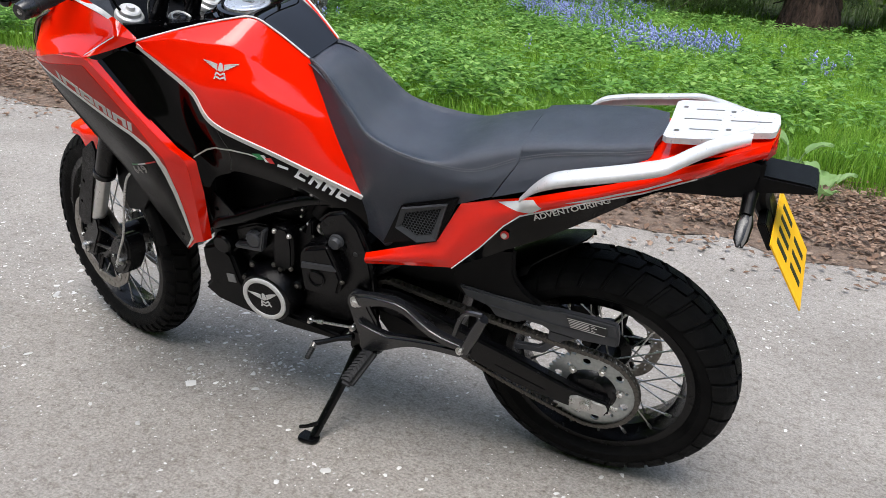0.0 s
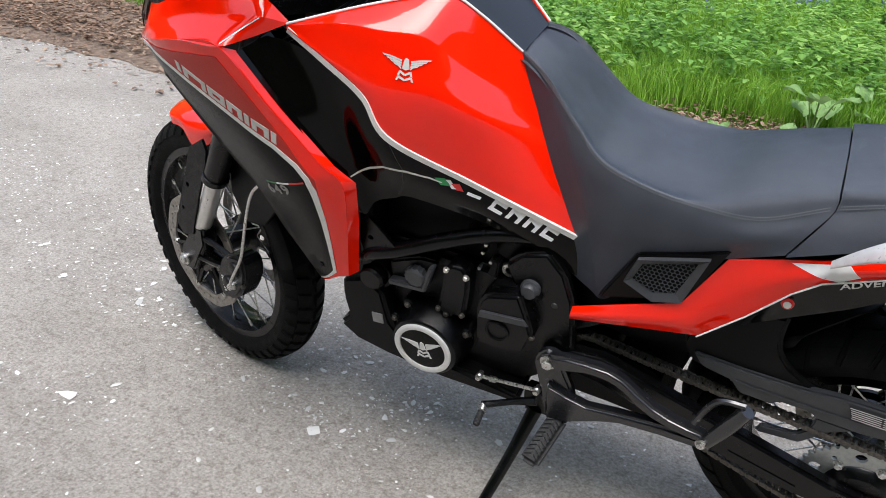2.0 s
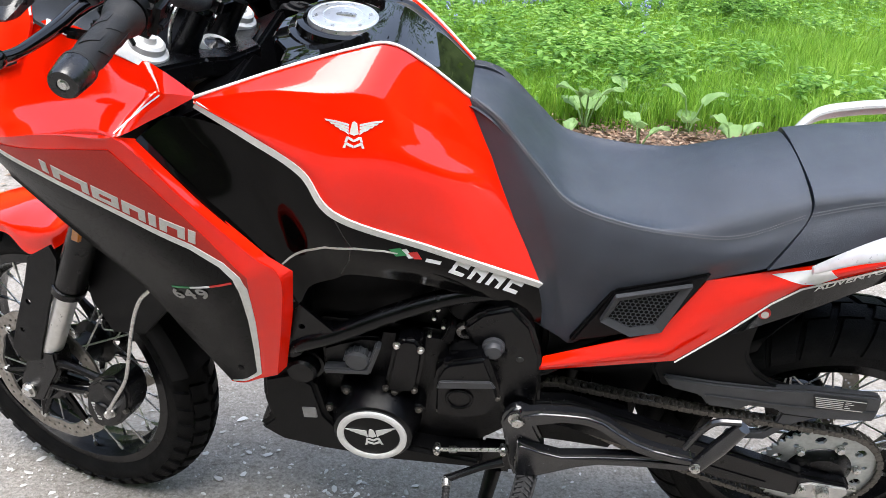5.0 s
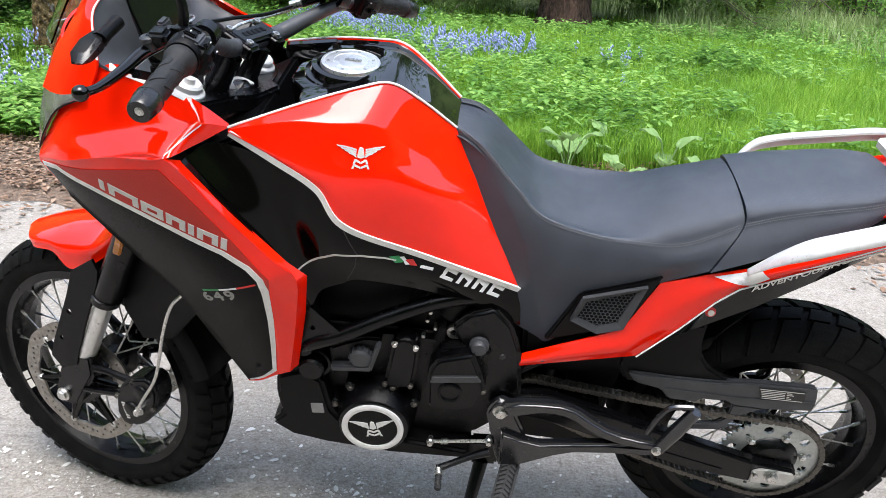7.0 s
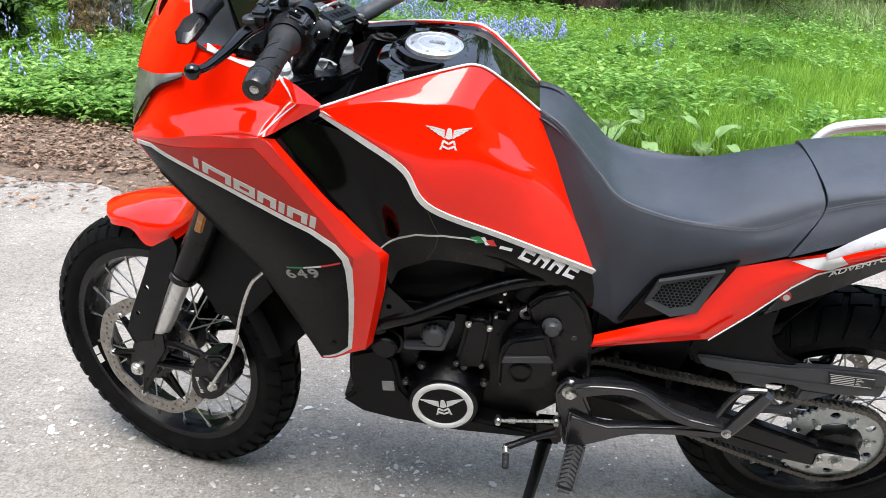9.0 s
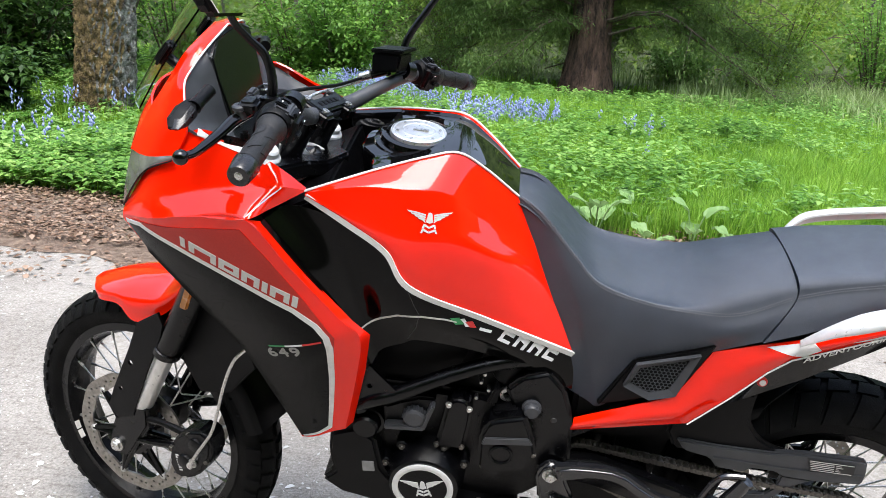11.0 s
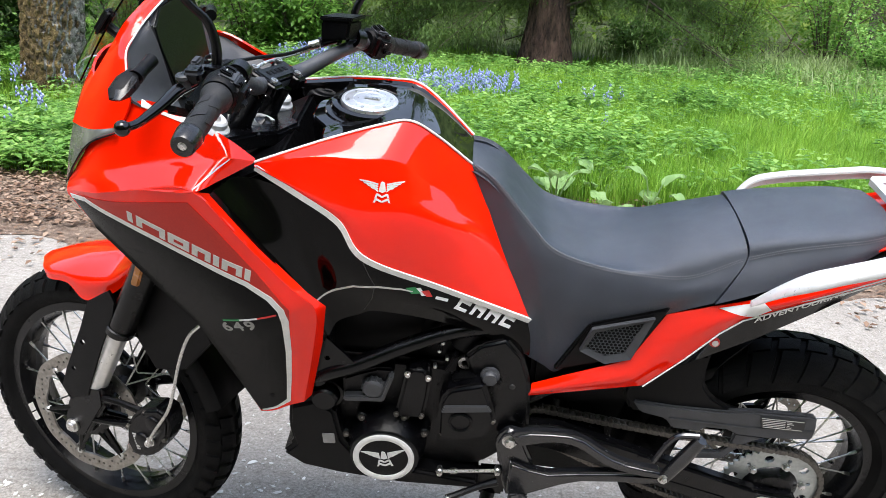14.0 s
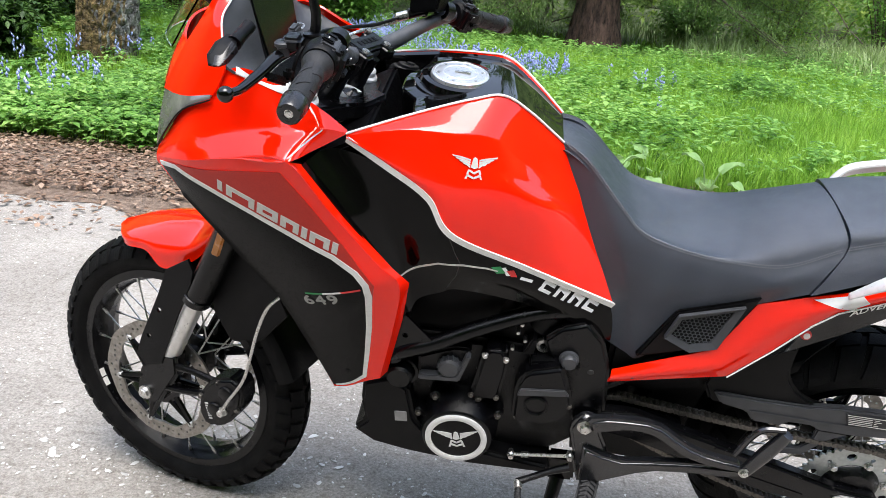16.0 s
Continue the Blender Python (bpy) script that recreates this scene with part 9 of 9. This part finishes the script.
for e in tmpb.edges:
    if len(e.link_faces) == 1:
        bm.faces.new((hi[e.verts[0]], hi[e.verts[1]], lo[e.verts[1]], lo[e.verts[0]]))
tmpb.free()
part("luggage_rack", bm, SILVER, bike, "silver slotted luggage rack", sharp=25)
# tail light, mudguard arm, plate, rear signals
bm = bmesh.new()
prism(bm, [(0.225, 0.958), (0.268, 0.976), (0.276, 0.962), (0.258, 0.935), (0.225, 0.935)], -0.046, 0.050, 0.006)
part("tail_light", bm, RED_LENS, bike, "red tail light")
bm = bmesh.new()
prism(bm, [(0.030, 0.832), (0.120, 0.895), (0.190, 0.925), (0.232, 0.950), (0.262, 0.945), (0.262, 0.905), (0.252, 0.868), (0.225, 0.858), (0.110, 0.845)], -0.058, 0.058, 0.008)
undertail = part("undertail", bm, BLACK_PLASTIC, bike, "black undertail")
bm = bmesh.new()
prism(bm, [(0.240, 0.915), (0.266, 0.912), (0.346, 0.908), (0.358, 0.902), (0.356, 0.890), (0.300, 0.882), (0.246, 0.872)], -0.050, 0.036, 0.004)
tube(bm, [(0.262, 0.0, 0.890), (0.262, 0.0, 0.850), (0.276, 0.0, 0.815), (0.298, 0.0, 0.770)], [0.024, 0.020, 0.016, 0.012], 10)
prism(bm, [(0.268, 0.820), (0.284, 0.826), (0.311, 0.772), (0.298, 0.766)], -0.070, 0.070, 0.002)
part("plate_holder", bm, BLACK_PLASTIC, undertail, "black plate holder arm")
# number plate, its characters as plain bars
PLATE = [Vector((0.302, 0.110, 0.806)), Vector((0.299, -0.110, 0.806)), Vector((0.378, -0.110, 0.674)), Vector((0.379, 0.110, 0.674))]


def on_plate(u, v, off):
    a = PLATE[0].lerp(PLATE[1], u)
    b = PLATE[3].lerp(PLATE[2], u)
    n = (PLATE[1] - PLATE[0]).cross(PLATE[3] - PLATE[0]).normalized()
    return a.lerp(b, v) + n * off


def plate_quad(bm, u0, v0, u1, v1, a, b):
    top = [bm.verts.new(on_plate(u, v, b)) for u, v in ((u0, v0), (u1, v0), (u1, v1), (u0, v1))]
    low = [bm.verts.new(on_plate(u, v, a)) for u, v in ((u0, v0), (u1, v0), (u1, v1), (u0, v1))]
    bm.faces.new(top)
    bm.faces.new(list(reversed(low)))
    for i in range(4):
        bm.faces.new((top[i], low[i], low[(i + 1) % 4], top[(i + 1) % 4]))


bm = bmesh.new()
plate_quad(bm, 0, 0, 1, 1, -0.0015, 0.0015)
plate = part("number_plate", bm, YELLOW, bike, "yellow rear number plate", flat=True)
bm = bmesh.new()
for v0, v1, us in ((0.12, 0.44, (0.12, 0.32, 0.52, 0.72)), (0.56, 0.88, (0.22, 0.44, 0.66))):
    for u in us:
        for sgn in (-1, 1):
            plate_quad(bm, u + 0.015, v0, u + 0.10, v1, sgn * 0.0016, sgn * 0.0024)
part("plate_bars", bm, MARK_BLACK, plate, "black bars in place of characters", flat=True)
for sd in (-1, 1):
    bm = bmesh.new()
    tube(bm, [(0.246, sd * 0.040, 0.872), (0.246, sd * 0.066, 0.860), (0.246, sd * 0.090, 0.846)], [0.015, 0.013, 0.012], 12)
    sig = part("rear_signal", bm, BLACK_PLASTIC, undertail, "black rear turn signal")
    for d_, wide, tall_, mat, nm in ((0.0, 0.026, 0.020, BAR_END, "signal_body"), (0.008, 0.020, 0.014, PANEL_BLACK, "signal_lens")):
        bm = bmesh.new()
        for t_, w_, h_ in ((0.0, 0.45, 0.7), (0.35, 1.0, 1.0), (0.8, 0.8, 0.75), (1.0, 0.2, 0.2)):
            c = Vector((0.246 + d_, sd * 0.084, 0.850)).lerp(Vector((0.243 + d_, sd * 0.150, 0.814)), t_)
            for a_ in range(8):
                bm.verts.new(c + Vector((wide * w_ * 0.5 * math.cos(a_ * math.pi / 4), 0, tall_ * h_ * 0.5 * math.sin(a_ * math.pi / 4))))
        bmesh.ops.convex_hull(bm, input=bm.verts[:])
        part(nm, bm, mat, undertail, "dark wedge-shaped signal body" if d_ == 0 else "smoked signal lens")

# seat stitching and the seam between the seats
bm = bmesh.new()
for line_, n_ in (([(-0.686, -0.0675, 1.0165), (-0.640, -0.0855, 0.9855), (-0.578, -0.1015, 0.9205), (-0.530, -0.1145, 0.8775), (-0.450, -0.1255, 0.8575), (-0.370, -0.1295, 0.8505), (-0.285, -0.1275, 0.8525), (-0.197, -0.1165, 0.8895)], 150),
                  ([(-0.190, -0.1165, 0.8925), (-0.130, -0.1145, 0.9115), (-0.060, -0.1105, 0.9255), (0.010, -0.1035, 0.9355), (0.062, -0.0865, 0.9415)], 70)):
    q = even_line(by_index(line_, 200), n_ * 2)
    for i in range(0, n_ * 2, 2):
        for dz in (0.0, 0.0052):
            o = Vector((0, 0.0004, dz))
            tube(bm, [q[i] + o, q[i + 1] + o], 0.00075, 4, 1)
part("seat_stitching", bm, THREAD, bike, "double row of grey stitching")
